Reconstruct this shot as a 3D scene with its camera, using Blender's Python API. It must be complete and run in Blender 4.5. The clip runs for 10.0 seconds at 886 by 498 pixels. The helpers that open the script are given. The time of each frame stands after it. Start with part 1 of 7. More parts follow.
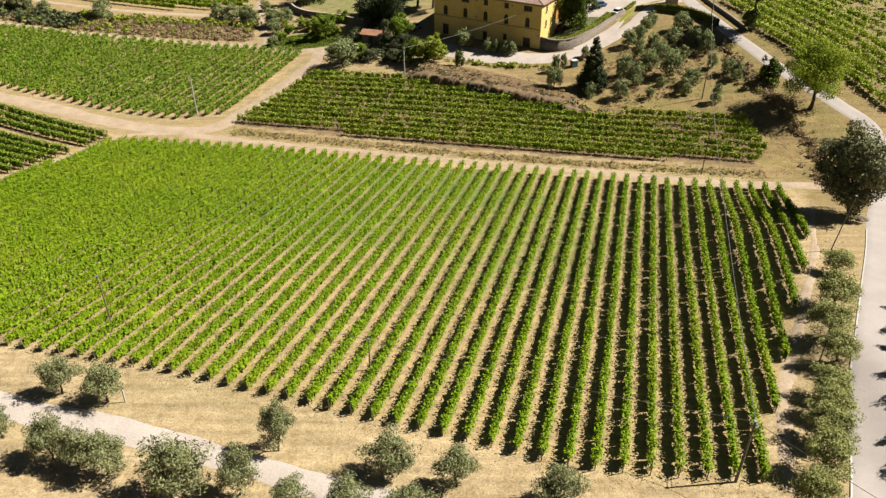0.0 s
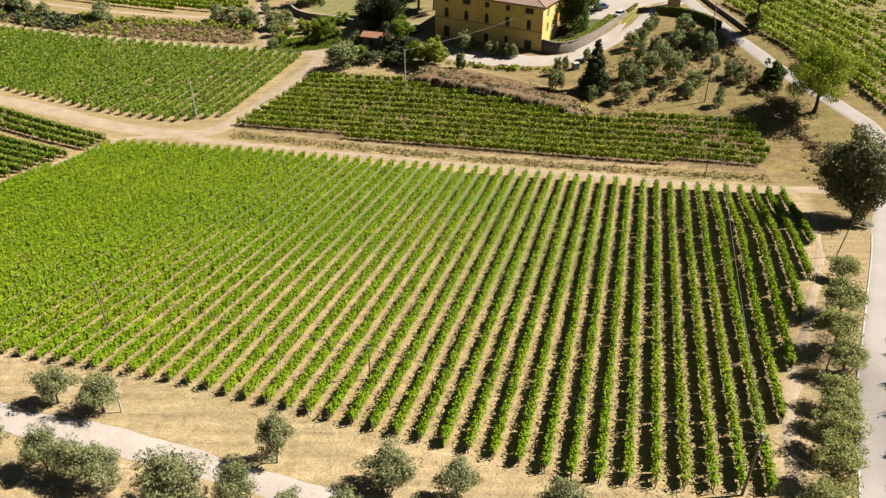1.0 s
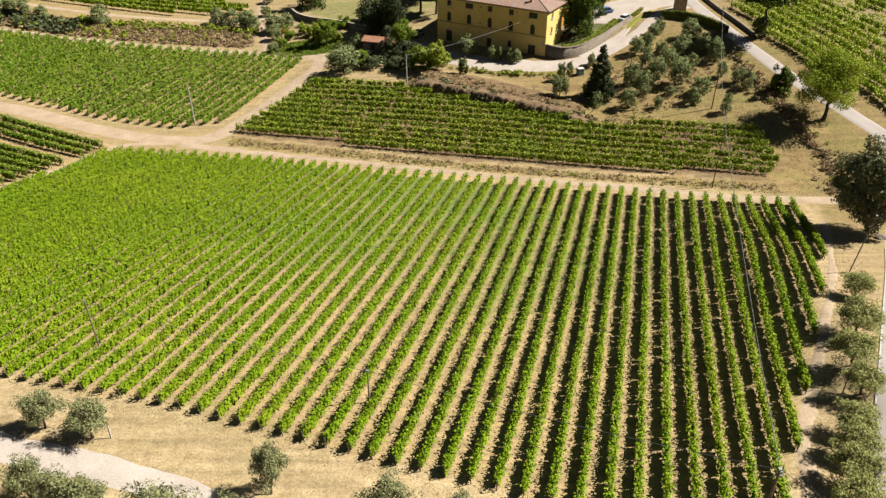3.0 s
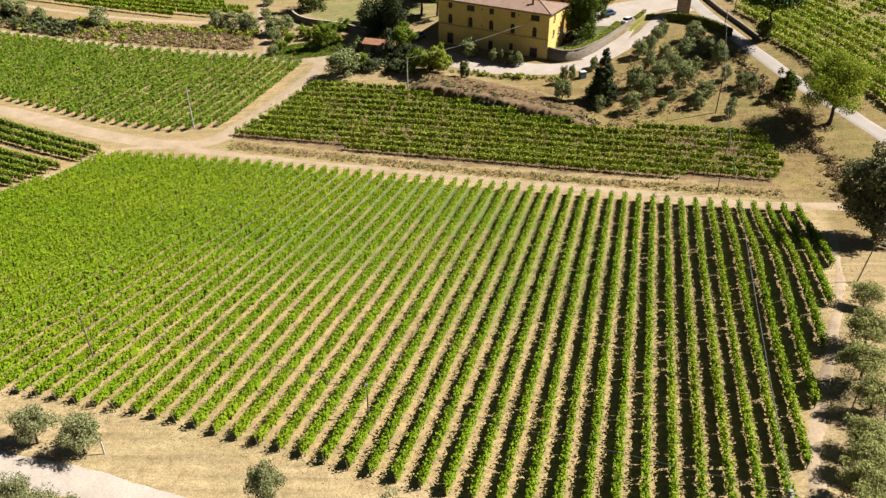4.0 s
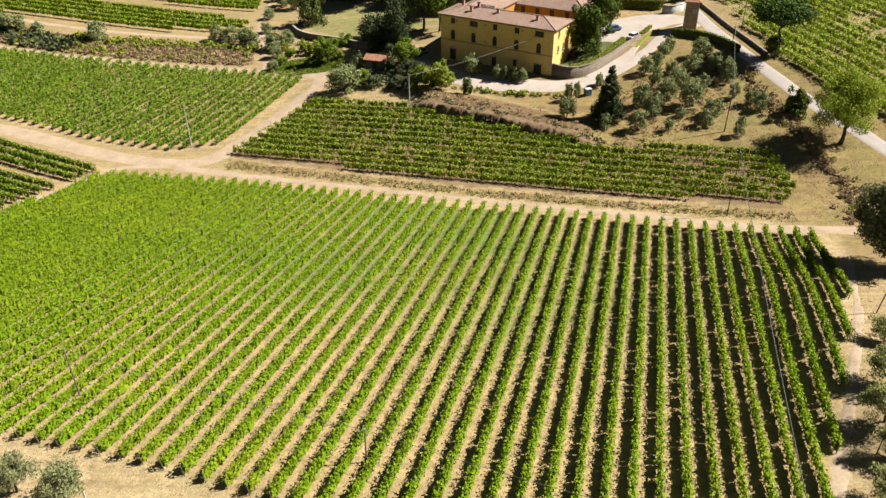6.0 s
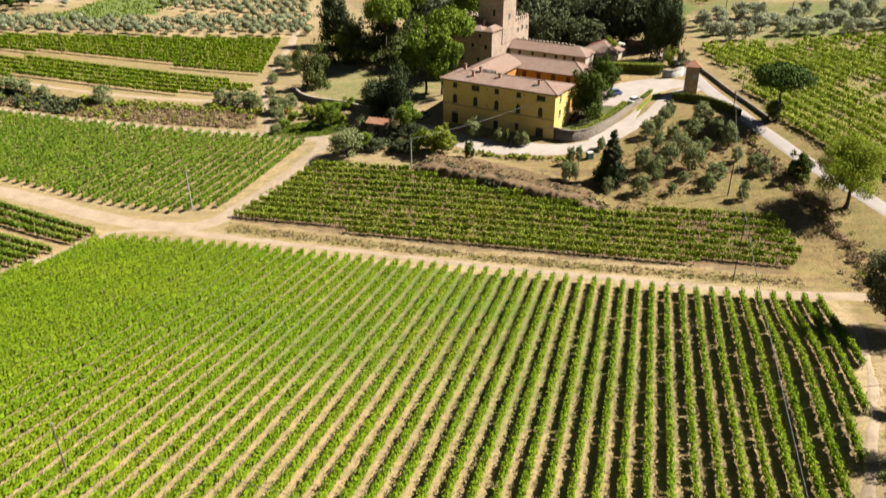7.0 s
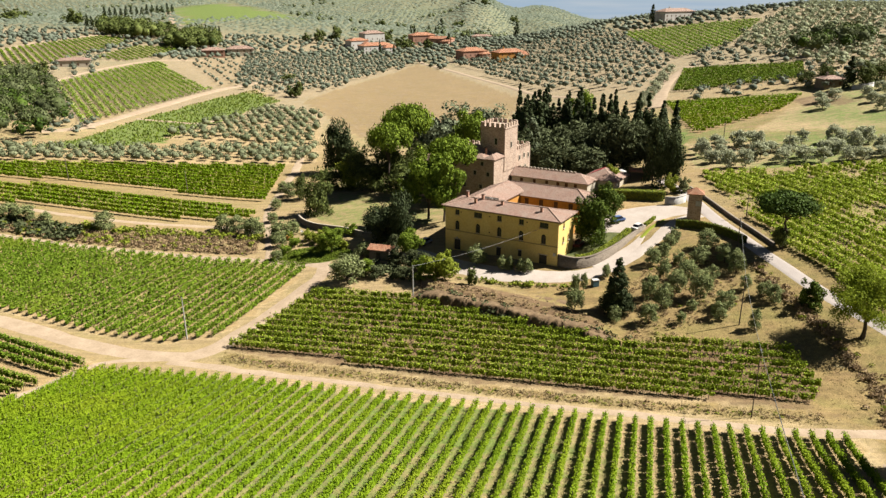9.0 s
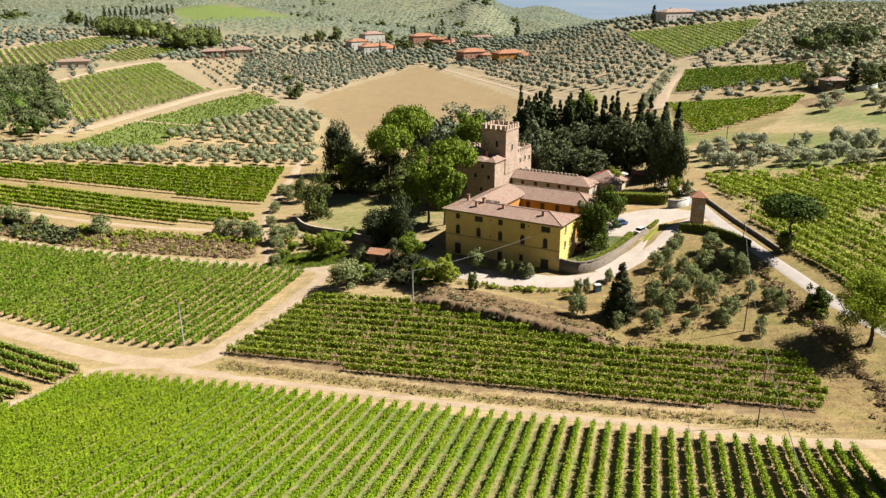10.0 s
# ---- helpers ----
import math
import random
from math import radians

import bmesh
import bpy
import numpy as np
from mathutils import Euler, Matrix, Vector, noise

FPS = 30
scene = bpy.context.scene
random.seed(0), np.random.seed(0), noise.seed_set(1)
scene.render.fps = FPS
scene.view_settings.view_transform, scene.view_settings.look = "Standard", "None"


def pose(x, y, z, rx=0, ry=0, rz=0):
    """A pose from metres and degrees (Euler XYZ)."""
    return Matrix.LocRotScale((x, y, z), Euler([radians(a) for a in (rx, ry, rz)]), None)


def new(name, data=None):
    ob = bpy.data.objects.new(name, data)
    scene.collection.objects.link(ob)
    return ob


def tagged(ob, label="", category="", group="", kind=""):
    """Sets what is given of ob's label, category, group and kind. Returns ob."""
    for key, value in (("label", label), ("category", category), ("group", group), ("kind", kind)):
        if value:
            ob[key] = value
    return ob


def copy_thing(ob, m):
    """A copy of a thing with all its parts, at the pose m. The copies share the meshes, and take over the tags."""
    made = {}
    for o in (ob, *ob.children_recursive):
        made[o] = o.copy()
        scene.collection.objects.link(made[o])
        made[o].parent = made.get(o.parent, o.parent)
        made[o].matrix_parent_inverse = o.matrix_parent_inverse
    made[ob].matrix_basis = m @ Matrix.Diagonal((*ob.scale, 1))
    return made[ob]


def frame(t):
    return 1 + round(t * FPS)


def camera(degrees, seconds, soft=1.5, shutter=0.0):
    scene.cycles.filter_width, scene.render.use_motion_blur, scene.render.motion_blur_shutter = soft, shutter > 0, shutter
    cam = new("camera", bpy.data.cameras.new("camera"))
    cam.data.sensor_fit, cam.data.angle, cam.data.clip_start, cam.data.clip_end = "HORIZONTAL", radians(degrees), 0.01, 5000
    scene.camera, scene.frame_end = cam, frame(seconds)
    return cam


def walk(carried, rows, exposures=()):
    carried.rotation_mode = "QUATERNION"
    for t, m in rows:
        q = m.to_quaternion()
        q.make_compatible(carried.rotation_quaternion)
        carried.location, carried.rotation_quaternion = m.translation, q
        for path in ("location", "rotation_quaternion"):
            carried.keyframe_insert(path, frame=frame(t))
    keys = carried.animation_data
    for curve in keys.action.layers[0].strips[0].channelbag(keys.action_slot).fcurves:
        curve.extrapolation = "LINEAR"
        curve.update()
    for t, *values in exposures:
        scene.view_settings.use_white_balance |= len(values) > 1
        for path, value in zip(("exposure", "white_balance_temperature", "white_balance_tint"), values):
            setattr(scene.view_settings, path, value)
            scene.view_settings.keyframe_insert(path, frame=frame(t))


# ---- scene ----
cam = camera(58.42, 10.0, soft=1.38, shutter=0.6)
# seconds, eye (x, y, z), pitch below the horizon, yaw, roll
PATH = [
    (0.0, 0.00, 0.00, 65.16, -31.952, 0.000, 0.059),
    (0.5, -0.03, 0.62, 65.16, -31.937, 0.018, 0.051),
    (1.0, -0.04, 1.28, 65.16, -31.904, 0.056, 0.051),
    (1.5, -0.02, 2.03, 65.13, -31.886, 0.106, 0.043),
    (2.0, 0.00, 2.83, 65.20, -31.906, 0.162, 0.019),
    (2.5, -0.02, 3.67, 65.19, -31.887, 0.200, 0.030),
    (4.0, -0.03, 6.47, 65.24, -31.887, 0.324, 0.035),
    (4.5, -0.05, 7.50, 65.23, -31.882, 0.369, 0.034),
    (5.0, -0.06, 8.52, 65.20, -31.863, 0.409, 0.024),
    (6.5, -0.04, 11.95, 65.58, -29.778, 0.600, -0.009),
    (7.0, -0.04, 13.04, 65.64, -27.092, 0.687, -0.013),
    (7.5, -0.01, 14.18, 65.66, -24.128, 0.770, -0.026),
    (8.0, -0.03, 15.27, 65.58, -21.240, 0.825, -0.030),
    (8.5, -0.03, 16.34, 65.47, -19.236, 0.867, -0.052),
    (9.0, -0.03, 17.49, 65.36, -18.357, 0.883, -0.061),
    (9.5, -0.03, 18.65, 65.40, -18.317, 0.904, -0.064),
    (10.0, -0.02, 19.80, 65.47, -18.325, 0.921, -0.079),
]
walk(cam, [(t, pose(x, y, z, 0, 0, yaw) @ pose(0, 0, 0, 90 + pitch) @ pose(0, 0, 0, 0, 0, roll)) for t, x, y, z, pitch, yaw, roll in PATH],
     exposures=[(0.0, 1.40), (5.0, 1.49), (7.5, 1.58), (10.0, 1.60)])

# ---- light ----
SUN_AZ, SUN_EL = 82.0, 46.5   # degrees from the y axis towards +x, above the horizon
world = bpy.data.worlds.new("sky")
scene.world = world
world.use_nodes = True
_bg = world.node_tree.nodes["Background"]
_sky = world.node_tree.nodes.new("ShaderNodeTexSky")
_sky.sky_type, _sky.sun_disc = "NISHITA", False
_sky.sun_elevation, _sky.sun_rotation = radians(SUN_EL), radians(SUN_AZ)
_sky.air_density, _sky.dust_density = 1.0, 0.3
world.node_tree.links.new(_sky.outputs[0], _bg.inputs[0])
_bg.inputs[1].default_value = 0.0125
_sd = bpy.data.lights.new("sun", "SUN")
_sd.energy, _sd.angle, _sd.color = 5.0, radians(0.53), (1.0, 0.95, 0.86)
sun_lamp = new("sun", _sd)
sun_lamp.rotation_euler = (radians(90 - SUN_EL), 0, radians(180 - SUN_AZ) )

# ---- terrain ----
def smooth(v, a, b):
    v = np.clip((np.asarray(v, float) - a) / (b - a), 0, 1)
    return v * v * (3 - 2 * v)


def softplus(v, k=8.0):
    v = np.asarray(v, float)
    return (v + np.sqrt(v * v + k * k)) / 2


def height(x, y):
    """Height of the ground: a vineyard slope that falls away to a track, then the knoll of the house and the far hills."""
    x, y = np.asarray(x, float), np.asarray(y, float)
    near = 22.6 - 0.165 * y + 2.0 * smooth(x, 34, 44) * (1 - smooth(y, 92, 116))
    far = -2.5 + 9.0 * np.tanh((y - 150) / 200)
    far = far + 0.05 * softplus(np.minimum(x, 200) + 40) + 0.12 * softplus(np.minimum(x, 260) - 30) * smooth(y, 120, 175)
    far = far + 0.05 * softplus(-np.maximum(x, -320) - 60)
    far = far + 6.0 * np.exp(-((x - 25) / 64) ** 2 - ((y - 215) / 54) ** 2)
    edge = y - (168.8 - 0.60 * x)
    far = far + 1.7 * smooth(edge, -3.2, 3.0) * (1 - smooth(edge, 3, 13)) * smooth(x, -10, -4) * (1 - smooth(x, 24, 32))
    roll = 7 * np.sin(x / 190 + 1.0) * np.sin(y / 260 + 0.4) + 4 * np.sin((x + y) / 120)
    far = far + roll * smooth(y, 330, 700)
    way = x / np.maximum(y, 1.0)
    far = far - 70 * smooth(y, 760, 1700) * smooth(way, 0.01, 0.08) * (1 - smooth(way, 0.42, 0.58)) - 60 * smooth(y, 2000, 3600)
    far = far + 62 * smooth(y, 1250, 2300) * (1 - smooth(way, -0.02, 0.04))
    far = far + 38 * smooth(y, 1200, 1600) * smooth(way, -0.02, 0.05) * (1 - smooth(way, 0.09, 0.17))
    far = far - 5 * smooth(y, 640, 800) * smooth(way, 0.20, 0.30) * (1 - smooth(way, 0.44, 0.55))
    return (near + far + np.sqrt((near - far) ** 2 + 9)) / 2
# ---- terrain ends ----

# ---- materials ----
def material(name, rough=0.8, metal=0.0):
    m = bpy.data.materials.new(name)
    m.use_nodes = True
    nt = m.node_tree
    b = nt.nodes["Principled BSDF"]
    b.inputs["Roughness"].default_value, b.inputs["Metallic"].default_value = rough, metal
    b.inputs["Specular IOR Level"].default_value = 0.25
    return m, nt, b


def node(nt, kind, **values):
    n = nt.nodes.new(kind)
    for key, v in values.items():
        n.inputs[key].default_value = v
    return n


def noise_node(nt, scale, detail=4.0, rough=0.6, coords="Object"):
    n = node(nt, "ShaderNodeTexNoise", Scale=scale, Detail=detail, Roughness=rough)
    c = nt.nodes.new("ShaderNodeTexCoord") if coords == "Object" else nt.nodes.new("ShaderNodeNewGeometry")
    nt.links.new(c.outputs["Object" if coords == "Object" else "Position"], n.inputs["Vector"])
    return n


def mix(nt, fac, a, b, blend="MIX"):
    n = nt.nodes.new("ShaderNodeMix")
    n.data_type, n.blend_type = "RGBA", blend
    for sock, v in ((n.inputs["Factor"], fac), (n.inputs["A"], a), (n.inputs["B"], b)):
        if isinstance(v, (int, float)):
            sock.default_value = v
        elif isinstance(v, tuple):
            sock.default_value = (*v, 1.0) if len(v) == 3 else v
        else:
            nt.links.new(v, sock)
    return n.outputs["Result"]


def ramp(nt, src, *stops):
    r = nt.nodes.new("ShaderNodeValToRGB")
    e = r.color_ramp.elements
    while len(e) < len(stops):
        e.new(0.5)
    for el, (p, c) in zip(e, stops):
        el.position = p
        el.color = (c, c, c, 1) if isinstance(c, (int, float)) else (*c, 1)
    nt.links.new(src, r.inputs[0])
    return r.outputs["Color"]


def bumped(nt, b, src, strength, distance):
    n = node(nt, "ShaderNodeBump", Strength=strength, Distance=distance)
    nt.links.new(src, n.inputs["Height"])
    nt.links.new(n.outputs["Normal"], b.inputs["Normal"])


def plain(name, dark, light, scale=2.0, fine=18.0, rough=0.8, bump=0.15, dist=0.02, metal=0.0, coords="Position"):
    """A weathered surface: large stains and fine grain between two tones."""
    m, nt, b = material(name, rough, metal)
    big, small = noise_node(nt, scale, 5, coords=coords), noise_node(nt, fine, 3, coords=coords)
    c = mix(nt, ramp(nt, big.outputs["Fac"], (0.3, 0.0), (0.7, 1.0)), dark, light)
    c = mix(nt, 0.35, c, ramp(nt, small.outputs["Fac"], (0.3, 0.35), (0.7, 1.0)), "MULTIPLY")
    nt.links.new(c, b.inputs["Base Color"])
    bumped(nt, b, small.outputs["Fac"], bump, dist)
    return m


def leaf_material(name, dark, light, trans=0.35, rough=0.68, patch=None, patch_scale=0.06):
    """Leaves: each its own shade between dark and light, a little translucent, with larger patches."""
    m, nt, b = material(name, rough)
    b.inputs["Specular IOR Level"].default_value = 0.06
    g = nt.nodes.new("ShaderNodeNewGeometry")
    o = nt.nodes.new("ShaderNodeObjectInfo")
    c = mix(nt, g.outputs["Random Per Island"], dark, light)
    c = mix(nt, ramp(nt, o.outputs["Random"], (0.0, 0.0), (1.0, 0.3)), c, tuple(v * 0.62 for v in light), "MIX")
    if patch:
        n = noise_node(nt, patch_scale, 3, coords="Position")
        c = mix(nt, ramp(nt, n.outputs["Fac"], (0.48, 0.0), (0.70, 0.40)), c, patch)
    nt.links.new(c, b.inputs["Base Color"])
    t = nt.nodes.new("ShaderNodeBsdfTranslucent")
    nt.links.new(mix(nt, 0.5, c, tuple(min(1, v * 1.7) for v in light)), t.inputs["Color"])
    s = node(nt, "ShaderNodeMixShader", Fac=trans)
    nt.links.new(b.outputs[0], s.inputs[1])
    nt.links.new(t.outputs[0], s.inputs[2])
    nt.links.new(s.outputs[0], nt.nodes["Material Output"].inputs["Surface"])
    return m


def ground_material():
    """Dry grass, with bare soil, green growth and brown earth where the sheet's own layers say so."""
    m, nt, b = material("dry_ground", 0.95)
    at = nt.nodes.new("ShaderNodeAttribute")
    at.attribute_name = "cover"
    sep = nt.nodes.new("ShaderNodeSeparateColor")
    nt.links.new(at.outputs["Color"], sep.inputs[0])
    big, mid, fine = (noise_node(nt, s, d, 0.65, "Position") for s, d in ((0.045, 5), (0.5, 5), (4.5, 4)))
    straw = mix(nt, ramp(nt, mid.outputs["Fac"], (0.3, 0.0), (0.7, 1.0)), (0.262, 0.188, 0.094), (0.385, 0.293, 0.166))
    straw = mix(nt, ramp(nt, big.outputs["Fac"], (0.45, 0.0), (0.75, 0.3)), straw, (0.121, 0.118, 0.033))
    tone = ramp(nt, mid.outputs["Fac"], (0.3, 0.0), (0.7, 1.0))
    soil = mix(nt, tone, (0.225, 0.150, 0.062), (0.322, 0.224, 0.100))
    green = mix(nt, tone, (0.080, 0.115, 0.020), (0.135, 0.175, 0.040))
    earth = mix(nt, tone, (0.083, 0.047, 0.022), (0.165, 0.105, 0.055))
    rank = mix(nt, tone, (0.135, 0.092, 0.034), (0.262, 0.186, 0.076))
    rank = mix(nt, ramp(nt, big.outputs["Fac"], (0.46, 0.0), (0.66, 0.6)), rank, (0.138, 0.118, 0.034))

    spot = noise_node(nt, 0.17, 4, 0.6, "Position")
    rank = mix(nt, ramp(nt, spot.outputs["Fac"], (0.50, 0.0), (0.66, 0.55)), rank, (0.160, 0.140, 0.039))
    rank = mix(nt, ramp(nt, spot.outputs["Fac"], (0.30, 0.5), (0.44, 0.0)), rank, (0.165, 0.102, 0.047))

    def layer(under, over, weight):
        n = nt.nodes.new("ShaderNodeMath")
        n.operation = "MULTIPLY_ADD"
        nt.links.new(mid.outputs["Fac"], n.inputs[0])
        n.inputs[1].default_value = 0.9
        nt.links.new(weight, n.inputs[2])
        return mix(nt, ramp(nt, n.outputs[0], (0.60, 0.0), (0.95, 1.0)), under, over)
    c = layer(straw, rank, at.outputs["Alpha"])
    c = layer(c, soil, sep.outputs[0])
    c = layer(c, green, sep.outputs[1])
    c = layer(c, earth, sep.outputs[2])
    # Paler, greyer soil for the distance: haze put into the ground colour.
    pale = nt.nodes.new("ShaderNodeAttribute")
    pale.attribute_name = "hazed_soil"
    c = layer(c, mix(nt, tone, (0.180, 0.147, 0.096), (0.262, 0.216, 0.148)), pale.outputs["Fac"])
    maquis = nt.nodes.new("ShaderNodeAttribute")
    maquis.attribute_name = "maquis"
    c = layer(c, mix(nt, tone, (0.098, 0.112, 0.068), (0.172, 0.186, 0.122)), maquis.outputs["Fac"])
    c = mix(nt, 0.5, c, ramp(nt, fine.outputs["Fac"], (0.32, 0.30), (0.62, 1.08)), "MULTIPLY")
    tuft = noise_node(nt, 1.5, 6, 0.75, "Position")
    drift = nt.nodes.new("ShaderNodeTexNoise")
    drift.inputs["Scale"].default_value, drift.inputs["Detail"].default_value = 1.0, 4.0
    turn = nt.nodes.new("ShaderNodeMapping")
    turn.inputs["Rotation"].default_value, turn.inputs["Scale"].default_value = (0, 0, 0.36), (0.10, 1.1, 0.3)
    nt.links.new(nt.nodes.new("ShaderNodeNewGeometry").outputs["Position"], turn.inputs[0])
    nt.links.new(turn.outputs[0], drift.inputs["Vector"])
    c = mix(nt, 0.55, c, ramp(nt, drift.outputs["Fac"], (0.36, 0.70), (0.52, 1.0), (0.68, 1.22)), "MULTIPLY")
    c = mix(nt, 0.42, c, ramp(nt, tuft.outputs["Fac"], (0.36, 0.42), (0.50, 0.95), (0.66, 1.12)), "MULTIPLY")
    nt.links.new(c, b.inputs["Base Color"])
    bumped(nt, b, mix(nt, 0.5, fine.outputs["Fac"], tuft.outputs["Fac"]), 0.7, 0.22)
    return m


def tile_material(name, a, b_, moss):
    """Rows of curved clay tiles that run down the slope, faded and lichen-stained."""
    m, nt, b = material(name, 0.85)
    tc = nt.nodes.new("ShaderNodeTexCoord")
    w = node(nt, "ShaderNodeTexWave", Scale=1.25, Distortion=0.6, Detail=1.0)
    nt.links.new(tc.outputs["UV"], w.inputs["Vector"])
    br = node(nt, "ShaderNodeTexBrick", Scale=1.0, **{"Mortar Size": 0.012, "Brick Width": 0.42, "Row Height": 0.38})
    br.inputs["Color1"].default_value, br.inputs["Color2"].default_value = (*a, 1), (*b_, 1)
    br.inputs["Mortar"].default_value = (*[v * 0.45 for v in a], 1)
    nt.links.new(tc.outputs["UV"], br.inputs["Vector"])
    n = noise_node(nt, 0.5, 6, 0.65, "Position")
    f = noise_node(nt, 5.0, 3, 0.6, "Position")
    c = mix(nt, ramp(nt, n.outputs["Fac"], (0.42, 0.0), (0.72, 0.75)), br.outputs["Color"], moss)
    c = mix(nt, 0.5, c, ramp(nt, f.outputs["Fac"], (0.3, 0.5), (0.7, 1.0)), "MULTIPLY")
    c = mix(nt, 0.5, c, ramp(nt, w.outputs["Fac"], (0.0, 0.45), (0.5, 1.0)), "MULTIPLY")
    nt.links.new(c, b.inputs["Base Color"])
    bumped(nt, b, w.outputs["Fac"], 0.7, 0.08)
    return m


def stone_material(name, a, b_, mortar, scale=1.0):
    """Rubble masonry in rough courses."""
    m, nt, b = material(name, 0.9)
    v = nt.nodes.new("ShaderNodeTexVoronoi")
    v.inputs["Scale"].default_value = 2.2 * scale
    g = nt.nodes.new("ShaderNodeNewGeometry")
    mp = nt.nodes.new("ShaderNodeMapping")
    mp.inputs["Scale"].default_value = (1, 1, 1.9)
    nt.links.new(g.outputs["Position"], mp.inputs[0])
    nt.links.new(mp.outputs[0], v.inputs["Vector"])
    big = noise_node(nt, 0.35, 5, 0.6, "Position")
    sep = nt.nodes.new("ShaderNodeSeparateColor")
    nt.links.new(v.outputs["Color"], sep.inputs[0])
    c = mix(nt, sep.outputs[0], a, b_)
    c = mix(nt, ramp(nt, v.outputs["Distance"], (0.35, 0.0), (0.62, 0.8)), c, mortar)
    c = mix(nt, 0.6, c, ramp(nt, big.outputs["Fac"], (0.3, 0.5), (0.7, 1.0)), "MULTIPLY")
    nt.links.new(c, b.inputs["Base Color"])
    bumped(nt, b, v.outputs["Distance"], 0.6, 0.08)
    return m


M_GROUND = ground_material()
M_TRACK = plain("dirt_track", (0.250, 0.186, 0.122), (0.335, 0.258, 0.180), 0.35, 3.0, 0.95, 0.4, 0.06)
M_GRAVEL = plain("white_gravel", (0.300, 0.252, 0.212), (0.375, 0.326, 0.284), 0.3, 5.0, 0.95, 0.4, 0.05)
M_ASPHALT = plain("grey_asphalt", (0.270, 0.235, 0.212), (0.322, 0.284, 0.258), 0.25, 14.0, 0.9, 0.2, 0.02)
M_LINE = plain("road_paint", (0.341, 0.330, 0.303), (0.440, 0.429, 0.402), 1.5, 12.0, 0.7)
M_VINE = leaf_material("vine_leaf", (0.092, 0.156, 0.005), (0.166, 0.244, 0.010), 0.17, patch=(0.240, 0.258, 0.018), patch_scale=0.05)
M_VINE_DARK = leaf_material("vine_leaf_dark", (0.052, 0.084, 0.006), (0.235, 0.298, 0.024), 0.13, patch=(0.250, 0.245, 0.034), patch_scale=0.09)
M_VINE_YOUNG = leaf_material("vine_leaf_deep", (0.062, 0.124, 0.006), (0.165, 0.255, 0.018), 0.08, patch=(0.190, 0.235, 0.024), patch_scale=0.05)
M_WOODLAND = leaf_material("woodland_leaf", (0.042, 0.056, 0.020), (0.120, 0.140, 0.055), 0.10)
M_OLIVE = leaf_material("olive_leaf", (0.086, 0.098, 0.036), (0.240, 0.246, 0.118), 0.18)
M_OLIVE_LANE = leaf_material("lane_olive_leaf", (0.112, 0.122, 0.036), (0.300, 0.306, 0.112), 0.18)
M_OLIVE_KNOLL = leaf_material("knoll_olive_leaf", (0.086, 0.108, 0.038), (0.230, 0.254, 0.108), 0.16)
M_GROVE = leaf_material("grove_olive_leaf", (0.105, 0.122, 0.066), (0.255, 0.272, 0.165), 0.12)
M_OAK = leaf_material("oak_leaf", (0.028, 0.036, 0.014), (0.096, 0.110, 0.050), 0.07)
M_CEDAR = leaf_material("cedar_needle", (0.052, 0.066, 0.036), (0.150, 0.172, 0.100), 0.08)
M_VINE_MID = leaf_material("vine_leaf_mid", (0.060, 0.108, 0.006), (0.138, 0.206, 0.018), 0.08, patch=(0.190, 0.225, 0.024), patch_scale=0.06)
# Olive leaves of the far hills, the air's blue-grey haze mixed into their colour.
M_OLIVE_HAZED = leaf_material("hazed_olive_leaf", (0.070, 0.086, 0.058), (0.142, 0.162, 0.120), 0.10)
M_LIME = leaf_material("broad_leaf", (0.042, 0.072, 0.007), (0.172, 0.232, 0.026), 0.16)
M_PALE = leaf_material("pale_leaf", (0.080, 0.114, 0.008), (0.240, 0.290, 0.026), 0.20)
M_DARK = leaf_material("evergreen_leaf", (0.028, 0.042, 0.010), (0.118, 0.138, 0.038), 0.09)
M_CYPRESS = leaf_material("cypress_leaf", (0.020, 0.030, 0.012), (0.058, 0.074, 0.030), 0.06)
M_PINE = leaf_material("pine_needle", (0.046, 0.078, 0.008), (0.165, 0.222, 0.022), 0.10)
M_VINE_PATCHY = leaf_material("vine_leaf_patchy", (0.120, 0.185, 0.010), (0.285, 0.345, 0.034), 0.12, patch=(0.32, 0.335, 0.05), patch_scale=0.12)
M_FIR = leaf_material("fir_needle", (0.016, 0.025, 0.009), (0.056, 0.070, 0.030), 0.05)
M_OLIVE_PALE = leaf_material("pale_olive_leaf", (0.178, 0.194, 0.120), (0.375, 0.388, 0.255), 0.20)
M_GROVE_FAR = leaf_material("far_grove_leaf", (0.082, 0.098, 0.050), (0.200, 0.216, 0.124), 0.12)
M_HOLM = leaf_material("holm_oak_leaf", (0.048, 0.054, 0.022), (0.205, 0.200, 0.105), 0.10)
M_WEED = leaf_material("dry_weeds", (0.185, 0.142, 0.062), (0.340, 0.278, 0.125), 0.22)
M_PINE_DARK = leaf_material("dark_pine_needle", (0.018, 0.036, 0.006), (0.066, 0.104, 0.016), 0.06)
M_HEDGE = leaf_material("hedge_leaf", (0.095, 0.120, 0.011), (0.225, 0.255, 0.034), 0.21)
# Darker copy of the hedge leaf, coloured for a face turned from the sun.
M_HEDGE_SHADED = leaf_material("shaded_hedge_leaf", (0.052, 0.069, 0.008), (0.149, 0.171, 0.025), 0.05)
M_ROUND = leaf_material("glossy_round_leaf", (0.020, 0.036, 0.004), (0.082, 0.115, 0.015), 0.08)
M_LUSH = leaf_material("lush_grass", (0.083, 0.118, 0.012), (0.171, 0.220, 0.030), 0.15)
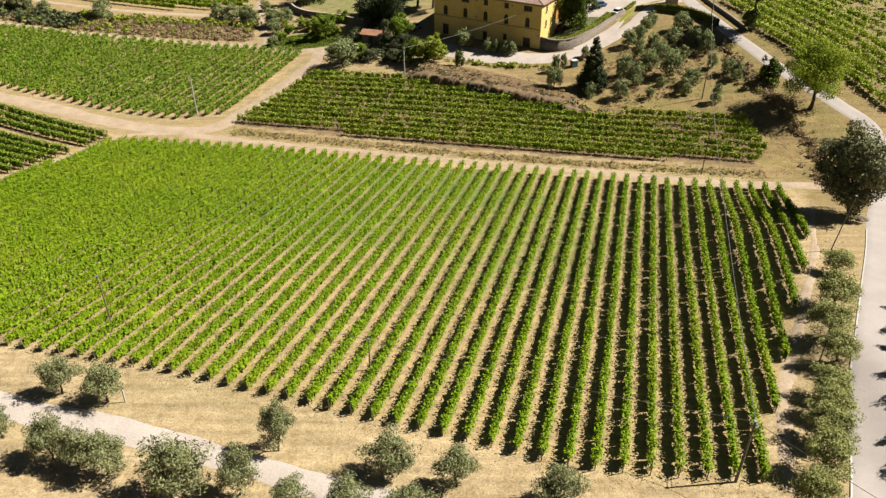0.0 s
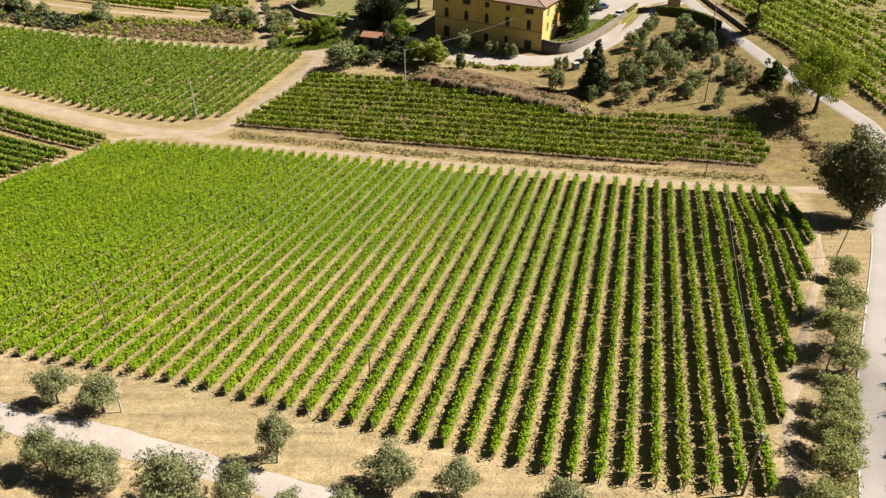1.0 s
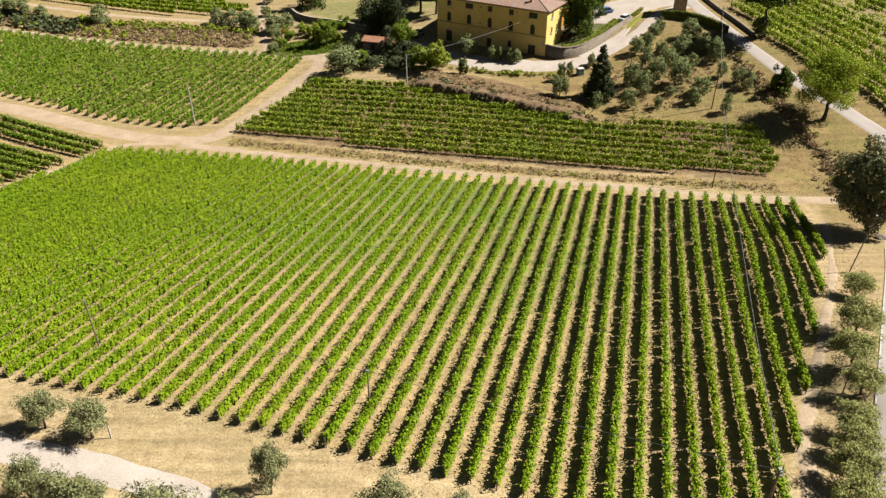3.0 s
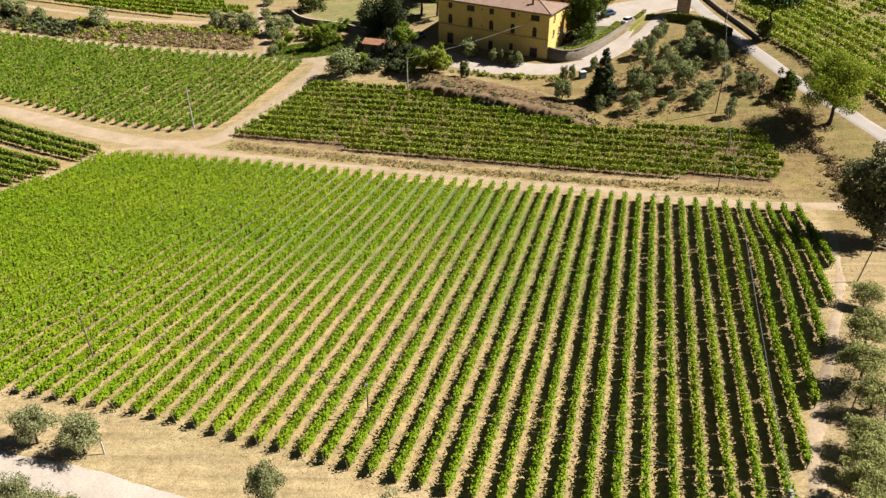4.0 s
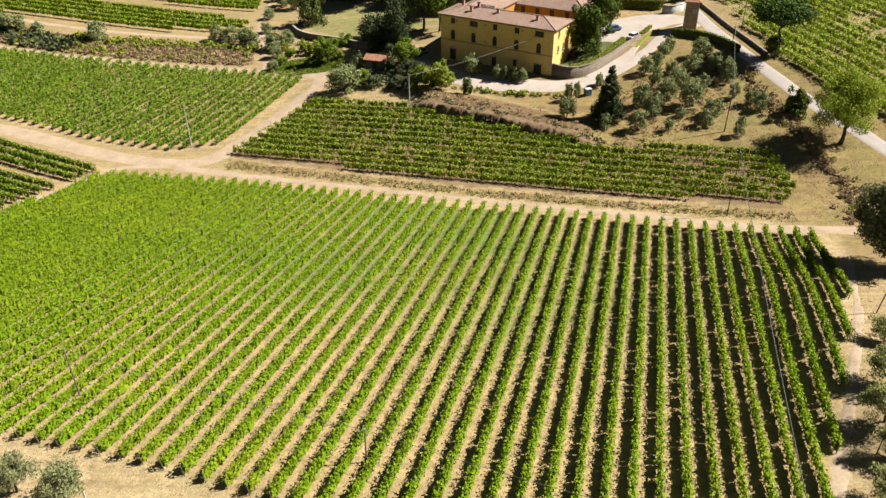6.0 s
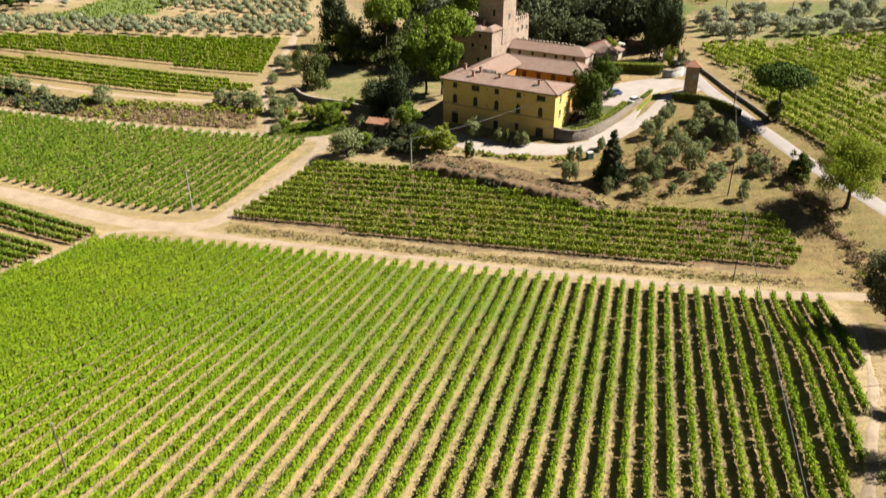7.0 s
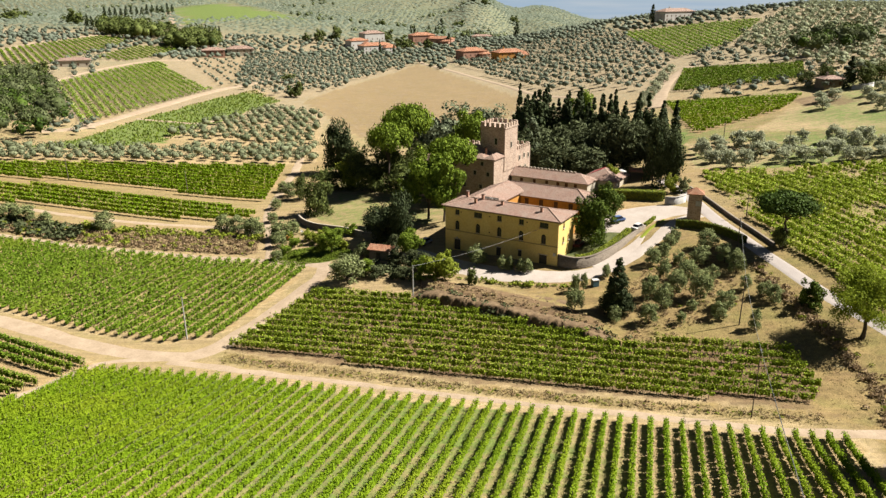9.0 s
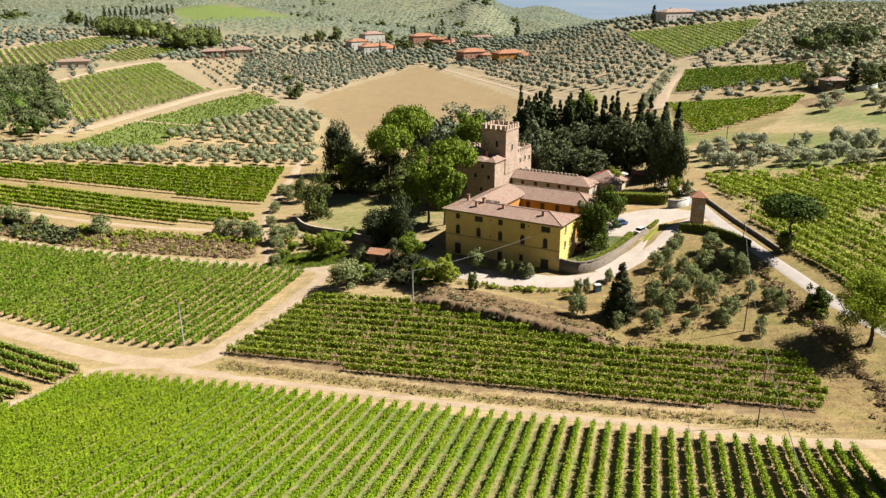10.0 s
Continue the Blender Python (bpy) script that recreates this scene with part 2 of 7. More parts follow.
M_STRAW = leaf_material("straw", (0.275, 0.215, 0.094), (0.396, 0.325, 0.171), 0.25)
M_SCRUB = leaf_material("dry_scrub", (0.165, 0.112, 0.060), (0.262, 0.190, 0.108), 0.15)
M_BARK = plain("bark", (0.041, 0.030, 0.022), (0.099, 0.077, 0.058), 3.0, 20.0, 0.95, 0.6, 0.04)
M_WOOD = plain("old_timber", (0.088, 0.066, 0.047), (0.176, 0.143, 0.110), 3.0, 25.0, 0.9)
M_CONCRETE = plain("concrete_pole", (0.275, 0.264, 0.248), (0.363, 0.352, 0.330), 1.5, 20.0, 0.85)
M_WIRE = plain("wire", (0.165, 0.165, 0.160), (0.248, 0.248, 0.237), 1.0, 20.0, 0.5, metal=0.6)
M_YELLOW = plain("yellow_plaster", (0.540, 0.385, 0.122), (0.600, 0.455, 0.168), 0.35, 3.0, 0.9, 0.1, 0.02)
M_ORANGE = plain("orange_plaster", (0.341, 0.149, 0.030), (0.407, 0.204, 0.047), 0.4, 3.0, 0.9, 0.1, 0.02)
M_CREAM = plain("cream_plaster", (0.319, 0.275, 0.209), (0.418, 0.369, 0.297), 0.4, 3.0, 0.9, 0.1, 0.02)
M_RIDGE = plain("ridge_tile", (0.220, 0.143, 0.105), (0.308, 0.215, 0.165), 0.9, 6.0, 0.85)
M_PINK = plain("rose_plaster", (0.275, 0.149, 0.105), (0.341, 0.198, 0.143), 0.4, 3.0, 0.9, 0.1, 0.02)
M_WHITE = plain("white_plaster", (0.363, 0.347, 0.319), (0.440, 0.429, 0.407), 0.4, 3.0, 0.9, 0.1, 0.02)
M_COURSE = plain("stone_course", (0.220, 0.160, 0.072), (0.286, 0.220, 0.110), 0.8, 5.0, 0.9)
M_TRIM = plain("pale_stone", (0.286, 0.242, 0.182), (0.374, 0.325, 0.259), 0.8, 6.0, 0.9)
M_CASTLE = stone_material("castle_masonry", (0.215, 0.140, 0.100), (0.370, 0.270, 0.205), (0.40, 0.315, 0.25))
M_RUBBLE = stone_material("rubble_wall", (0.110, 0.085, 0.063), (0.215, 0.176, 0.138), (0.182, 0.149, 0.116), 1.3)
M_TILE = tile_material("clay_tiles", (0.235, 0.140, 0.105), (0.300, 0.200, 0.155), (0.262, 0.205, 0.165))
M_TILE_RED = tile_material("red_tiles", (0.275, 0.102, 0.052), (0.341, 0.160, 0.088), (0.286, 0.187, 0.121))
M_GLASS, _nt, _b = material("dark_window_glass", 0.2)
_b.inputs["Base Color"].default_value = (0.018, 0.018, 0.02, 1)
_b.inputs["Specular IOR Level"].default_value = 0.3
M_SHUTTER = plain("brown_shutter", (0.060, 0.030, 0.018), (0.102, 0.054, 0.033), 2.0, 15.0, 0.7)
M_DOOR = plain("dark_door", (0.030, 0.024, 0.019), (0.060, 0.048, 0.036), 2.0, 15.0, 0.7)
M_METAL = plain("grey_metal", (0.28, 0.29, 0.30), (0.42, 0.43, 0.44), 1.0, 8.0, 0.45, metal=0.7)

# ---- building blocks ----


def mesh_of(name, verts, faces, mat=None, smooth_faces=False):
    me = bpy.data.meshes.new(name)
    verts, faces = np.asarray(verts, np.float32), np.asarray(faces, np.int32)
    n, k = faces.shape
    me.vertices.add(len(verts))
    me.vertices.foreach_set("co", verts.ravel())
    me.loops.add(n * k)
    me.loops.foreach_set("vertex_index", faces.ravel())
    me.polygons.add(n)
    me.polygons.foreach_set("loop_start", np.arange(0, n * k, k, dtype=np.int32))
    me.update(calc_edges=True)
    if mat:
        me.materials.append(mat)
    if smooth_faces:
        me.polygons.foreach_set("use_smooth", np.ones(n, bool))
    return me


def part(name, bm, mat, parent=None, label=""):
    """Links a bmesh, or a mesh, as one object under a thing or a part."""
    if isinstance(bm, bmesh.types.BMesh):
        me = bpy.data.meshes.new(name)
        bm.normal_update()
        bm.to_mesh(me)
        bm.free()
        me.materials.append(mat)
    else:
        me = bm
    ob = new(name, me)
    ob.parent = parent
    return tagged(ob, label)


def thing(name, at, label, category, group="", turn=0.0, kind=""):
    ob = new(name)
    ob.empty_display_size = 0.5
    ob.matrix_basis = Matrix.Translation(at) @ Matrix.Rotation(turn, 4, "Z")
    return tagged(ob, label, category, group, kind)


def box(bm, x0, x1, y0, y1, z0, z1, bevel=0.0):
    r = bmesh.ops.create_cube(bm, size=1.0)
    vs = r["verts"]
    bmesh.ops.scale(bm, vec=(x1 - x0, y1 - y0, z1 - z0), verts=vs)
    bmesh.ops.translate(bm, vec=((x0 + x1) / 2, (y0 + y1) / 2, (z0 + z1) / 2), verts=vs)
    if bevel:
        es = list({e for v in vs for e in v.link_edges})
        bmesh.ops.bevel(bm, geom=es, offset=bevel, segments=2, affect="EDGES")
    return bm


def boxed(*a, bevel=0.0):
    return box(bmesh.new(), *a, bevel=bevel)


def tube(bm, points, radii, sides=6):
    """A tapered tube along points."""
    rings = []
    for i, p in enumerate(points):
        a = Vector(points[max(i - 1, 0)])
        b = Vector(points[min(i + 1, len(points) - 1)])
        q = (b - a).to_track_quat("Z", "Y")
        ring = []
        for k in range(sides):
            t = 2 * math.pi * k / sides
            ring.append(bm.verts.new(Vector(p) + q @ Vector((math.cos(t) * radii[i], math.sin(t) * radii[i], 0))))
        rings.append(ring)
    for r0, r1 in zip(rings, rings[1:]):
        for k in range(sides):
            bm.faces.new((r0[k], r0[(k + 1) % sides], r1[(k + 1) % sides], r1[k]))
    bm.faces.new(list(reversed(rings[0])))
    bm.faces.new(rings[-1])
    return bm


def hz(x, y):
    return float(height(x, y))


def leaf_quads(c, out, size, rng, flat=0.35, narrow=0.36):
    """Leaf-shaped quads round the points c, that face more or less outwards."""
    n = len(c)
    r = rng.normal(size=(n, 3))
    nrm = out * 0.9 + r * flat * 1.6
    nrm /= np.linalg.norm(nrm, axis=1, keepdims=True) + 1e-9
    a = np.cross(nrm, rng.normal(size=(n, 3)))
    a /= np.linalg.norm(a, axis=1, keepdims=True) + 1e-9
    b = np.cross(nrm, a)
    s = (size * rng.uniform(0.65, 1.25, n))[:, None]
    v = np.stack([c - a * s * 0.55, c - b * s * narrow + nrm * s * 0.10, c + a * s * 0.55, c + b * s * narrow + nrm * s * 0.10], 1)
    return v.reshape(-1, 3), np.arange(n * 4).reshape(n, 4)


def inside(poly, x, y):
    """Which of the points lie in the polygon."""
    poly = np.asarray(poly, float)
    x, y = np.asarray(x, float), np.asarray(y, float)
    r = np.zeros(x.shape, bool)
    for (x0, y0), (x1, y1) in zip(poly, np.roll(poly, -1, 0)):
        if y0 == y1:
            continue
        r ^= ((y0 > y) != (y1 > y)) & (x < (x1 - x0) * (y - y0) / (y1 - y0) + x0)
    return r


def glide(points, step=1.0):
    """A smooth line through the points, in even steps."""
    p = np.asarray(points, float)
    q = np.vstack([2 * p[0] - p[1], p, 2 * p[-1] - p[-2]])
    out = []
    for i in range(1, len(q) - 2):
        n = max(2, int(np.linalg.norm(q[i + 1] - q[i]) / step))
        for t in np.arange(n) / n:
            out.append(0.5 * (2 * q[i] + (q[i + 1] - q[i - 1]) * t + (2 * q[i - 1] - 5 * q[i] + 4 * q[i + 1] - q[i + 2]) * t * t
                              + (3 * q[i] - q[i - 1] - 3 * q[i + 1] + q[i + 2]) * t ** 3))
    out.append(q[-2])
    return np.array(out)


def strip(name, points, width, mat, lift=0.05, ragged=0.25, label="", category="track", cols=6, step=1.0):
    """A way laid on the ground along a line, with uneven edges."""
    c = glide(points, step)
    d = np.gradient(c, axis=0)
    d /= np.linalg.norm(d, axis=1, keepdims=True)
    n = np.stack([d[:, 1], -d[:, 0]], 1)
    rng = np.random.default_rng(len(name) + len(c))
    w = np.interp(np.linspace(0, 1, len(c)), np.linspace(0, 1, len(width)), width) if isinstance(width, (list, tuple)) else np.full(len(c), width)
    el, er = (w / 2 + ragged * np.convolve(rng.normal(size=len(c) + 4), np.ones(5) / 5, "valid") for _ in range(2))
    f = np.linspace(0, 1, cols)
    off = -el[:, None] * (1 - f) + er[:, None] * f
    xy = c[:, None, :] + n[:, None, :] * off[..., None]
    z = height(xy[..., 0], xy[..., 1]) + lift - (np.abs(f - 0.5) > 0.49) * (lift + 0.02) * (cols > 2)
    v = np.concatenate([xy, z[..., None]], 2).reshape(-1, 3)
    i = np.arange(len(c) - 1)[:, None] * cols + np.arange(cols - 1)
    faces = np.stack([i, i + 1, i + cols + 1, i + cols], -1).reshape(-1, 4)
    ob = new(name, mesh_of(name, v, faces, mat, True))
    return tagged(ob, label, category, kind="structure")

# ---- the fields (plan outlines, metres) ----
MAIN = [(-80, 79), (-76, 77.5), (-47.5, 66.3), (-26.2, 60.4), (-6.7, 52.8), (3.8, 48.9), (10.1, 46.1), (20.2, 44.6), (26.3, 44.2), (29.0, 51.0), (32.5, 57.7), (40.0, 73.0),
        (45.5, 83.5), (51.5, 97.0), (55.5, 108.0), (56.8, 116.3), (38.0, 119.6), (21.3, 124.2), (-8.8, 132.0), (-38.0, 140.5), (-64.8, 145.6), (-75.0, 121.4), (-82.0, 108.0)]
SECOND = [(-43.5, 155.6), (-30.5, 179.5), (-12.6, 174.6), (-0.5, 166.2), (15.8, 157.3), (30.5, 150.0), (46.7, 149.0), (58.9, 144.4), (59.3, 133.0), (55.8, 127.8), (27.2, 133.2), (-0.4, 140.2)]
UPPER = [(-140.0, 217.0), (-116.4, 210.4), (-72.0, 202.8), (-49.0, 198.0), (-34.8, 192.2), (-39.6, 176.6), (-47.6, 160.2), (-56.5, 157.6), (-73.8, 162.2), (-95.6, 170.8), (-140.0, 188.0)]
LOWER_LEFT = [(-112.0, 169.5), (-95.8, 162.0), (-66.6, 148.4), (-70.4, 138.4), (-72.4, 134.6), (-76.4, 125.5), (-96.0, 121.0), (-112.0, 132.0)]
TERRACE_A = [(-180.0, 287.0), (-155.3, 281.6), (-60.4, 295.0), (-57.9, 248.4), (-100.2, 261.0), (-148.0, 267.0), (-180.0, 273.0)]
TERRACE_B = [(-180.0, 266.0), (-143.4, 259.0), (-98.0, 252.6), (-57.2, 239.2), (-58.0, 232.4), (-80.4, 230.4), (-108.0, 236.6), (-132.0, 239.4), (-180.0, 250.0)]
RIGHT = [(68.9, 238.0), (128.0, 226.0), (120.0, 195.0), (106.0, 160.0), (94.0, 132.0), (85.5, 145.0), (79.0, 157.0), (75.2, 167.0), (72.0, 178.0), (69.8, 190.0), (68.9, 205.0), (68.7, 217.0)]
BARE = [(-80.8, 438.4), (-30.7, 685.5), (36.0, 420.3), (23.7, 369.6), (-10.7, 347.5), (-39.3, 347.6)]
FAR_ROWS = [
    ("west", [(-219.7, 453.9), (-213.0, 596.0), (-160.0, 494.0), (-135.3, 461.6), (-158.0, 351.2)], -30.5, 3.9),
    ("east_low", [(88.0, 355.0), (133.7, 327.7), (119.5, 309.9), (83.8, 294.2)], -58.0, 3.1),
    ("east_mid", [(96.9, 376.7), (116.9, 433.1), (160.8, 395.6), (147.4, 359.1)], -52.0, 2.9),
    ("east_high", [(130.7, 664.8), (211.0, 586.7), (159.9, 497.3), (124.3, 478.4)], 3.0, 3.6),
    ("north_west", [(-336.8, 615.0), (-347.0, 815.7), (-298.3, 768.7), (-262.6, 539.5), (-255.3, 465.5)], -32.0, 5.0),
    ("mid_west", [(-259.5, 597.0), (-277.9, 723.3), (-241.1, 745.4), (-229.2, 667.0), (-231.7, 582.9)], -32.0, 5.0)]
MEADOWS = [[(-160.4, 307.8), (-147.2, 325.0), (-144.1, 349.9), (-132.0, 408.6), (-113.7, 470.5), (-91.9, 435.3), (-102.4, 390.5), (-113.1, 349.4), (-115.7, 326.4), (-138.4, 310.0)],
           [(-465.6, 1343.9), (-440.0, 1600.0), (-380.0, 1500.0), (-217.5, 1229.9), (-330.6, 1024.1)],
           [(-47.0, 199.5), (-40.0, 206.0), (-29.0, 207.5), (-24.0, 199.0), (-30.0, 195.6), (-37.8, 194.5)]]
LAWN = [(-42.0, 234.0), (-38.7, 228.5), (-29.0, 219.5), (-22.0, 214.0), (-15.0, 212.0), (-4.0, 216.0), (-10.0, 228.0), (-23.3, 243.0), (-25.0, 253.0), (-39.0, 256.0)]
PINKISH = [(-207.0, 641.0), (-169.5, 681.0), (-115.3, 537.5), (-122.9, 481.9), (-136.4, 466.3)]
BANK = [(-9.0, 179.5), (5.4, 175.0), (14.5, 169.8), (21.7, 163.5), (29.2, 156.0), (24.0, 152.5), (13.9, 159.0), (5.2, 165.5), (-7.0, 173.5)]
UPTRACK = [(-150.0, 243.0), (-121.7, 235.6), (-103.7, 231.1), (-86.8, 228.3), (-67.5, 226.5), (-57.0, 224.0), (-52.4, 218.0)]
SCRUBLAND = [(-150.0, 226.0), (-119.0, 217.0), (-94.0, 211.4), (-72.0, 208.0), (-50.0, 204.2), (-50.0, 214.0), (-56.0, 220.5), (-80.0, 222.0), (-105.0, 223.5), (-150.0, 234.0)]
YARD = [(43.2, 218.8), (53.0, 211.8), (57.4, 205.4), (48.3, 201.5), (41.0, 195.0), (33.9, 192.7), (28.0, 194.0), (30.0, 208.0)]

GROVES = [([(-117.8, 334.2), (-92.4, 416.4), (-62.9, 400.1), (-55.3, 329.2)], 20, 5.4, 5.8), ([(-166.7, 304.0), (-54.7, 328.1), (-51.8, 302.3), (-157.0, 286.1), (-220.0, 290.0), (-220.0, 306.0)], 10, 4.6, 4.6),
          ([(-176.9, 710.6), (-102.0, 806.8), (-33.8, 702.5), (-71.6, 487.8), (-92.5, 444.4), (-125.0, 470.0)], 15, 8.0, 9.0), ([(-30.6, 806.4), (41.1, 1121.7), (129.5, 760.9), (123.2, 480.3), (90.7, 392.7), (42.8, 439.0)], -15, 8.0, 9.5),
          ([(77.6, 281.9), (140.0, 246.4), (130.0, 226.0), (70.0, 246.1)], 12, 5.0, 7.0), ([(160.0, 384.0), (165.5, 504.7), (223.4, 589.4), (470.9, 931.3), (330.0, 420.0), (172.5, 343.6)], 30, 6.4, 6.8),
          ([(100.0, 285.0), (137.0, 325.0), (175.0, 340.0), (220.0, 300.0), (160.0, 252.0)], 12, 8.0, 11.0)]
COPSES = [[(-365.3, 850.1), (-310.0, 793.0), (-285.8, 806.3), (-308.6, 881.3), (-366.3, 928.9), (-407.2, 958.2)],
          [(-254.7, 729.5), (-230.2, 727.0), (-216.1, 755.3), (-238.6, 834.2), (-269.9, 852.9), (-283.5, 825.1)]]
AVENUE = [(14.0, 268.0), (17.0, 300.0), (32.0, 336.0), (49.0, 346.0), (68.0, 330.0), (80.0, 318.0), (82.0, 290.0), (70.0, 268.0)]
WEEDY = [(-43.6, 148.8), (-20.5, 141.6), (1.2, 135.0), (19.4, 129.8), (37.2, 125.2), (56.0, 121.0), (56.0, 125.6), (27.2, 131.2), (-0.4, 138.2), (-43.4, 153.4)]
VINE_FOOT = [(-43.4, 154.2), (-0.4, 139.0), (27.2, 132.0), (56.0, 126.4), (56.0, 128.6), (27.2, 134.4), (-0.4, 141.4), (-43.4, 156.6)]
RED_PATCH = [(127.9, 323.8), (143.1, 327.9), (146.0, 307.4), (137.5, 301.5), (125.8, 310.8)]

# ---- ground ----
def axis(fine0, fine1, step, lo, hi, grow=1.13):
    a = list(np.arange(fine0, fine1 + step / 2, step))
    s, v = step, a[-1]
    while v < hi:
        s *= grow
        v += min(s, 160)
        a.append(v)
    s, v = step, a[0]
    while v > lo:
        s *= grow
        v -= min(s, 160)
        a.insert(0, v)
    return np.array(a)


def build_ground():
    gx, gy = axis(-150, 110, 1.3, -4400, 4400), axis(30, 300, 1.3, -700, 4600, 1.06)
    gx = np.unique(np.concatenate([gx[(gx < -13) | (gx > 33)], np.arange(-13, 33, 0.6)]))
    gy = np.unique(np.concatenate([gy[(gy < 148) | (gy > 180)], np.arange(148, 180, 0.6)]))
    X, Y = np.meshgrid(gx, gy)
    v = np.stack([X, Y, height(X, Y)], -1).reshape(-1, 3)
    nx = len(gx)
    i = np.arange(len(gy) - 1)[:, None] * nx + np.arange(nx - 1)
    faces = np.stack([i, i + 1, i + nx + 1, i + nx], -1).reshape(-1, 4)
    me = mesh_of("ground", v, faces, M_GROUND, True)
    x, y = v[:, 0], v[:, 1]
    cover = np.zeros((len(v), 4), np.float32)
    patch = np.sin(x / 61 + 2 * np.sin(y / 97)) * np.sin(y / 83 + 1.5 * np.sin(x / 71))
    cover[:, 3] = 0.34 * smooth(y, 112, 150) - 0.10 * smooth(y, 290, 340) - 0.08 * patch + 0.30 * smooth(x, 27 + 0.44 * (y - 43), 29 + 0.44 * (y - 43)) * (1 - smooth(y, 112, 128)) * smooth(y, 36, 42)
    cover[:, 3] += 0.40 * np.exp(-((x - 48) / 32) ** 2 - ((y - 165) / 30) ** 2) + 0.50 * np.exp(-((x - 65) / 14) ** 2 - ((y - 132) / 24) ** 2)
    wob = 1.2 * np.sin(x * 0.9 + np.sin(y * 0.7) * 2) + 1.2 * np.sin(y * 0.8 + np.sin(x * 0.6) * 2)
    xx, yy = x + wob * 0.4, y - wob * 0.4
    for poly, w in ((MAIN, 0.32), (SECOND, 0.25), (UPPER, 0.35), (LOWER_LEFT, 0.4), (TERRACE_A, 0.3), (TERRACE_B, 0.3), (BARE, 0.30), (PINKISH, 0.5), (YARD, 0.9)):
        cover[inside(poly, xx, yy), 0] = w
    for poly in [f[1] for f in FAR_ROWS]:
        cover[inside(poly, xx, yy), 0] = 0.36
    for poly in MEADOWS:
        cover[inside(poly, xx, yy), 1] = 0.52 if poly is not MEADOWS[1] else 0.66
    cover[inside(RIGHT, xx, yy), 0] = 0.2
    cover[inside(RIGHT, xx, yy), 1] = 0.2
    cover[inside(LAWN, xx, yy), 1] = 0.30
    cover[inside(BANK, xx, yy), 2] = 0.44
    cover[inside(SECOND, xx, yy), 2] = 0.46
    cover[inside(BARE, xx, yy), 2] = 0.27
    cover[inside(SCRUBLAND, xx, yy), 2] = 0.36
    park = np.exp(-((x - 5) / 45) ** 2 - ((y - 262) / 42) ** 2)
    cover[:, 1] = np.maximum(cover[:, 1], np.where(park > 0.35, 0.25, 0))
    for poly in (MAIN, UPPER, LOWER_LEFT, YARD, PINKISH):
        cover[inside(poly, xx, yy), 3] = -0.3
    sward = inside(MAIN, xx, yy)
    cover[sward, 1] = (0.42 * (1 - smooth(x, 0, 45)) * smooth(y + 0.33 * x, 62, 104) + 0.06 * np.sin(x / 7 + 2 * np.sin(y / 9)))[sward]
    cover[inside(BARE, xx, yy), 3] = 0.42
    cover[:, 3] += 0.30 * smooth(y, 850, 1050)
    rough_land = ((y > 320) | ((x > 75) & (y > 236))) & (cover[:, 0] == 0)
    cover[:, 1] = np.where(rough_land, np.maximum(cover[:, 1], 0.16 + 0.22 * patch + 0.12 * smooth(y, 800, 1100)), cover[:, 1])
    for k, (poly, *_) in enumerate(GROVES):
        hit = inside(poly, xx, yy)
        cover[hit, 0], cover[hit, 1], cover[hit, 3] = (0.05, 0.30, 0.15) if k in (4, 6) else (0.24, 0.08, 0.0)
    slope = (x > 74) & (x < 230) & (y > 238) & (y < 345) & (cover[:, 0] < 0.2)
    cover[:, 1] = np.where(slope, 0.44 + 0.22 * patch + 0.10 * np.sin(x / 7 + 2 * np.sin(y / 11)), cover[:, 1])
    cover[inside(RED_PATCH, xx, yy), 2] = 0.4
    cover[inside(WEEDY, xx, yy), 3] = 0.44
    cover[inside(WEEDY, xx, yy), 2] = -0.2
    cover[inside(VINE_FOOT, xx, yy), 2] = 0.36
    cover[inside(AVENUE, xx, yy), 0], cover[inside(AVENUE, xx, yy), 1] = 0.0, 0.5
    # Haze tone grows with distance; the bare field has its own pale amount.
    hazed_soil = 0.36 * smooth(y, 290, 420) - 0.12 * smooth(y, 900, 1200)
    hazed_soil[inside(BARE, xx, yy)] = 0.22
    for poly in MEADOWS:
        hazed_soil[inside(poly, xx, yy)] = 0
    maquis = 0.42 * smooth(y, 820, 1000)
    for poly in (*MEADOWS, *[f[1] for f in FAR_ROWS]):
        maquis[inside(poly, xx, yy)] = 0
    me.attributes.new("maquis", "FLOAT", "POINT").data.foreach_set("value", maquis.astype(np.float32))
    me.attributes.new("hazed_soil", "FLOAT", "POINT").data.foreach_set("value", hazed_soil.astype(np.float32))
    at = me.attributes.new("cover", "FLOAT_COLOR", "POINT")
    at.data.foreach_set("color", cover.ravel())
    tagged(new("ground", me), "sun-dried straw-coloured grass and pale soil on rolling hills", "ground", kind="structure")


build_ground()

# ---- roads and tracks ----
strip("gravel_road", [(-75.0, 63.5), (-58.0, 59.5), (-44.3, 56.0), (-35.7, 53.2), (-29.8, 51.4), (-24.2, 49.6), (-18.5, 47.3), (-13.2, 45.0), (-8.4, 43.4), (-1.5, 41.2), (12.0, 36.0)],
      [4.0, 4.0, 3.8, 3.2, 2.8, 2.6], M_GRAVEL, 0.07, 0.35, "white gravel road through dry grass", "road")
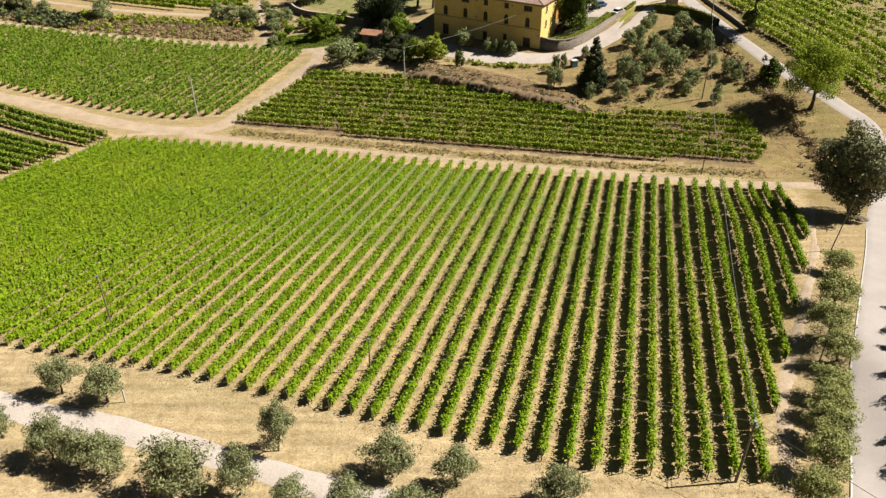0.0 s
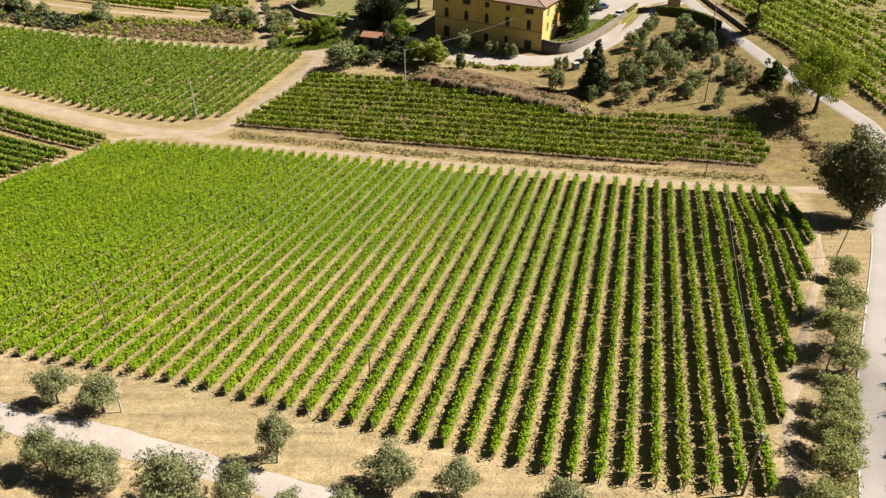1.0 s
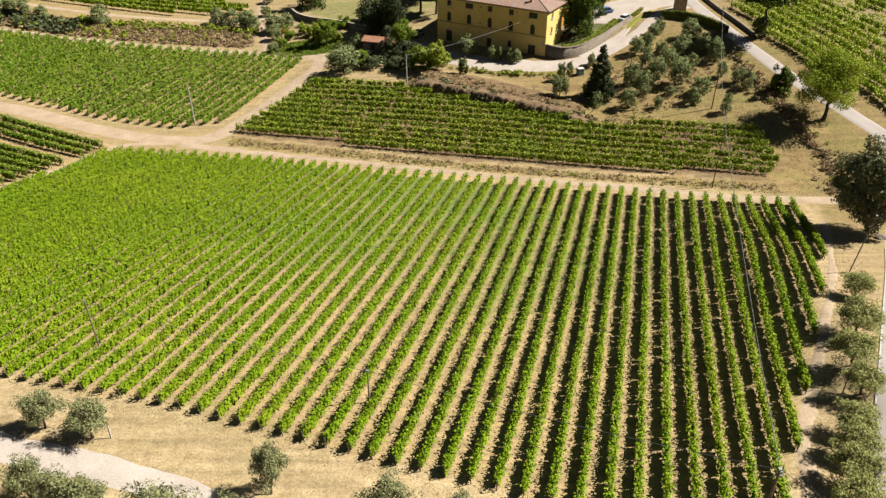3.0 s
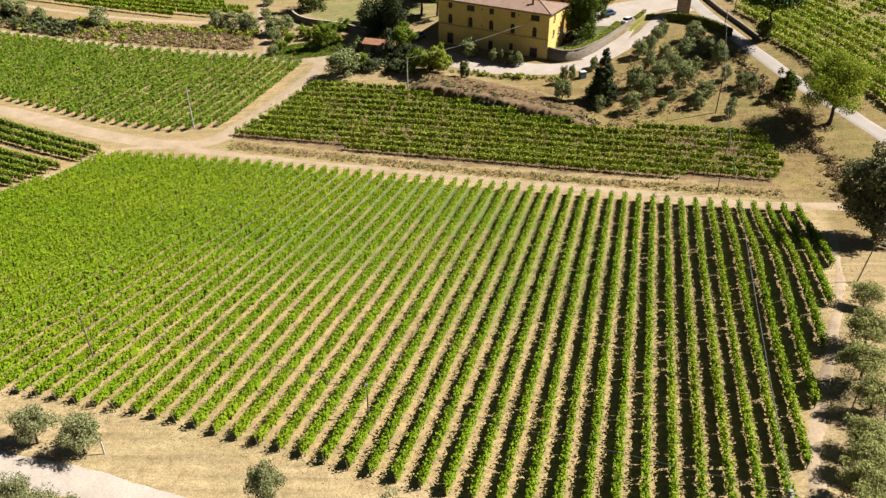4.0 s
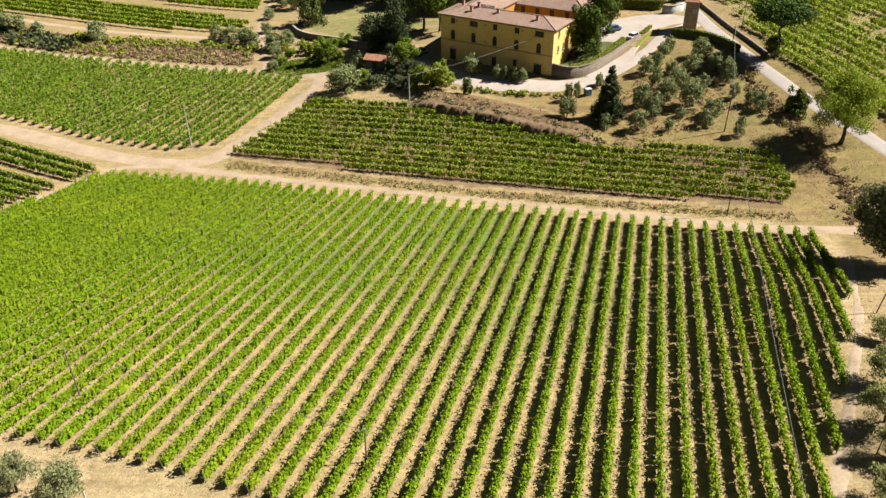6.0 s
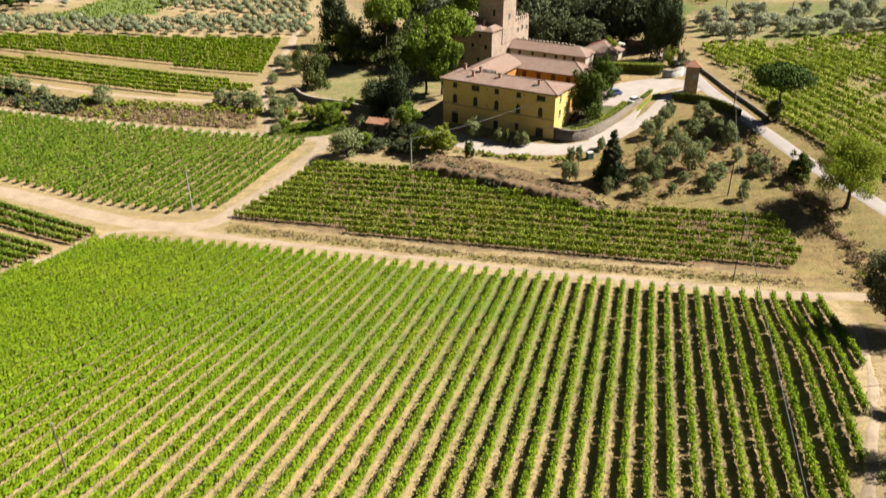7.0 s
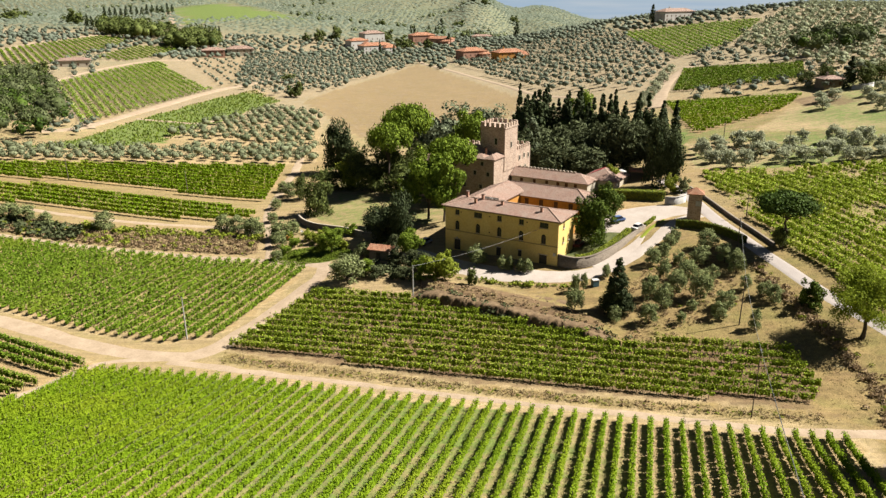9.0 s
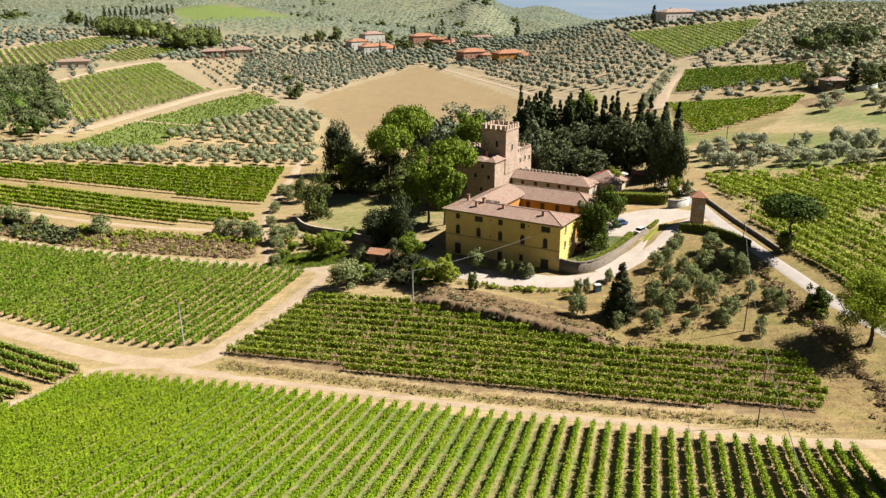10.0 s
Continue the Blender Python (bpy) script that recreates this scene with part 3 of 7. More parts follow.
ROAD = [(-150.0, -230.0), (-60.0, -100.0), (8.0, 0.0), (23.2, 21.8), (33.85, 42.0), (39.6, 55.0), (44.1, 63.8), (51.8, 78.0), (57.0, 87.6), (61.8, 96.9), (72.0, 115.0), (77.6, 126.8), (80.7, 138.4), (77.4, 147.5), (70.8, 161.2), (67.2, 173.6), (64.4, 186.8), (61.8, 200.5), (60.5, 216.0), (58.0, 236.0)]
ROAD_WIDTH = [4.2, 4.2, 4.2, 4.2, 4.2, 4.2, 3.9, 3.5, 3.4, 3.4]
strip("road", ROAD, ROAD_WIDTH, M_ASPHALT, 0.09, 0.05, "pale grey asphalt lane with worn edges", "road", cols=8)
def edge_line(side):
    c = glide(ROAD, 1.0)
    d = np.gradient(c, axis=0)
    d /= np.linalg.norm(d, axis=1, keepdims=True)
    n = np.stack([d[:, 1], -d[:, 0]], 1)
    w = np.interp(np.linspace(0, 1, len(c)), np.linspace(0, 1, 10), ROAD_WIDTH) / 2 - 0.22
    q = c + n * (w * side)[:, None]
    strip("road_line", q[200:: 3][:62], 0.14, M_LINE, 0.105, 0.015, "worn white edge line on the asphalt lane", "road marking", cols=2)


edge_line(-1)
edge_line(1)
strip("dirt_track", [(-140.0, 184.0), (-108.0, 170.5), (-93.0, 165.4), (-80.4, 160.3), (-66.3, 154.4), (-53.5, 151.5), (-47.6, 153.4), (-42.4, 162.0), (-36.0, 175.6), (-30.6, 188.5), (-31.4, 195.5)],
      [4.8, 4.6, 4.4, 4.8, 4.6, 4.0, 3.6], M_TRACK, 0.07, 0.3, "pale dirt track between vineyards", "track")
strip("dirt_track", [(-150.0, 222.0), (-119.6, 214.0), (-94.6, 208.6), (-72.1, 205.1), (-49.4, 200.6), (-34.0, 195.0), (-27.5, 191.5)], [2.2, 2.4, 2.4, 2.8], M_TRACK, 0.07, 0.35, "narrow dirt track along a bank", "track")
strip("dirt_track", [(-45.8, 200.4), (-49.2, 217.1), (-54.0, 235.0), (-55.2, 249.7), (-56.1, 277.4), (-57.0, 302.0), (-62.0, 330.0)], [1.8, 2.2, 3.0, 2.6], M_TRACK, 0.07, 0.35, "dirt track climbing beside terraced vines", "track")
strip("dirt_track", UPTRACK, [1.8, 2.0, 2.0, 2.2], M_TRACK, 0.07, 0.35, "narrow dirt track below the terraced vines", "track")
strip("dirt_track", [(-92.0, 94.0), (-79.0, 116.0), (-73.8, 127.3), (-69.6, 138.3), (-64.6, 148.3), (-52.7, 150.4)], [2.2, 2.2, 1.8, 1.6], M_TRACK, 0.07, 0.35, "dirt track beside the vine rows", "track")
strip("dirt_track", [(-52.7, 149.4), (-43.7, 146.6), (-20.5, 139.6), (1.2, 132.9), (19.4, 127.6), (37.2, 122.9), (50.3, 119.2), (60.0, 118.5), (69.0, 117.0)], [2.6, 2.0, 1.8, 2.2, 3.0, 3.4], M_TRACK, 0.07, 0.35, "dusty headland track above the vine rows", "track")
strip("dirt_track", [(56.8, 108.0), (53.0, 98.6), (47.4, 85.6), (39.4, 70.0), (32.2, 56.0), (27.6, 43.0)], [1.2, 1.1, 1.2, 1.2], M_TRACK, 0.06, 0.3, "bare dirt headland beside the vines", "track")
strip("driveway", [(59.5, 203.0), (55.0, 201.4), (50.6, 197.4), (46.2, 191.4), (38.2, 183.0), (30.4, 178.7), (22.5, 177.8), (11.7, 180.2), (4.4, 183.8), (-3.0, 189.0), (-11.0, 197.0)],
      [3.6, 3.2, 3.4, 5.6, 7.0, 6.4, 5.0], M_GRAVEL, 0.08, 0.3, "cream gravel driveway curving below the villa", "driveway")
strip("driveway", [(58.5, 206.0), (52.0, 207.5), (44.0, 206.0), (38.0, 201.0), (34.0, 196.0)], [4.0, 10.0, 12.0, 10.0, 6.0], M_GRAVEL, 0.10, 0.3, "cream gravel forecourt beside the villa", "driveway", cols=10)

strip("driveway", [(43.6, 193.6), (41.6, 190.6), (38.6, 186.8), (34.6, 183.0), (30.6, 180.6)], [1.6, 3.0, 3.6, 3.0], M_GRAVEL, 0.07, 0.25, "gravel shoulder between driveway and retaining wall", "driveway")

# ---- vine rows ----
def row_lines(poly, angle, gap, through_at=0.0):
    """The rows of a field: straight lines at an angle from the y axis, cut to its outline."""
    a = radians(angle)
    u, n = np.array([math.sin(a), math.cos(a)]), np.array([math.cos(a), -math.sin(a)])
    p = np.asarray(poly, float)
    s, t = p @ n, p @ u
    rows = []
    for k in range(int(math.ceil((s.min() - through_at) / gap)), int((s.max() - through_at) / gap) + 1):
        c = through_at + k * gap
        cuts = []
        for i in range(len(p)):
            j = (i + 1) % len(p)
            if (s[i] > c) != (s[j] > c):
                cuts.append(t[i] + (t[j] - t[i]) * (c - s[i]) / (s[j] - s[i]))
        cuts.sort()
        for t0, t1 in zip(cuts[::2], cuts[1::2]):
            if t1 - t0 > 4:
                rows.append((n * c + u * t0, n * c + u * t1))
    return rows


def thrift(x, y):
    """How well vines grow over the land: uneven patches some metres wide."""
    return np.sin(x / 3.1 + 2 * np.sin(y / 4.7)) * np.sin(y / 3.7 + 1.6 * np.sin(x / 5.3)) + 0.7 * np.sin(x / 9.0 + y / 13.0 + 2 * np.sin(y / 17.0)) - 1.6 * np.exp(-((x - 55) / 9) ** 2 - ((y - 140) / 14) ** 2)


def row_leaves(p0, p1, rng, per_m, size, wide, low, top, vigour, ruffle=0.45, patchy=0.0, inner=2.6):
    """Leaves of one trained row: a hedge of separate vines with loose shoots on top."""
    L = np.linalg.norm(p1 - p0)
    u = (p1 - p0) / L
    n = np.array([u[1], -u[0]])
    k = int(L * per_m)
    t = rng.uniform(0, L, k)
    plants = int(L / 1.0) + 2
    vig = np.clip(rng.normal(1.0, vigour, plants), 0.25, 1.3)
    vig = vig * (0.92 + 0.14 * np.sin(np.arange(plants) * 0.21 + p0[0]))
    sp = p0 + u * np.arange(plants)[:, None]
    vig = np.clip(vig + patchy * (thrift(sp[:, 0], sp[:, 1]) - 0.15), 0.0, 1.35)
    v = np.interp(t, np.arange(plants) * 1.0, vig)
    keep = rng.uniform(0, 1, k) < np.clip(v * 1.05, 0, 1)
    t, v = t[keep], v[keep]
    k = len(t)
    hgt = low + (top * (0.82 + 0.18 * v) - low) * rng.beta(1.6, 1.0, k)
    shoot = rng.uniform(0, 1, k) < 0.06
    hgt[shoot] += rng.uniform(0.1, 0.4, shoot.sum())
    side = rng.normal(0, 1, k)
    acr = np.clip(side, -1.7, 1.7) * wide * 0.5 * (0.75 + 0.35 * v)
    xy = p0 + u * t[:, None] + n * acr[:, None] + rng.normal(0, 0.05, (k, 2))
    z = height(xy[:, 0], xy[:, 1]) + hgt
    c = np.column_stack([xy, z])
    up = np.clip((hgt - low) / (top - low), 0, 1)
    out = np.column_stack([n[0] * np.sign(acr) * (1.1 - up), n[1] * np.sign(acr) * (1.1 - up), up * 0.9])
    v, f = leaf_quads(c, out, size, rng, ruffle)
    # the dense inside of the canopy: large hidden cards added to block sun for solid shadows
    m = int(L * inner)
    t = rng.uniform(0.2, L - 0.2, m)
    t = t[np.interp(t, np.arange(plants) * 1.0, vig) > 0.45]
    m = len(t)
    q = p0 + u * t[:, None] + n * rng.normal(0, wide * 0.16, (m, 1))
    half = rng.uniform(0.26, 0.42, m)[:, None]
    zl, zh = low + rng.uniform(0.0, 0.25, m), top * rng.uniform(0.72, 0.9, m)
    g = height(q[:, 0], q[:, 1])
    e = u * half
    k1, k2 = n * rng.normal(0, 0.10, (m, 1)), n * rng.normal(0, 0.10, (m, 1))
    w = np.stack([np.column_stack([q - e + k1, g + zl]), np.column_stack([q + e + k2, g + zl]), np.column_stack([q + e * 0.8 - k1, g + zh]), np.column_stack([q - e * 0.8 - k2, g + zh])], 1)
    return np.vstack([v, w.reshape(-1, 3)]), np.vstack([f, len(v) + np.arange(m * 4).reshape(m, 4)])


def post_mesh(name, r, h, mat):
    bm = tube(bmesh.new(), [(0, 0, -0.1), (0, 0, h * 0.5), (0, 0, h)], [r, r * 0.95, r * 0.9], 5)
    me = bpy.data.meshes.new(name)
    bm.to_mesh(me)
    bm.free()
    me.materials.append(mat)
    return me


POST, END_POST = post_mesh("post", 0.04, 1.85, M_WOOD), post_mesh("end_post", 0.05, 1.45, M_WOOD)


def vine_field(lines, mat, label, group, seed, per_m=46, size=0.30, wide=0.55, low=0.55, top=1.95, vigour=0.12, posts=5.5, trunks=True, ruffle=0.45, patchy=0.0, inner=2.6):
    rng = np.random.default_rng(seed)
    for p0, p1 in lines:
        row = thing("vine_row", (p0[0], p0[1], hz(*p0)), label, "vine row", group)
        org = np.array([p0[0], p0[1], hz(*p0)])
        v, f = row_leaves(p0, p1, rng, per_m, size, wide, low, top, vigour, ruffle, patchy, inner)
        part("foliage", mesh_of("foliage", v - org, f, mat), None, row)
        L = np.linalg.norm(p1 - p0)
        u = (p1 - p0) / L
        if trunks:
            t = np.arange(0.6, L, 1.0) + rng.uniform(-0.1, 0.1, len(np.arange(0.6, L, 1.0)))
            xy = p0 + u * t[:, None]
            b = np.column_stack([xy, height(xy[:, 0], xy[:, 1]) - 0.05]) - org
            ang = np.arange(4) * math.pi / 2
            lo = b[:, None, :] + np.stack([np.cos(ang) * 0.045, np.sin(ang) * 0.045, 0 * ang], -1)
            hi = lo * 1.0
            hi[..., 2] += 0.85
            hi[..., :2] += rng.normal(0, 0.06, (len(b), 1, 2))
            vv = np.concatenate([lo, hi], 1).reshape(-1, 3)
            q = np.array([[0, 1, 5, 4], [1, 2, 6, 5], [2, 3, 7, 6], [3, 0, 4, 7]])
            ff = (np.arange(len(b))[:, None, None] * 8 + q).reshape(-1, 4)
            tagged(part("vine_wood", mesh_of("vine_wood", vv, ff, M_BARK), None, row), kind="stuff")
        if posts:
            for e, sgn in ((p0, -1), (p1, 1)):
                o = part("end_post", END_POST, None, row)
                lean = Matrix.Rotation(sgn * 0.18, 4, Vector((-u[1], u[0], 0)))
                o.matrix_basis = Matrix.Translation((e[0] - org[0], e[1] - org[1], hz(*e) - org[2])) @ lean
            for t in np.arange(posts, L - 2, posts):
                e = p0 + u * t
                o = part("post", POST, None, row)
                o.location = (e[0] - org[0], e[1] - org[1], hz(*e) - org[2])


vine_field(row_lines(MAIN, 14.0, 2.21, 5.5), M_VINE, "bright green trellised vine row on dry tilled soil", "vine rows of the main field", 11, per_m=90, size=0.245, wide=0.41, low=0.22, top=1.54, vigour=0.06, ruffle=0.32, patchy=0.05, inner=5.0)
vine_field(row_lines(SECOND, 105.2, 2.45, 0.4), M_VINE_DARK, "sparse olive-green vine row with gaps on brown soil", "vine rows below the villa", 12, per_m=70, size=0.33, vigour=0.30, ruffle=0.5, wide=0.70, low=0.30, top=1.62, posts=0, patchy=0.19)
vine_field(row_lines(UPPER, 21.0, 2.55, 0.0), M_VINE_MID, "dense mid-green vine row beside the dirt track", "vine rows of the upper field", 13, per_m=54, size=0.36, wide=0.56, low=0.35, top=1.65, vigour=0.16, posts=0, trunks=False, ruffle=0.42, patchy=0.10)
vine_field([r for r in row_lines(LOWER_LEFT, 116.0, 2.5, 0.3) if abs(r[0] @ np.array([math.cos(radians(116)), -math.sin(radians(116))]) + 94.7) > 1.6], M_VINE_MID, "deep green vine row with a bare strip beside it", "vine rows by the junction", 14, per_m=84, size=0.32, ruffle=0.34, wide=0.50, low=0.22, top=1.75, posts=8)
vine_field(row_lines(TERRACE_A, 100.0, 3.4, 0.0), M_VINE, "mid-green vine row on a terrace", "vine rows of the terraces", 15, per_m=44, size=0.44, wide=0.60, top=2.0, ruffle=0.3, posts=0, trunks=False)
vine_field(row_lines(TERRACE_B, 103.0, 3.4, 0.0), M_VINE, "mid-green vine row on a terrace", "vine rows of the terraces", 16, per_m=44, size=0.44, wide=0.60, top=2.0, ruffle=0.3, posts=0, trunks=False)
vine_field(row_lines(RIGHT, -17.0, 2.9, 0.0), M_VINE_PATCHY, "patchy light green vine row on a slope", "vine rows beside the lane", 17, per_m=44, size=0.44, wide=1.0, vigour=0.5, low=0.25, top=1.75, posts=0, trunks=False, patchy=0.55)

for fname, poly, ang, gap in FAR_ROWS:
    rng = np.random.default_rng(len(fname))
    vs, fs, n0 = [], [], 0
    for p0, p1 in row_lines(poly, ang, gap, 0.0):
        fine = fname in ("east_low", "east_mid", "east_high", "west")
        v, f = row_leaves(p0, p1, rng, (11.0 if fname in ("east_high", "west") else 20.0) if fine else 8.0, (0.66 if fname in ("east_high", "west") else 0.54) if fine else 0.82, 1.45 if fname in ("east_high", "west") else 0.70 if fine else 1.15, 0.4, 1.7, 0.1, 0.2, inner=1.2)
        vs.append(v), fs.append(f + n0)
        n0 += len(v)
    tagged(new("far_vineyard", mesh_of("far_vineyard", np.vstack(vs), np.vstack(fs), {"east_low": M_VINE, "east_mid": M_VINE_MID, "east_high": M_VINE_YOUNG, "north_west": M_VINE_MID, "west": M_VINE_YOUNG, "mid_west": M_VINE_MID}.get(fname, M_VINE_YOUNG))), "distant striped vineyard on a hillside", "vineyard", kind="stuff")

# ---- trees ----
def limb_points(p, q, rng, bend=0.12, n=4):
    p, q = np.asarray(p, float), np.asarray(q, float)
    L = np.linalg.norm(q - p)
    return [tuple(p + (q - p) * t + rng.normal(0, bend * L * math.sin(math.pi * t), 3) * 0.5) for t in np.linspace(0, 1, n)]


def crown_cloud(shape, h, w, rng, clumps, per, leaf):
    """Leaves in clumps: clump centres spread over the crown's form, leaves over each clump's skin."""
    r = w / 2
    cs, rs = [], []
    for i in range(clumps):
        a = rng.uniform(0, 2 * math.pi)
        if shape in ("olive", "broad", "dense", "round"):
            d = rng.normal(size=3)
            d /= np.linalg.norm(d)
            if d[2] < -0.8:
                d[2] *= -0.6
            if shape != "broad" and d[2] < 0:
                flat = math.hypot(d[0], d[1]) + 1e-6
                d[:2] *= max(flat, 0.8 if shape == "olive" else 0.88) / flat
            k = rng.uniform(0.45, 0.82) if shape == "olive" else rng.uniform(0.45, 0.76) if shape == "round" else rng.uniform(0.5, 0.92)
            base = {"olive": 0.03, "broad": 0.08, "dense": -0.10, "round": -0.08}[shape]
            k *= (0.94 if shape == "round" else 0.86) + (0.10 if shape == "round" else 0.28) * math.sin(2.3 * math.atan2(d[1], d[0]) + 5 * d[2])
            mid, half = (base + (1 - base) * 0.5) * h, (1 - base) * 0.5 * h
            c = (d[0] * r * k, d[1] * r * k, mid + d[2] * half * k * 0.95)
            q = r * (rng.uniform(0.26, 0.42) if shape == "olive" else rng.uniform(0.19, 0.33)) * (0.78 if shape == "olive" else 1.0)
        elif shape == "pine":
            q = r * rng.uniform(0.26, 0.38)
            k = math.sqrt(rng.uniform(0, 1)) * 0.80
            c = (math.cos(a) * r * k, math.sin(a) * r * k, h * (0.92 - 0.20 * k * k) - rng.uniform(0, 0.13) * h)
        elif shape == "cypress":
            t = rng.uniform(0.0, 0.97)
            k = r * (0.55 + 0.45 * math.sin(math.pi * min(t + 0.25, 1.0) * 0.8)) * (1 - t ** 3.0) * 0.6
            c = (math.cos(a) * k, math.sin(a) * k, t * h)
            q = max(0.10 * r, r * 0.55 * (1 - t ** 2))
        else:  # conifer
            t = 0.98 - 0.93 * math.sqrt(rng.uniform(0, 1))
            k = r * (1 - t) * rng.uniform(0.5, 0.95)
            c = (math.cos(a) * k, math.sin(a) * k, t * h)
            q = r * (0.10 + 0.22 * (1 - t))
        cs.append(c), rs.append(q)
    cs, rs = np.array(cs), np.array(rs)
    d = rng.normal(size=(clumps, per, 3))
    d /= np.linalg.norm(d, axis=2, keepdims=True)
    sq = np.array([1, 1, {"pine": 0.55, "cypress": 2.2, "conifer": 0.7}.get(shape, 0.8)])
    p = cs[:, None] + d * rs[:, None, None] * rng.uniform(0.55, 1.08, (clumps, per, 1)) * sq
    p = p.reshape(-1, 3)
    far = np.percentile(np.hypot(p[:, 0], p[:, 1]), 96)
    p[:, :2] *= r / far
    p[:, 2] *= h / np.percentile(p[:, 2], 99.5)
    p[:, 2] = np.maximum(p[:, 2], 0.1)
    core = (p - np.array([0, 0, h * 0.5])) / np.array([r, r, h * 0.5])
    core /= np.linalg.norm(core, axis=1, keepdims=True) + 1e-9
    out = d.reshape(-1, 3) * 0.7 + core * 0.5
    ruffle = {"olive": 0.42, "round": 0.36, "broad": 0.32, "pine": 0.30}.get(shape, 0.26)
    return leaf_quads(p, out, leaf, rng, ruffle, 0.19 if shape in ("olive", "round") else 0.30)


KINDS = {
    # shape, nominal height and width, clumps, leaves in a clump, leaf size, material, limbs
    "olive_tree": ("round", 4.6, 3.8, 40, 62, 0.38, M_OLIVE_KNOLL, 4),
    "grove_olive": ("round", 4.6, 3.8, 30, 36, 0.55, M_OLIVE_PALE, 3),
    "old_olive": ("olive", 4.6, 3.8, 54, 100, 0.245, M_OLIVE, 7),
    "broadleaf_tree": ("broad", 13.0, 11.0, 52, 130, 0.66, M_LIME, 7),
    "pale_tree": ("broad", 13.5, 12.0, 95, 220, 0.33, M_PALE, 8),
    "oak_tree": ("broad", 14.0, 12.0, 110, 300, 0.42, M_HOLM, 8),
    "far_cypress": ("cypress", 12.0, 4.0, 30, 14, 1.1, M_CYPRESS, 0),
    "far_tree": ("dense", 14.0, 14.0, 30, 34, 1.7, M_DARK, 0),
    "evergreen_tree": ("dense", 14.0, 12.0, 66, 62, 0.71, M_DARK, 5),
    "holm_oak": ("round", 14.0, 12.0, 84, 72, 1.0, M_OAK, 5),
    "round_tree": ("dense", 14.0, 12.0, 80, 130, 0.60, M_ROUND, 5),
    "cypress_tree": ("cypress", 20.0, 3.4, 66, 24, 0.92, M_CYPRESS, 0),
    "conifer_tree": ("conifer", 11.0, 6.0, 200, 44, 0.42, M_DARK, 0),
    "umbrella_pine": ("pine", 13.0, 13.0, 110, 100, 0.60, M_PINE, 9),
    "bush": ("dense", 5.0, 5.0, 42, 66, 0.42, M_HEDGE, 0),
}
TEMPLATES = {}


def tree(kind, x, y, h, w, label, group="", mat=None, variants=4, category="tree", sink=0.05):
    """A tree: a tapered trunk with limbs and a crown of many leaves; alike ones share their meshes."""
    shape, h0, w0, clumps, per, leaf, kmat, limbs = KINDS[kind]
    mat = mat or kmat
    k = int(abs(x * 7.3 + y * 3.1)) % variants
    key = (kind, mat.name, k)
    rot = (x * 1.7 + y * 2.3) % 6.283
    if shape in ("dense", "round"):
        sink, h = sink + 0.14 * h, h * 1.14
    m = Matrix.Translation((x, y, hz(x, y) - sink)) @ Matrix.Rotation(rot, 4, "Z") @ Matrix.Diagonal((w / w0, w / w0, h / h0, 1))
    if key not in TEMPLATES:
        rng = np.random.default_rng(100 + len(TEMPLATES) * 7)
        ob = new({"bush": "shrub", "old_olive": "olive_tree", "grove_olive": "olive_tree", "far_cypress": "cypress_tree", "round_tree": "broadleaf_tree", "holm_oak": "evergreen_tree", "pale_tree": "broadleaf_tree"}.get(kind, kind))
        ob.empty_display_size = 0.5
        v, f = crown_cloud(shape, h0, w0, rng, clumps, per, leaf)
        part("crown", mesh_of("crown", v, f, mat), None, ob)
        bm = bmesh.new()
        rt = 0.028 * h0 if shape != "cypress" else 0.16
        top = {"pine": 0.62, "cypress": 0.9, "conifer": 0.92}.get(shape, 0.34) * h0
        tube(bm, limb_points((0, 0, -0.3), (0.03 * h0, 0.02 * h0, top), rng, 0.05, 5), [rt * 1.35, rt, rt * 0.85, rt * 0.7, rt * 0.45], 7)
        for i in range(limbs):
            a = 2 * math.pi * i / limbs + rng.uniform(-0.3, 0.3)
            tip = (math.cos(a) * w0 * 0.33, math.sin(a) * w0 * 0.33, h0 * (0.82 if shape == "pine" else rng.uniform(0.55, 0.8)))
            start = (0.03 * h0, 0.02 * h0, top * (rng.uniform(0.75, 1.0) if shape == "pine" else rng.uniform(0.6, 0.95)))
            tube(bm, limb_points(start, tip, rng), [rt * 0.5, rt * 0.4, rt * 0.26, rt * 0.1], 5)
        part("trunk", bm, M_BARK, ob)
        ob.matrix_basis = m
        TEMPLATES[key] = (ob, m)
        return tagged(ob, label, category, group)
    src = TEMPLATES[key][0]
    made = copy_thing(src, Matrix.Identity(4))
    made.matrix_basis = m
    return tagged(made, label, category, group)


for x, y, h, w in [(-36.4, 56.9, 4.6, 3.9), (-31.5, 55.5, 4.8, 4.1), (-38.5, 50.0, 3.7, 2.6), (-32.6, 47.0, 5.4, 4.1), (-30.2, 46.2, 5.0, 3.4), (-27.3, 45.1, 4.9, 4.6),
                   (-20.8, 43.0, 6.0, 5.4), (-15.9, 42.7, 5.0, 3.5), (-14.0, 48.3, 5.2, 3.2), (-11.6, 41.0, 3.4, 3.2), (-7.1, 40.6, 3.8, 3.6), (-4.2, 45.3, 4.4, 4.3), (1.1, 43.7, 4.3, 3.5), (9.0, 41.5, 4.2, 4.1), (-2.5, 40.0, 3.4, 3.6)]:
    tree("old_olive", x, y, h * (0.86 if y < 47.5 and x < -25 else 0.95), w * (0.86 if y < 47.5 and x < -25 else 0.95), "grey-green olive tree beside the white gravel road", "olive trees along the gravel road")
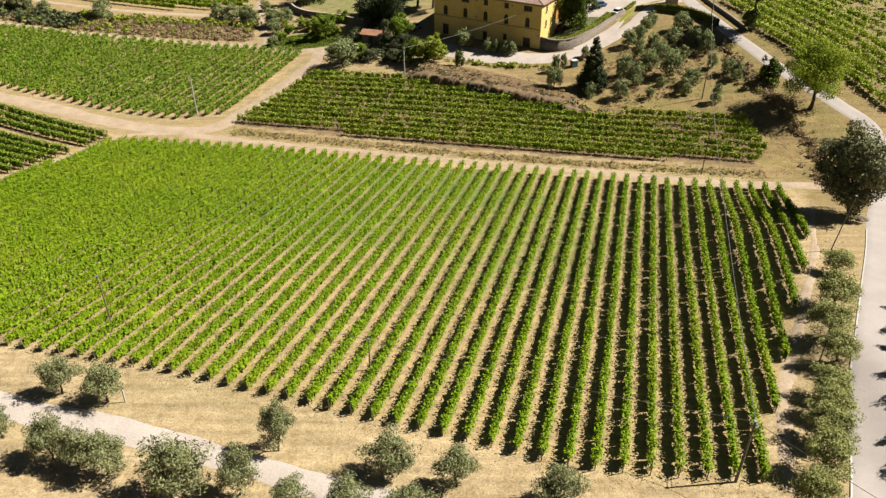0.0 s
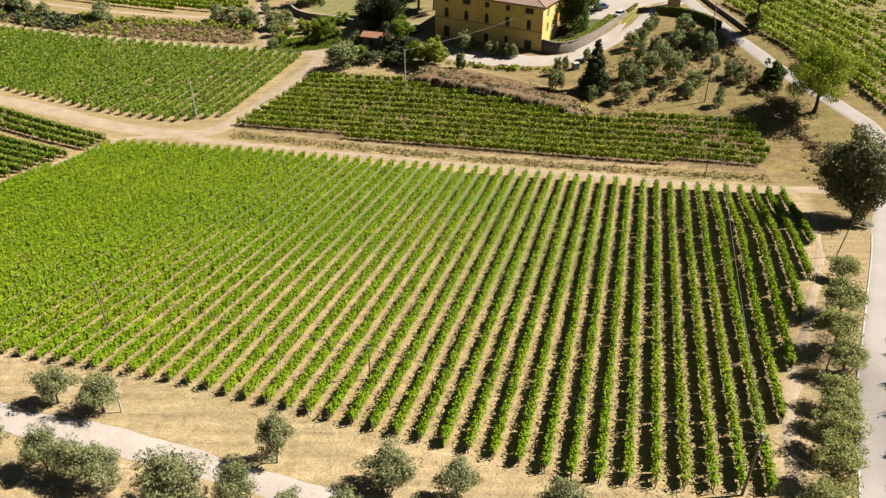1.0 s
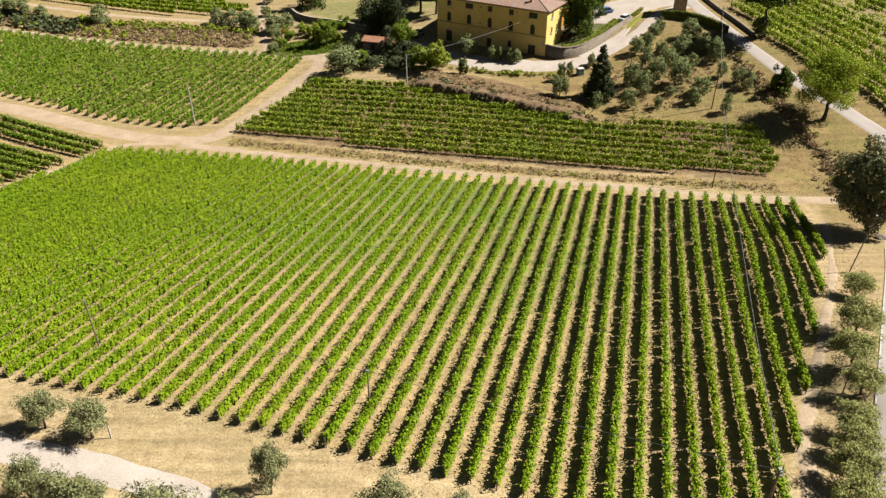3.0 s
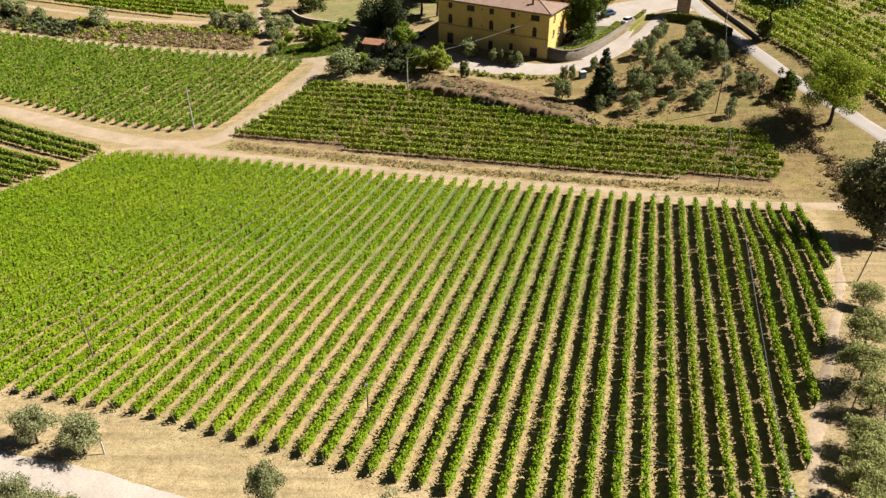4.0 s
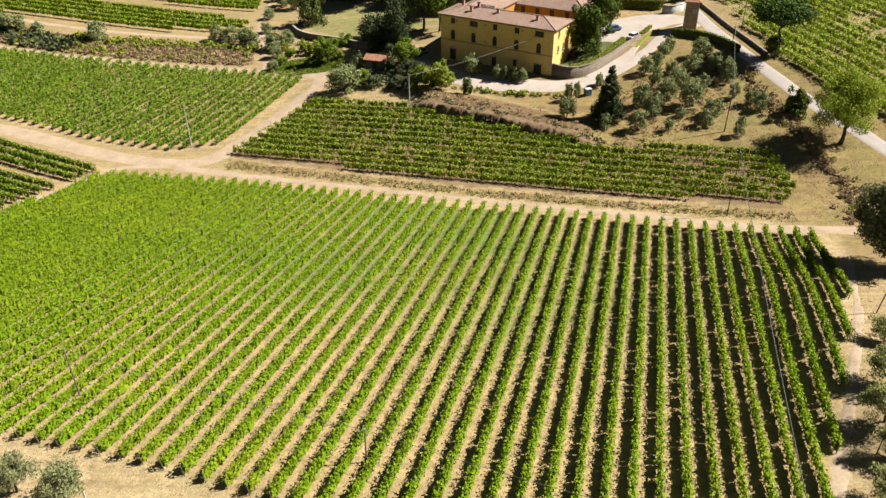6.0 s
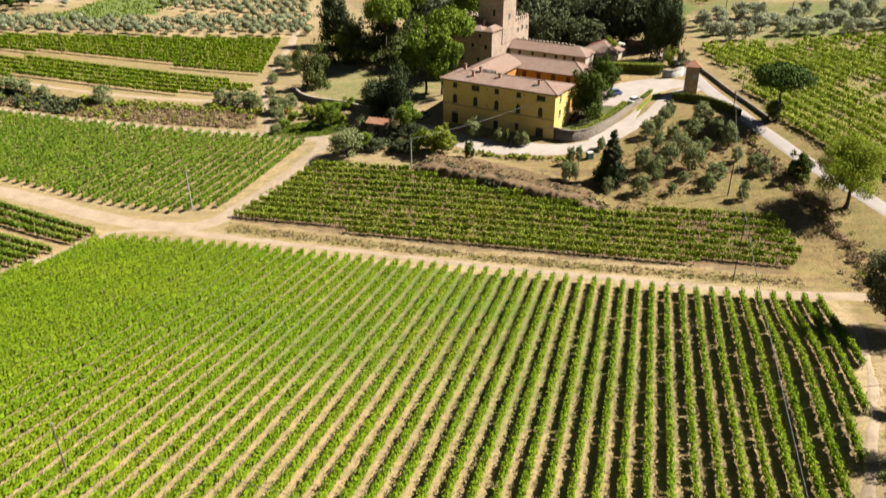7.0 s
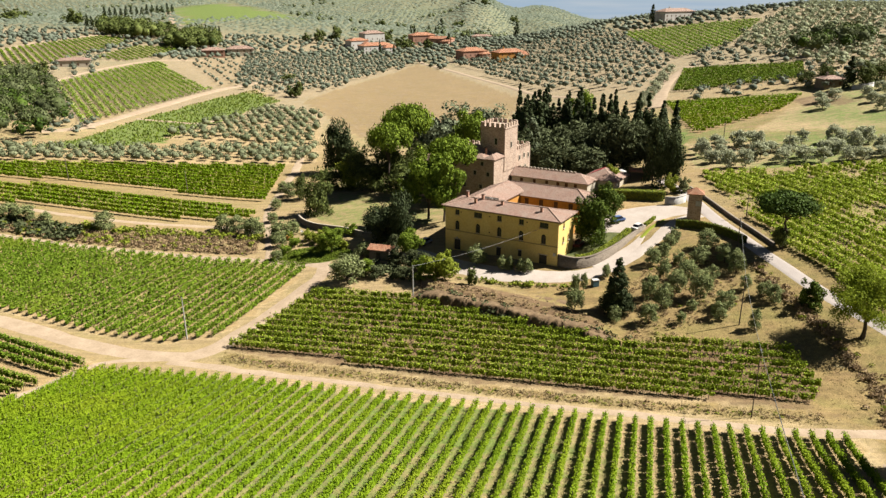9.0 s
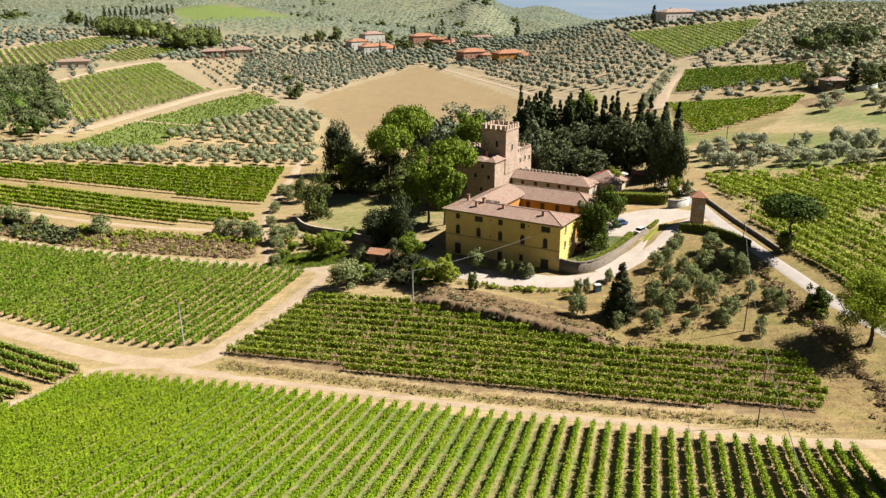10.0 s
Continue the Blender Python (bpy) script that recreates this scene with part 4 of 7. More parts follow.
for x, y, h, w in [(47.9, 80.6, 3.4, 4.2), (43.7, 71.8, 4.4, 5.0), (40.6, 66.0, 4.4, 5.0), (39.4, 61.4, 3.6, 4.0), (36.4, 56.2, 3.6, 4.2), (34.9, 53.0, 3.8, 4.2), (33.3, 49.4, 4.4, 4.6), (30.9, 45.4, 4.8, 4.4), (28.4, 41.0, 4.4, 3.8)]:
    tree("old_olive", x, y, h * 0.93, w * 0.92, "round olive tree on the verge of the asphalt lane", "olive trees along the lane", M_OLIVE_LANE)
for x, y, h, w in [(25.0, 170.8, 3.4, 1.9), (26.7, 171.0, 3.4, 1.6), (23.6, 162.2, 3.7, 3.9), (30.5, 158.1, 2.8, 2.8), (38.7, 165.3, 4.6, 3.6), (40.5, 161.7, 4.3, 4.0), (36.8, 156.3, 3.6, 3.4), (44.4, 166.4, 4.4, 3.9),
                   (48.3, 163.5, 5.2, 4.7), (45.7, 159.8, 1.9, 2.3), (42.7, 155.3, 2.1, 2.0), (51.9, 159.0, 3.2, 4.0), (49.9, 156.1, 2.9, 3.3), (43.5, 173.1, 3.6, 3.1), (48.0, 171.9, 3.4, 4.0), (47.6, 177.7, 2.8, 2.7)]:
    tree("olive_tree", x, y, h * 1.16, w * 0.94, "olive tree on the dry grassy knoll", "olive trees on the knoll")
for x, y, h, w in [(42.5, 179.0, 3.3, 3.7), (45.4, 182.2, 2.8, 3.3), (47.6, 185.8, 3.0, 2.9), (49.6, 188.5, 3.0, 2.9), (52.1, 177.5, 3.4, 4.6), (55.5, 183.8, 3.8, 4.8), (56.8, 176.3, 3.6, 4.6), (57.8, 171.3, 4.4, 4.0),
                   (52.9, 169.9, 2.7, 2.7), (57.4, 164.7, 2.8, 2.4), (60.1, 161.5, 2.8, 3.2), (61.1, 159.4, 3.2, 3.0), (54.8, 151.2, 3.5, 2.4), (32.3, 176.7, 2.3, 1.6)]:
    tree("olive_tree", x, y, h * 1.16, w * 0.94, "olive tree on the dry grassy knoll", "olive trees on the knoll")
for x, y, h, w in [(5.0, 186.6, 4.5, 4.5), (10.5, 182.6, 3.3, 2.5), (12.0, 182.2, 3.3, 1.9), (14.4, 181.0, 3.1, 2.1), (16.0, 180.4, 3.1, 2.5), (32.0, 175.6, 2.8, 1.8)]:
    tree("olive_tree", x, y, h, w, "small olive tree before the yellow villa", "olive trees before the villa")
for x, y, h, w in [(-51.5, 257.0, 4.7, 4.4), (-52.8, 242.9, 3.3, 3.5), (-54.0, 218.0, 4.9, 4.3), (-45.6, 215.3, 4.8, 5.8), (-43.0, 217.8, 3.8, 3.7), (-23.5, 182.3, 6.4, 7.9), (-22.0, 197.1, 3.4, 4.2),                    (-95.1, 221.2, 5.2, 6.0), (-110.9, 222.3, 4.0, 4.2), (-118.0, 224.6, 5.0, 6.0), (-122.8, 225.5, 5.0, 6.0), (-130.0, 228.0, 4.6, 5.5), (-63.3, 224.0, 4.6, 4.8), (-58.6, 222.0, 4.6, 4.8), (-53.6, 219.4, 5.0, 5.4), (-51.0, 229.6, 3.0, 3.2), (-54.7, 262.6, 3.4, 4.0)]:
    tree("olive_tree", x, y, h, w, "silvery olive tree beside a dirt track", "olive trees by the tracks")
tree("oak_tree", 60.8, 103.4, 13.8, 11.6, "big dark grey-green evergreen oak beside the lane")
tree("pale_tree", 71.8, 146.3, 13.2, 12.6, "yellow-green leafy tree at the bend of the lane")
tree("umbrella_pine", 70.2, 180.2, 12.4, 12.2, "dark umbrella pine with a flat crown beside the lane", mat=M_PINE_DARK)
tree("bush", 70.0, 180.6, 4.6, 3.6, "ivy-like dark bush round the pine's foot", category="bush", mat=M_DARK)
tree("bush", 67.0, 156.6, 5.4, 4.8, "round dark green bush on the verge", category="bush", mat=M_ROUND)
tree("conifer_tree", 31.7, 161.5, 11.0, 6.4, "dark spruce-like conifer on the bank", mat=M_FIR)
tree("bush", 3.7, 175.5, 3.9, 2.4, "small dark shrub on the bank", category="bush", mat=M_DARK)
tree("bush", -2.8, 179.4, 7.6, 7.4, "big bright clipped evergreen bush beside a pole", category="bush", sink=1.9)
tree("bush", -6.8, 181.0, 5.2, 5.0, "bright clipped evergreen bush beside a pole", category="bush", mat=M_LIME)
tree("evergreen_tree", -39.0, 235.6, 15.4, 8.8, "tall rounded green tree at the lawn's edge", mat=M_DARK, sink=2.6)
tree("evergreen_tree", -46.8, 253.0, 8.0, 6.0, "dark evergreen tree by the track")
tree("bush", -33.6, 263.0, 9.6, 8.4, "yellow-green garden tree behind the lawn", category="bush")
tree("evergreen_tree", -40.0, 262.0, 7.5, 8.0, "dark evergreen tree by the track")
tree("broadleaf_tree", -30.2, 201.8, 6.4, 6.0, "young green tree in the garden")
tree("bush", -37.8, 212.0, 2.9, 3.4, "garden shrub beside the wall", category="bush")
tree("bush", -26.8, 213.1, 3.2, 4.0, "garden shrub beside the wall", category="bush", mat=M_LIME)
for x, y, h, w in [(-42.0, 204.0, 2.4, 3.2), (-40.5, 208.0, 3.0, 3.4), (-35.0, 209.4, 3.6, 4.2), (-30.5, 208.0, 2.8, 3.4), (-38.5, 200.5, 1.8, 2.6), (-27.6, 203.4, 2.4, 3.0)]:
    tree("bush", x, y, h, w, "green garden shrub on watered grass", "garden shrubs", M_LIME if x < -38 else M_HEDGE, 3, "bush")
for x, y, h, w in [(-44.5, 208.6, 3.2, 3.8), (-46.4, 213.6, 3.0, 3.6), (-43.4, 199.6, 2.6, 3.0)]:
    tree("olive_tree", x, y, h, w, "small silvery olive in the garden", "garden olives")
tree("bush", -33.0, 205.5, 2.6, 4.0, "garden shrub on green grass", category="bush")
for x, y, h, w in [(-18.5, 208.0, 8.2, 9.4), (-13.2, 201.4, 14.0, 7.0), (-14.0, 206.0, 9.4, 8.4), (-17.5, 203.0, 7.0, 7.0)]:
    tree("evergreen_tree", x, y, h, w, "massive dark holm oak beside the villa", "holm oaks beside the villa", M_FIR)
# Dark shrubs, some added only to give the deep shade under the garden trees.
for x, y, h, w in [(-13.6, 190.0, 4.0, 4.6), (-9.6, 187.5, 4.4, 5.0), (-14.5, 196.5, 5.0, 4.4), (-7.0, 185.6, 4.2, 4.8), (-17.5, 184.4, 3.0, 4.6), (-11.6, 182.4, 3.0, 4.4)]:
    tree("evergreen_tree", x, y, h, w, "dark evergreen undergrowth below the holm oaks, partly in place of shade", "dark garden evergreens", M_OAK)
tree("broadleaf_tree", -10.6, 191.8, 7.4, 5.8, "green garden tree before the holm oaks")
tree("broadleaf_tree", -20.2, 187.0, 3.6, 4.2, "small garden tree beside the shed")
for x, y, h, w in [(-41.6, 288.0, 18.6, 9.0), (-38.2, 286.0, 17.0, 9.6), (-35.6, 283.0, 12.0, 7.0)]:
    tree("evergreen_tree", x, y, h, w, "dark broad cypress at the park's edge", "cypresses at the park's edge", M_CYPRESS)
tree("umbrella_pine", -14.8, 262.0, 25.2, 15.0, "tall stone pine in the park")
tree("umbrella_pine", -19.6, 253.0, 21.2, 12.8, "tall stone pine in the park")
for x, y, h, w in [(-26.0, 257.0, 9.5, 12.0), (-15.1, 247.0, 9.5, 12.0), (-30.9, 264.0, 13.0, 10.7), (-11.8, 254.0, 14.0, 12.5), (-21.0, 264.0, 15.0, 14.0)]:
    tree("evergreen_tree", x, y, h, w, "dark park tree below the pines", "dark park trees")
for x, y, h, w in [(-3.1, 298.0, 20.4, 21.0), (9.0, 305.0, 18.0, 18.0), (-12.0, 300.0, 16.0, 14.0)]:
    tree("evergreen_tree", x, y, h, w, "wide grey-green cedar in the park", "cedars in the park", M_CEDAR)
tree("conifer_tree", 24.0, 262.0, 18.0, 8.6, "tall grey-green conifer beside the cypresses", mat=M_CEDAR)
tree("broadleaf_tree", 6.0, 286.0, 19.0, 13.0, "sunlit green tree behind the castle")
tree("umbrella_pine", -0.8, 230.5, 18.6, 12.6, "bright-crowned stone pine beside the castle")
tree("broadleaf_tree", -7.0, 218.5, 18.0, 10.6, "sunlit lime tree beside the castle")
tree("broadleaf_tree", -2.8, 215.0, 16.6, 9.6, "sunlit lime tree beside the castle")
tree("broadleaf_tree", -12.6, 227.0, 9.5, 6.6, "tall green tree beside the castle")
tree("broadleaf_tree", -8.0, 236.0, 9.5, 9.0, "tall green tree beside the castle")
tree("round_tree", 31.3, 191.4, 11.0, 8.8, "rounded dark green tree in the forecourt")
tree("round_tree", 36.6, 203.6, 9.8, 8.0, "rounded dark green tree in the forecourt")
for x, y, h, w in [(27.5, 268.0, 14.0, 15.5), (36.4, 268.0, 14.6, 17.0), (44.3, 262.0, 14.0, 14.0), (51.2, 255.0, 16.0, 15.0), (48.1, 256.0, 14.0, 13.6), (21.8, 262.0, 14.0, 10.7), (58.4, 241.0, 15.4, 8.6), (30.6, 256.0, 11.5, 14.6), (39.2, 250.0, 9.5, 13.0), (58.0, 252.0, 13.0, 11.0), (62.0, 246.0, 11.0, 9.0)]:
    tree("holm_oak", x, y, h, w, "dark holm oak in the wood behind the castle", "holm oaks behind the castle")
tree("broadleaf_tree", 50.5, 334.0, 15.0, 12.0, "round green tree beyond the cypress avenue")
tree("bush", 44.6, 236.0, 5.6, 4.6, "yellow-green shrub beside the barn", category="bush")
tree("bush", 57.0, 222.0, 5.2, 4.0, "yellow-green shrub beside the white wall", category="bush")
tree("bush", 60.0, 221.0, 4.2, 3.6, "grey-green shrub beside the white wall", category="bush", mat=M_OLIVE)
for x, y, h, w in [(54.4, 231.0, 18.8, 7.0), (59.0, 229.0, 15.6, 6.4)]:
    tree("evergreen_tree", x, y, h, w, "broad dark cypress beside the gate", "cypresses by the gate", M_CYPRESS)
for i in range(34):
    x = 24.0 + i * 1.50 + (i * 11 % 4) * 0.30
    y = 315.0 - i * 0.96 + (i * 7 % 5) * 2.2
    tree("cypress_tree", x, y, 23.6 - i * 0.22 - (i * 13 % 7) * 0.95, 3.5 + (i * 5 % 3) * 0.4, "slim dark cypress in an avenue", "cypress avenue")
for x, y, h, w in [(19.6, 285.0, 17.0, 4.4), (23.5, 285.0, 19.6, 4.6), (25.6, 288.0, 21.0, 4.4), (28.8, 291.0, 24.0, 5.0)]:
    tree("cypress_tree", x, y, h, w, "tall dark cypress behind the castle", "cypresses behind the castle")
for x, y in [(52.9, 71.2), (50.2, 66.3), (47.9, 62.9), (45.8, 57.9), (44.2, 54.1), (42.7, 49.4), (41.3, 45.7)]:
    tree("olive_tree", x, y, 4.1 + (y * 7 % 3) * 0.2, 2.3, "slender olive tree behind the lane's wall", "olive trees across the lane")

# ---- far groves and woods ----
def lump():
    """The corners and faces of a small twenty-sided lump."""
    bm = bmesh.new()
    bmesh.ops.create_icosphere(bm, subdivisions=1, radius=1.0)
    v = np.array([tuple(q.co) for q in bm.verts])
    f = np.array([[q.index for q in t.verts] for t in bm.faces])
    bm.free()
    return v, f


def scatter(name, points, h, w, leaves, leaf, mat, label, category, seed, lumps=1, heart=1.0):
    """Many far trees as one sheet of stuff: uneven lumps of foliage with loose leaves round them."""
    rng = np.random.default_rng(seed)
    n = len(points)
    sc = rng.uniform(0.7, 1.25, n)
    z = height(points[:, 0], points[:, 1])
    lv, lf = lump() if leaves else (np.array([(1.0, 0, 0), (0, 1.0, 0), (-1.0, 0, 0), (0, -1.0, 0), (0, 0, 1.0)]), np.array([(0, 1, 4), (1, 2, 4), (2, 3, 4), (3, 0, 4)]))
    vs, fs, n0 = [], [], 0
    for k in range(lumps):
        off = rng.normal(0, 0.20 if lumps > 1 else 0.05, (n, 1, 3)) * np.array([w, w, h * 0.5])
        size = (0.58 if lumps > 1 else 0.74 if leaves > 50 else 0.62 if leaves > 12 else 0.82) * sc[:, None, None] * heart
        q = lv[None] * rng.uniform(0.6, 1.25, (n, len(lv), 1)) * np.array([w / 2, w / 2, h * 0.44]) * size
        q = q + off * sc[:, None, None] + np.column_stack([points, z + h * 0.50 * sc])[:, None]
        vs.append(q.reshape(-1, 3))
        fs.append((np.arange(n)[:, None, None] * len(lv) + lf[None]).reshape(-1, 3) + n0)
        n0 += n * len(lv)
    if leaves:
        d = rng.normal(size=(n, leaves, 3))
        d /= np.linalg.norm(d, axis=2, keepdims=True)
        d[..., 2] = np.where(d[..., 2] < -0.3, -d[..., 2], d[..., 2])
        c = np.column_stack([points, z + h * 0.50 * sc])[:, None] + d * np.array([w / 2, w / 2, h * 0.45]) * sc[:, None, None] * 0.92
        v, f = leaf_quads(c.reshape(-1, 3), d.reshape(-1, 3), leaf, rng, 0.5)
        vs.append(v)
        fs.append(np.vstack([f[:, [0, 1, 2]], f[:, [0, 2, 3]]]) + n0)
    return tagged(new(name, mesh_of(name, np.vstack(vs), np.vstack(fs), mat)), label, category, kind="stuff")


def grid_in(poly, ang, gx, gy, jitter, seed, miss=0.06):
    rng = np.random.default_rng(seed)
    p = np.asarray(poly, float)
    c = p.mean(0)
    R = np.abs(p - c).max() * 1.5
    a, b = np.meshgrid(np.arange(-R, R, gx), np.arange(-R, R, gy))
    t = radians(ang)
    q = np.column_stack([a.ravel(), b.ravel()]) @ np.array([[math.cos(t), -math.sin(t)], [math.sin(t), math.cos(t)]]) + c
    q = q + rng.normal(0, jitter, q.shape)
    return q[inside(p, q[:, 0], q[:, 1]) & (rng.uniform(size=len(q)) > miss)]


pts = [grid_in(p, a, gx, gy, 1.1 if i == 5 else 0.4, 30 + i, 0.62 if i == 6 else 0.12 if i == 4 else 0.03) for i, (p, a, gx, gy) in enumerate(GROVES)]
for i in (4, 6):
    for x, y in pts[i]:
        tree("grove_olive", x + 1.1 * math.sin(y * 3.1), y + 1.3 * math.sin(x * 2.3), 4.3 + math.sin(x * 5.0), 4.5 + 0.8 * math.sin(y * 4.0), "grey-green olive tree on the slope beyond the lane", "olive trees on the slope", M_OLIVE_PALE)
for k in range(11):
    x, y = 78.0 + 3.1 * k + 1.2 * math.sin(k * 2.1), 352.0 + 8.0 * k
    tree("grove_olive", x, y, 4.6, 4.8, "grey-green olive tree beside the farm track", "olive trees by the farm track", M_OLIVE_PALE)
for i, near_one in enumerate((1, 1, 0, 0, 2, 0, 2)):
    if near_one == 2:
        continue
    if near_one:
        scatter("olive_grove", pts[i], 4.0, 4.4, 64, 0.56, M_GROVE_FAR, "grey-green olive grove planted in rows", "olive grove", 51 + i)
        continue
    nearer = pts[i][:, 1] < 720
    scatter("olive_grove", pts[i][nearer], 4.8, 6.0 if i == 5 else 5.6, 22, 1.0, M_GROVE if i == 5 else M_OLIVE_HAZED, "distant olive grove in rows", "olive grove", 51 + i)
    scatter("olive_grove", pts[i][~nearer], 4.8, 6.0, 3, 1.4, M_OLIVE_HAZED, "distant olive grove in rows", "olive grove", 41 + i)
rng = np.random.default_rng(61)


def rows_over(y0, y1, step, cell, seed):
    """Olives in crooked rows over the hills; the rows turn from one holding to the next."""
    r = np.random.default_rng(seed)
    out = []
    for cy in np.arange(y0, y1, cell):
        for cx in np.arange(-0.74 * cy - cell, 0.74 * cy + cell, cell):
            sq = [(cx, cy), (cx + cell, cy), (cx + cell, min(cy + cell, y1)), (cx, min(cy + cell, y1))]
            kind = r.uniform()
            out.append(grid_in(sq, r.uniform(0, 90), step * r.uniform(0.85, 1.1), step * r.uniform(0.95, 1.35), 0.5 + 0.9 * r.uniform(), int(r.integers(1, 9999)), 0.06 if kind < 0.72 else 0.45))
    p = np.vstack(out)
    free = np.abs(p[:, 0]) < 0.66 * p[:, 1] + 40
    for poly in [BARE, *MEADOWS, PINKISH, *COPSES, *[f[1] for f in FAR_ROWS], *[h[0] for h in GROVES], RED_PATCH]:
        free &= ~inside(poly, p[:, 0], p[:, 1])
    return p[free]


near_q, mid_q, far_q = rows_over(330, 620, 8.4, 70.0, 161), rows_over(620, 900, 9.0, 90.0, 162), rows_over(900, 2350, 9.8, 130.0, 163)
way = near_q[:, 0] / near_q[:, 1]
near_q = near_q[(way < -0.42) | (way > 0.28)]
far_q = far_q[(far_q[:, 1] < 1800) | (np.abs(far_q[:, 0] / far_q[:, 1] - 0.12) < 0.18)]
scatter("scattered_olives", near_q, 4.5, 5.4, 18, 1.0, M_OLIVE_HAZED, "hillsides planted with olive trees", "olive trees", 62)
scatter("far_scattered_olives", mid_q, 4.8, 6.0, 3, 1.4, M_OLIVE_HAZED, "distant hillsides planted with olive trees", "olive trees", 66)
scatter("olive_hillside", far_q, 6.6, 8.8, 0, 1.6, M_OLIVE_HAZED, "far hillside thick with grey-green olive trees", "olive trees", 65)
WOODS = [[(-275.0, 465.5), (-223.0, 453.5), (-161.1, 345.1), (-160.4, 316.2), (-215.0, 308.2), (-330.0, 420.0)], [(160.0, 420.0), (185.0, 450.0), (215.0, 440.0), (190.0, 400.0)]]
wood_pts = np.vstack([grid_in(p, 12, 7.2, 7.2, 2.2, 70 + i) for i, p in enumerate(WOODS)])
for k, (wm, wh, ww) in enumerate(((M_OAK, 11.0, 10.4), (M_WOODLAND, 12.0, 10.0), (M_PINE_DARK, 10.0, 9.6))):
    scatter("wood", wood_pts[(np.arange(len(wood_pts)) * 7) % 3 == k], wh, ww, 120, 0.95, wm, "dense mixed green wood on the hillside", "woodland", 64 + 30 * k, heart=0.8)
scatter("copse", np.vstack([grid_in(p, 12, 9.0, 9.0, 2.2, 74 + i) for i, p in enumerate(COPSES)]), 15.0, 13.0, 60, 1.9, M_DARK, "dark evergreen copse between far fields", "woodland", 68)
scatter("young_olive_grove", grid_in(PINKISH, 20, 11.0, 11.0, 0.6, 77), 2.6, 3.0, 8, 0.9, M_OLIVE_HAZED, "young olive trees on bare pinkish soil", "olive grove", 78)

_hr = np.random.default_rng(171)
hedge_trees = []
for _ in range(46):
    cy = _hr.uniform(880, 1900)
    cx, ang, k = cy * _hr.uniform(-0.60, 0.34), _hr.uniform(-0.5, 0.5), int(_hr.integers(3, 11))
    st = np.arange(k) * _hr.uniform(9, 14)
    hedge_trees.append(np.column_stack([cx + st * math.cos(ang), cy + st * math.sin(ang) * 2.0]) + _hr.normal(0, 3.0, (k, 2)))
hedge_trees = np.vstack(hedge_trees)
for poly in MEADOWS[:2]:
    hedge_trees = hedge_trees[~inside(poly, hedge_trees[:, 0], hedge_trees[:, 1])]
scatter("far_hedgerow", hedge_trees, 9.0, 9.0, 24, 1.8, M_WOODLAND, "dark hedgerow trees across the far hills", "trees", 172)

# ---- the villa and the castle ----
VILLA = Matrix.Translation((-2.2, 196.4, 6.4)) @ Matrix.Rotation(math.atan2(-0.49043, 0.87148), 4, "Z")


def uv_planar(bm):
    """Roof coordinates in metres: u along the eaves, v up the slope."""
    uv = bm.loops.layers.uv.verify()
    for f in bm.faces:
        n = f.normal
        side = Vector((-n.y, n.x, 0))
        side = side.normalized() if side.length > 1e-4 else Vector((1, 0, 0))
        up = n.cross(side)
        for l in f.loops:
            l[uv].uv = (l.vert.co.dot(side), l.vert.co.dot(up))


def hip_roof(x0, x1, y0, y1, z, rise, over=0.5, hip=(True, True), thick=0.18):
    """A hipped or gabled roof over a rectangle, with overhanging eaves and some thickness."""
    bm = bmesh.new()
    x0, x1, y0, y1 = x0 - over, x1 + over, y0 - over, y1 + over
    if x1 - x0 >= y1 - y0:
        r = (y1 - y0) / 2
        a, b = (x0 + (r if hip[0] else 0), (y0 + y1) / 2), (x1 - (r if hip[1] else 0), (y0 + y1) / 2)
        lo = [bm.verts.new((*p, z)) for p in ((x0, y0), (x1, y0), (x1, y1), (x0, y1))]
        ra, rb = bm.verts.new((*a, z + rise)), bm.verts.new((*b, z + rise))
        fs = [(lo[0], lo[1], rb, ra), (lo[1], lo[2], rb), (lo[2], lo[3], ra, rb), (lo[3], lo[0], ra)]
    else:
        r = (x1 - x0) / 2
        a, b = ((x0 + x1) / 2, y0 + (r if hip[0] else 0)), ((x0 + x1) / 2, y1 - (r if hip[1] else 0))
        lo = [bm.verts.new((*p, z)) for p in ((x0, y0), (x1, y0), (x1, y1), (x0, y1))]
        ra, rb = bm.verts.new((*a, z + rise)), bm.verts.new((*b, z + rise))
        fs = [(lo[0], lo[1], ra), (lo[1], lo[2], rb, ra), (lo[2], lo[3], rb), (lo[3], lo[0], ra, rb)]
    for f in fs:
        bm.faces.new(f)
    dn = [bm.verts.new((v.co.x, v.co.y, z - thick)) for v in lo]
    for i in range(4):
        j = (i + 1) % 4
        bm.faces.new((lo[j], lo[i], dn[i], dn[j]))
    bm.faces.new(list(reversed(dn)))
    bm.normal_update()
    uv_planar(bm)
    return bm


def ridge_caps(parent, pts):
    """Half-round ridge tiles along the hips and ridges."""
    for a, b in pts:
        bm = tube(bmesh.new(), [a, tuple((Vector(a) + Vector(b)) / 2), b], [0.14, 0.14, 0.14], 6)
        part("ridge_cap", bm, M_RIDGE, parent)


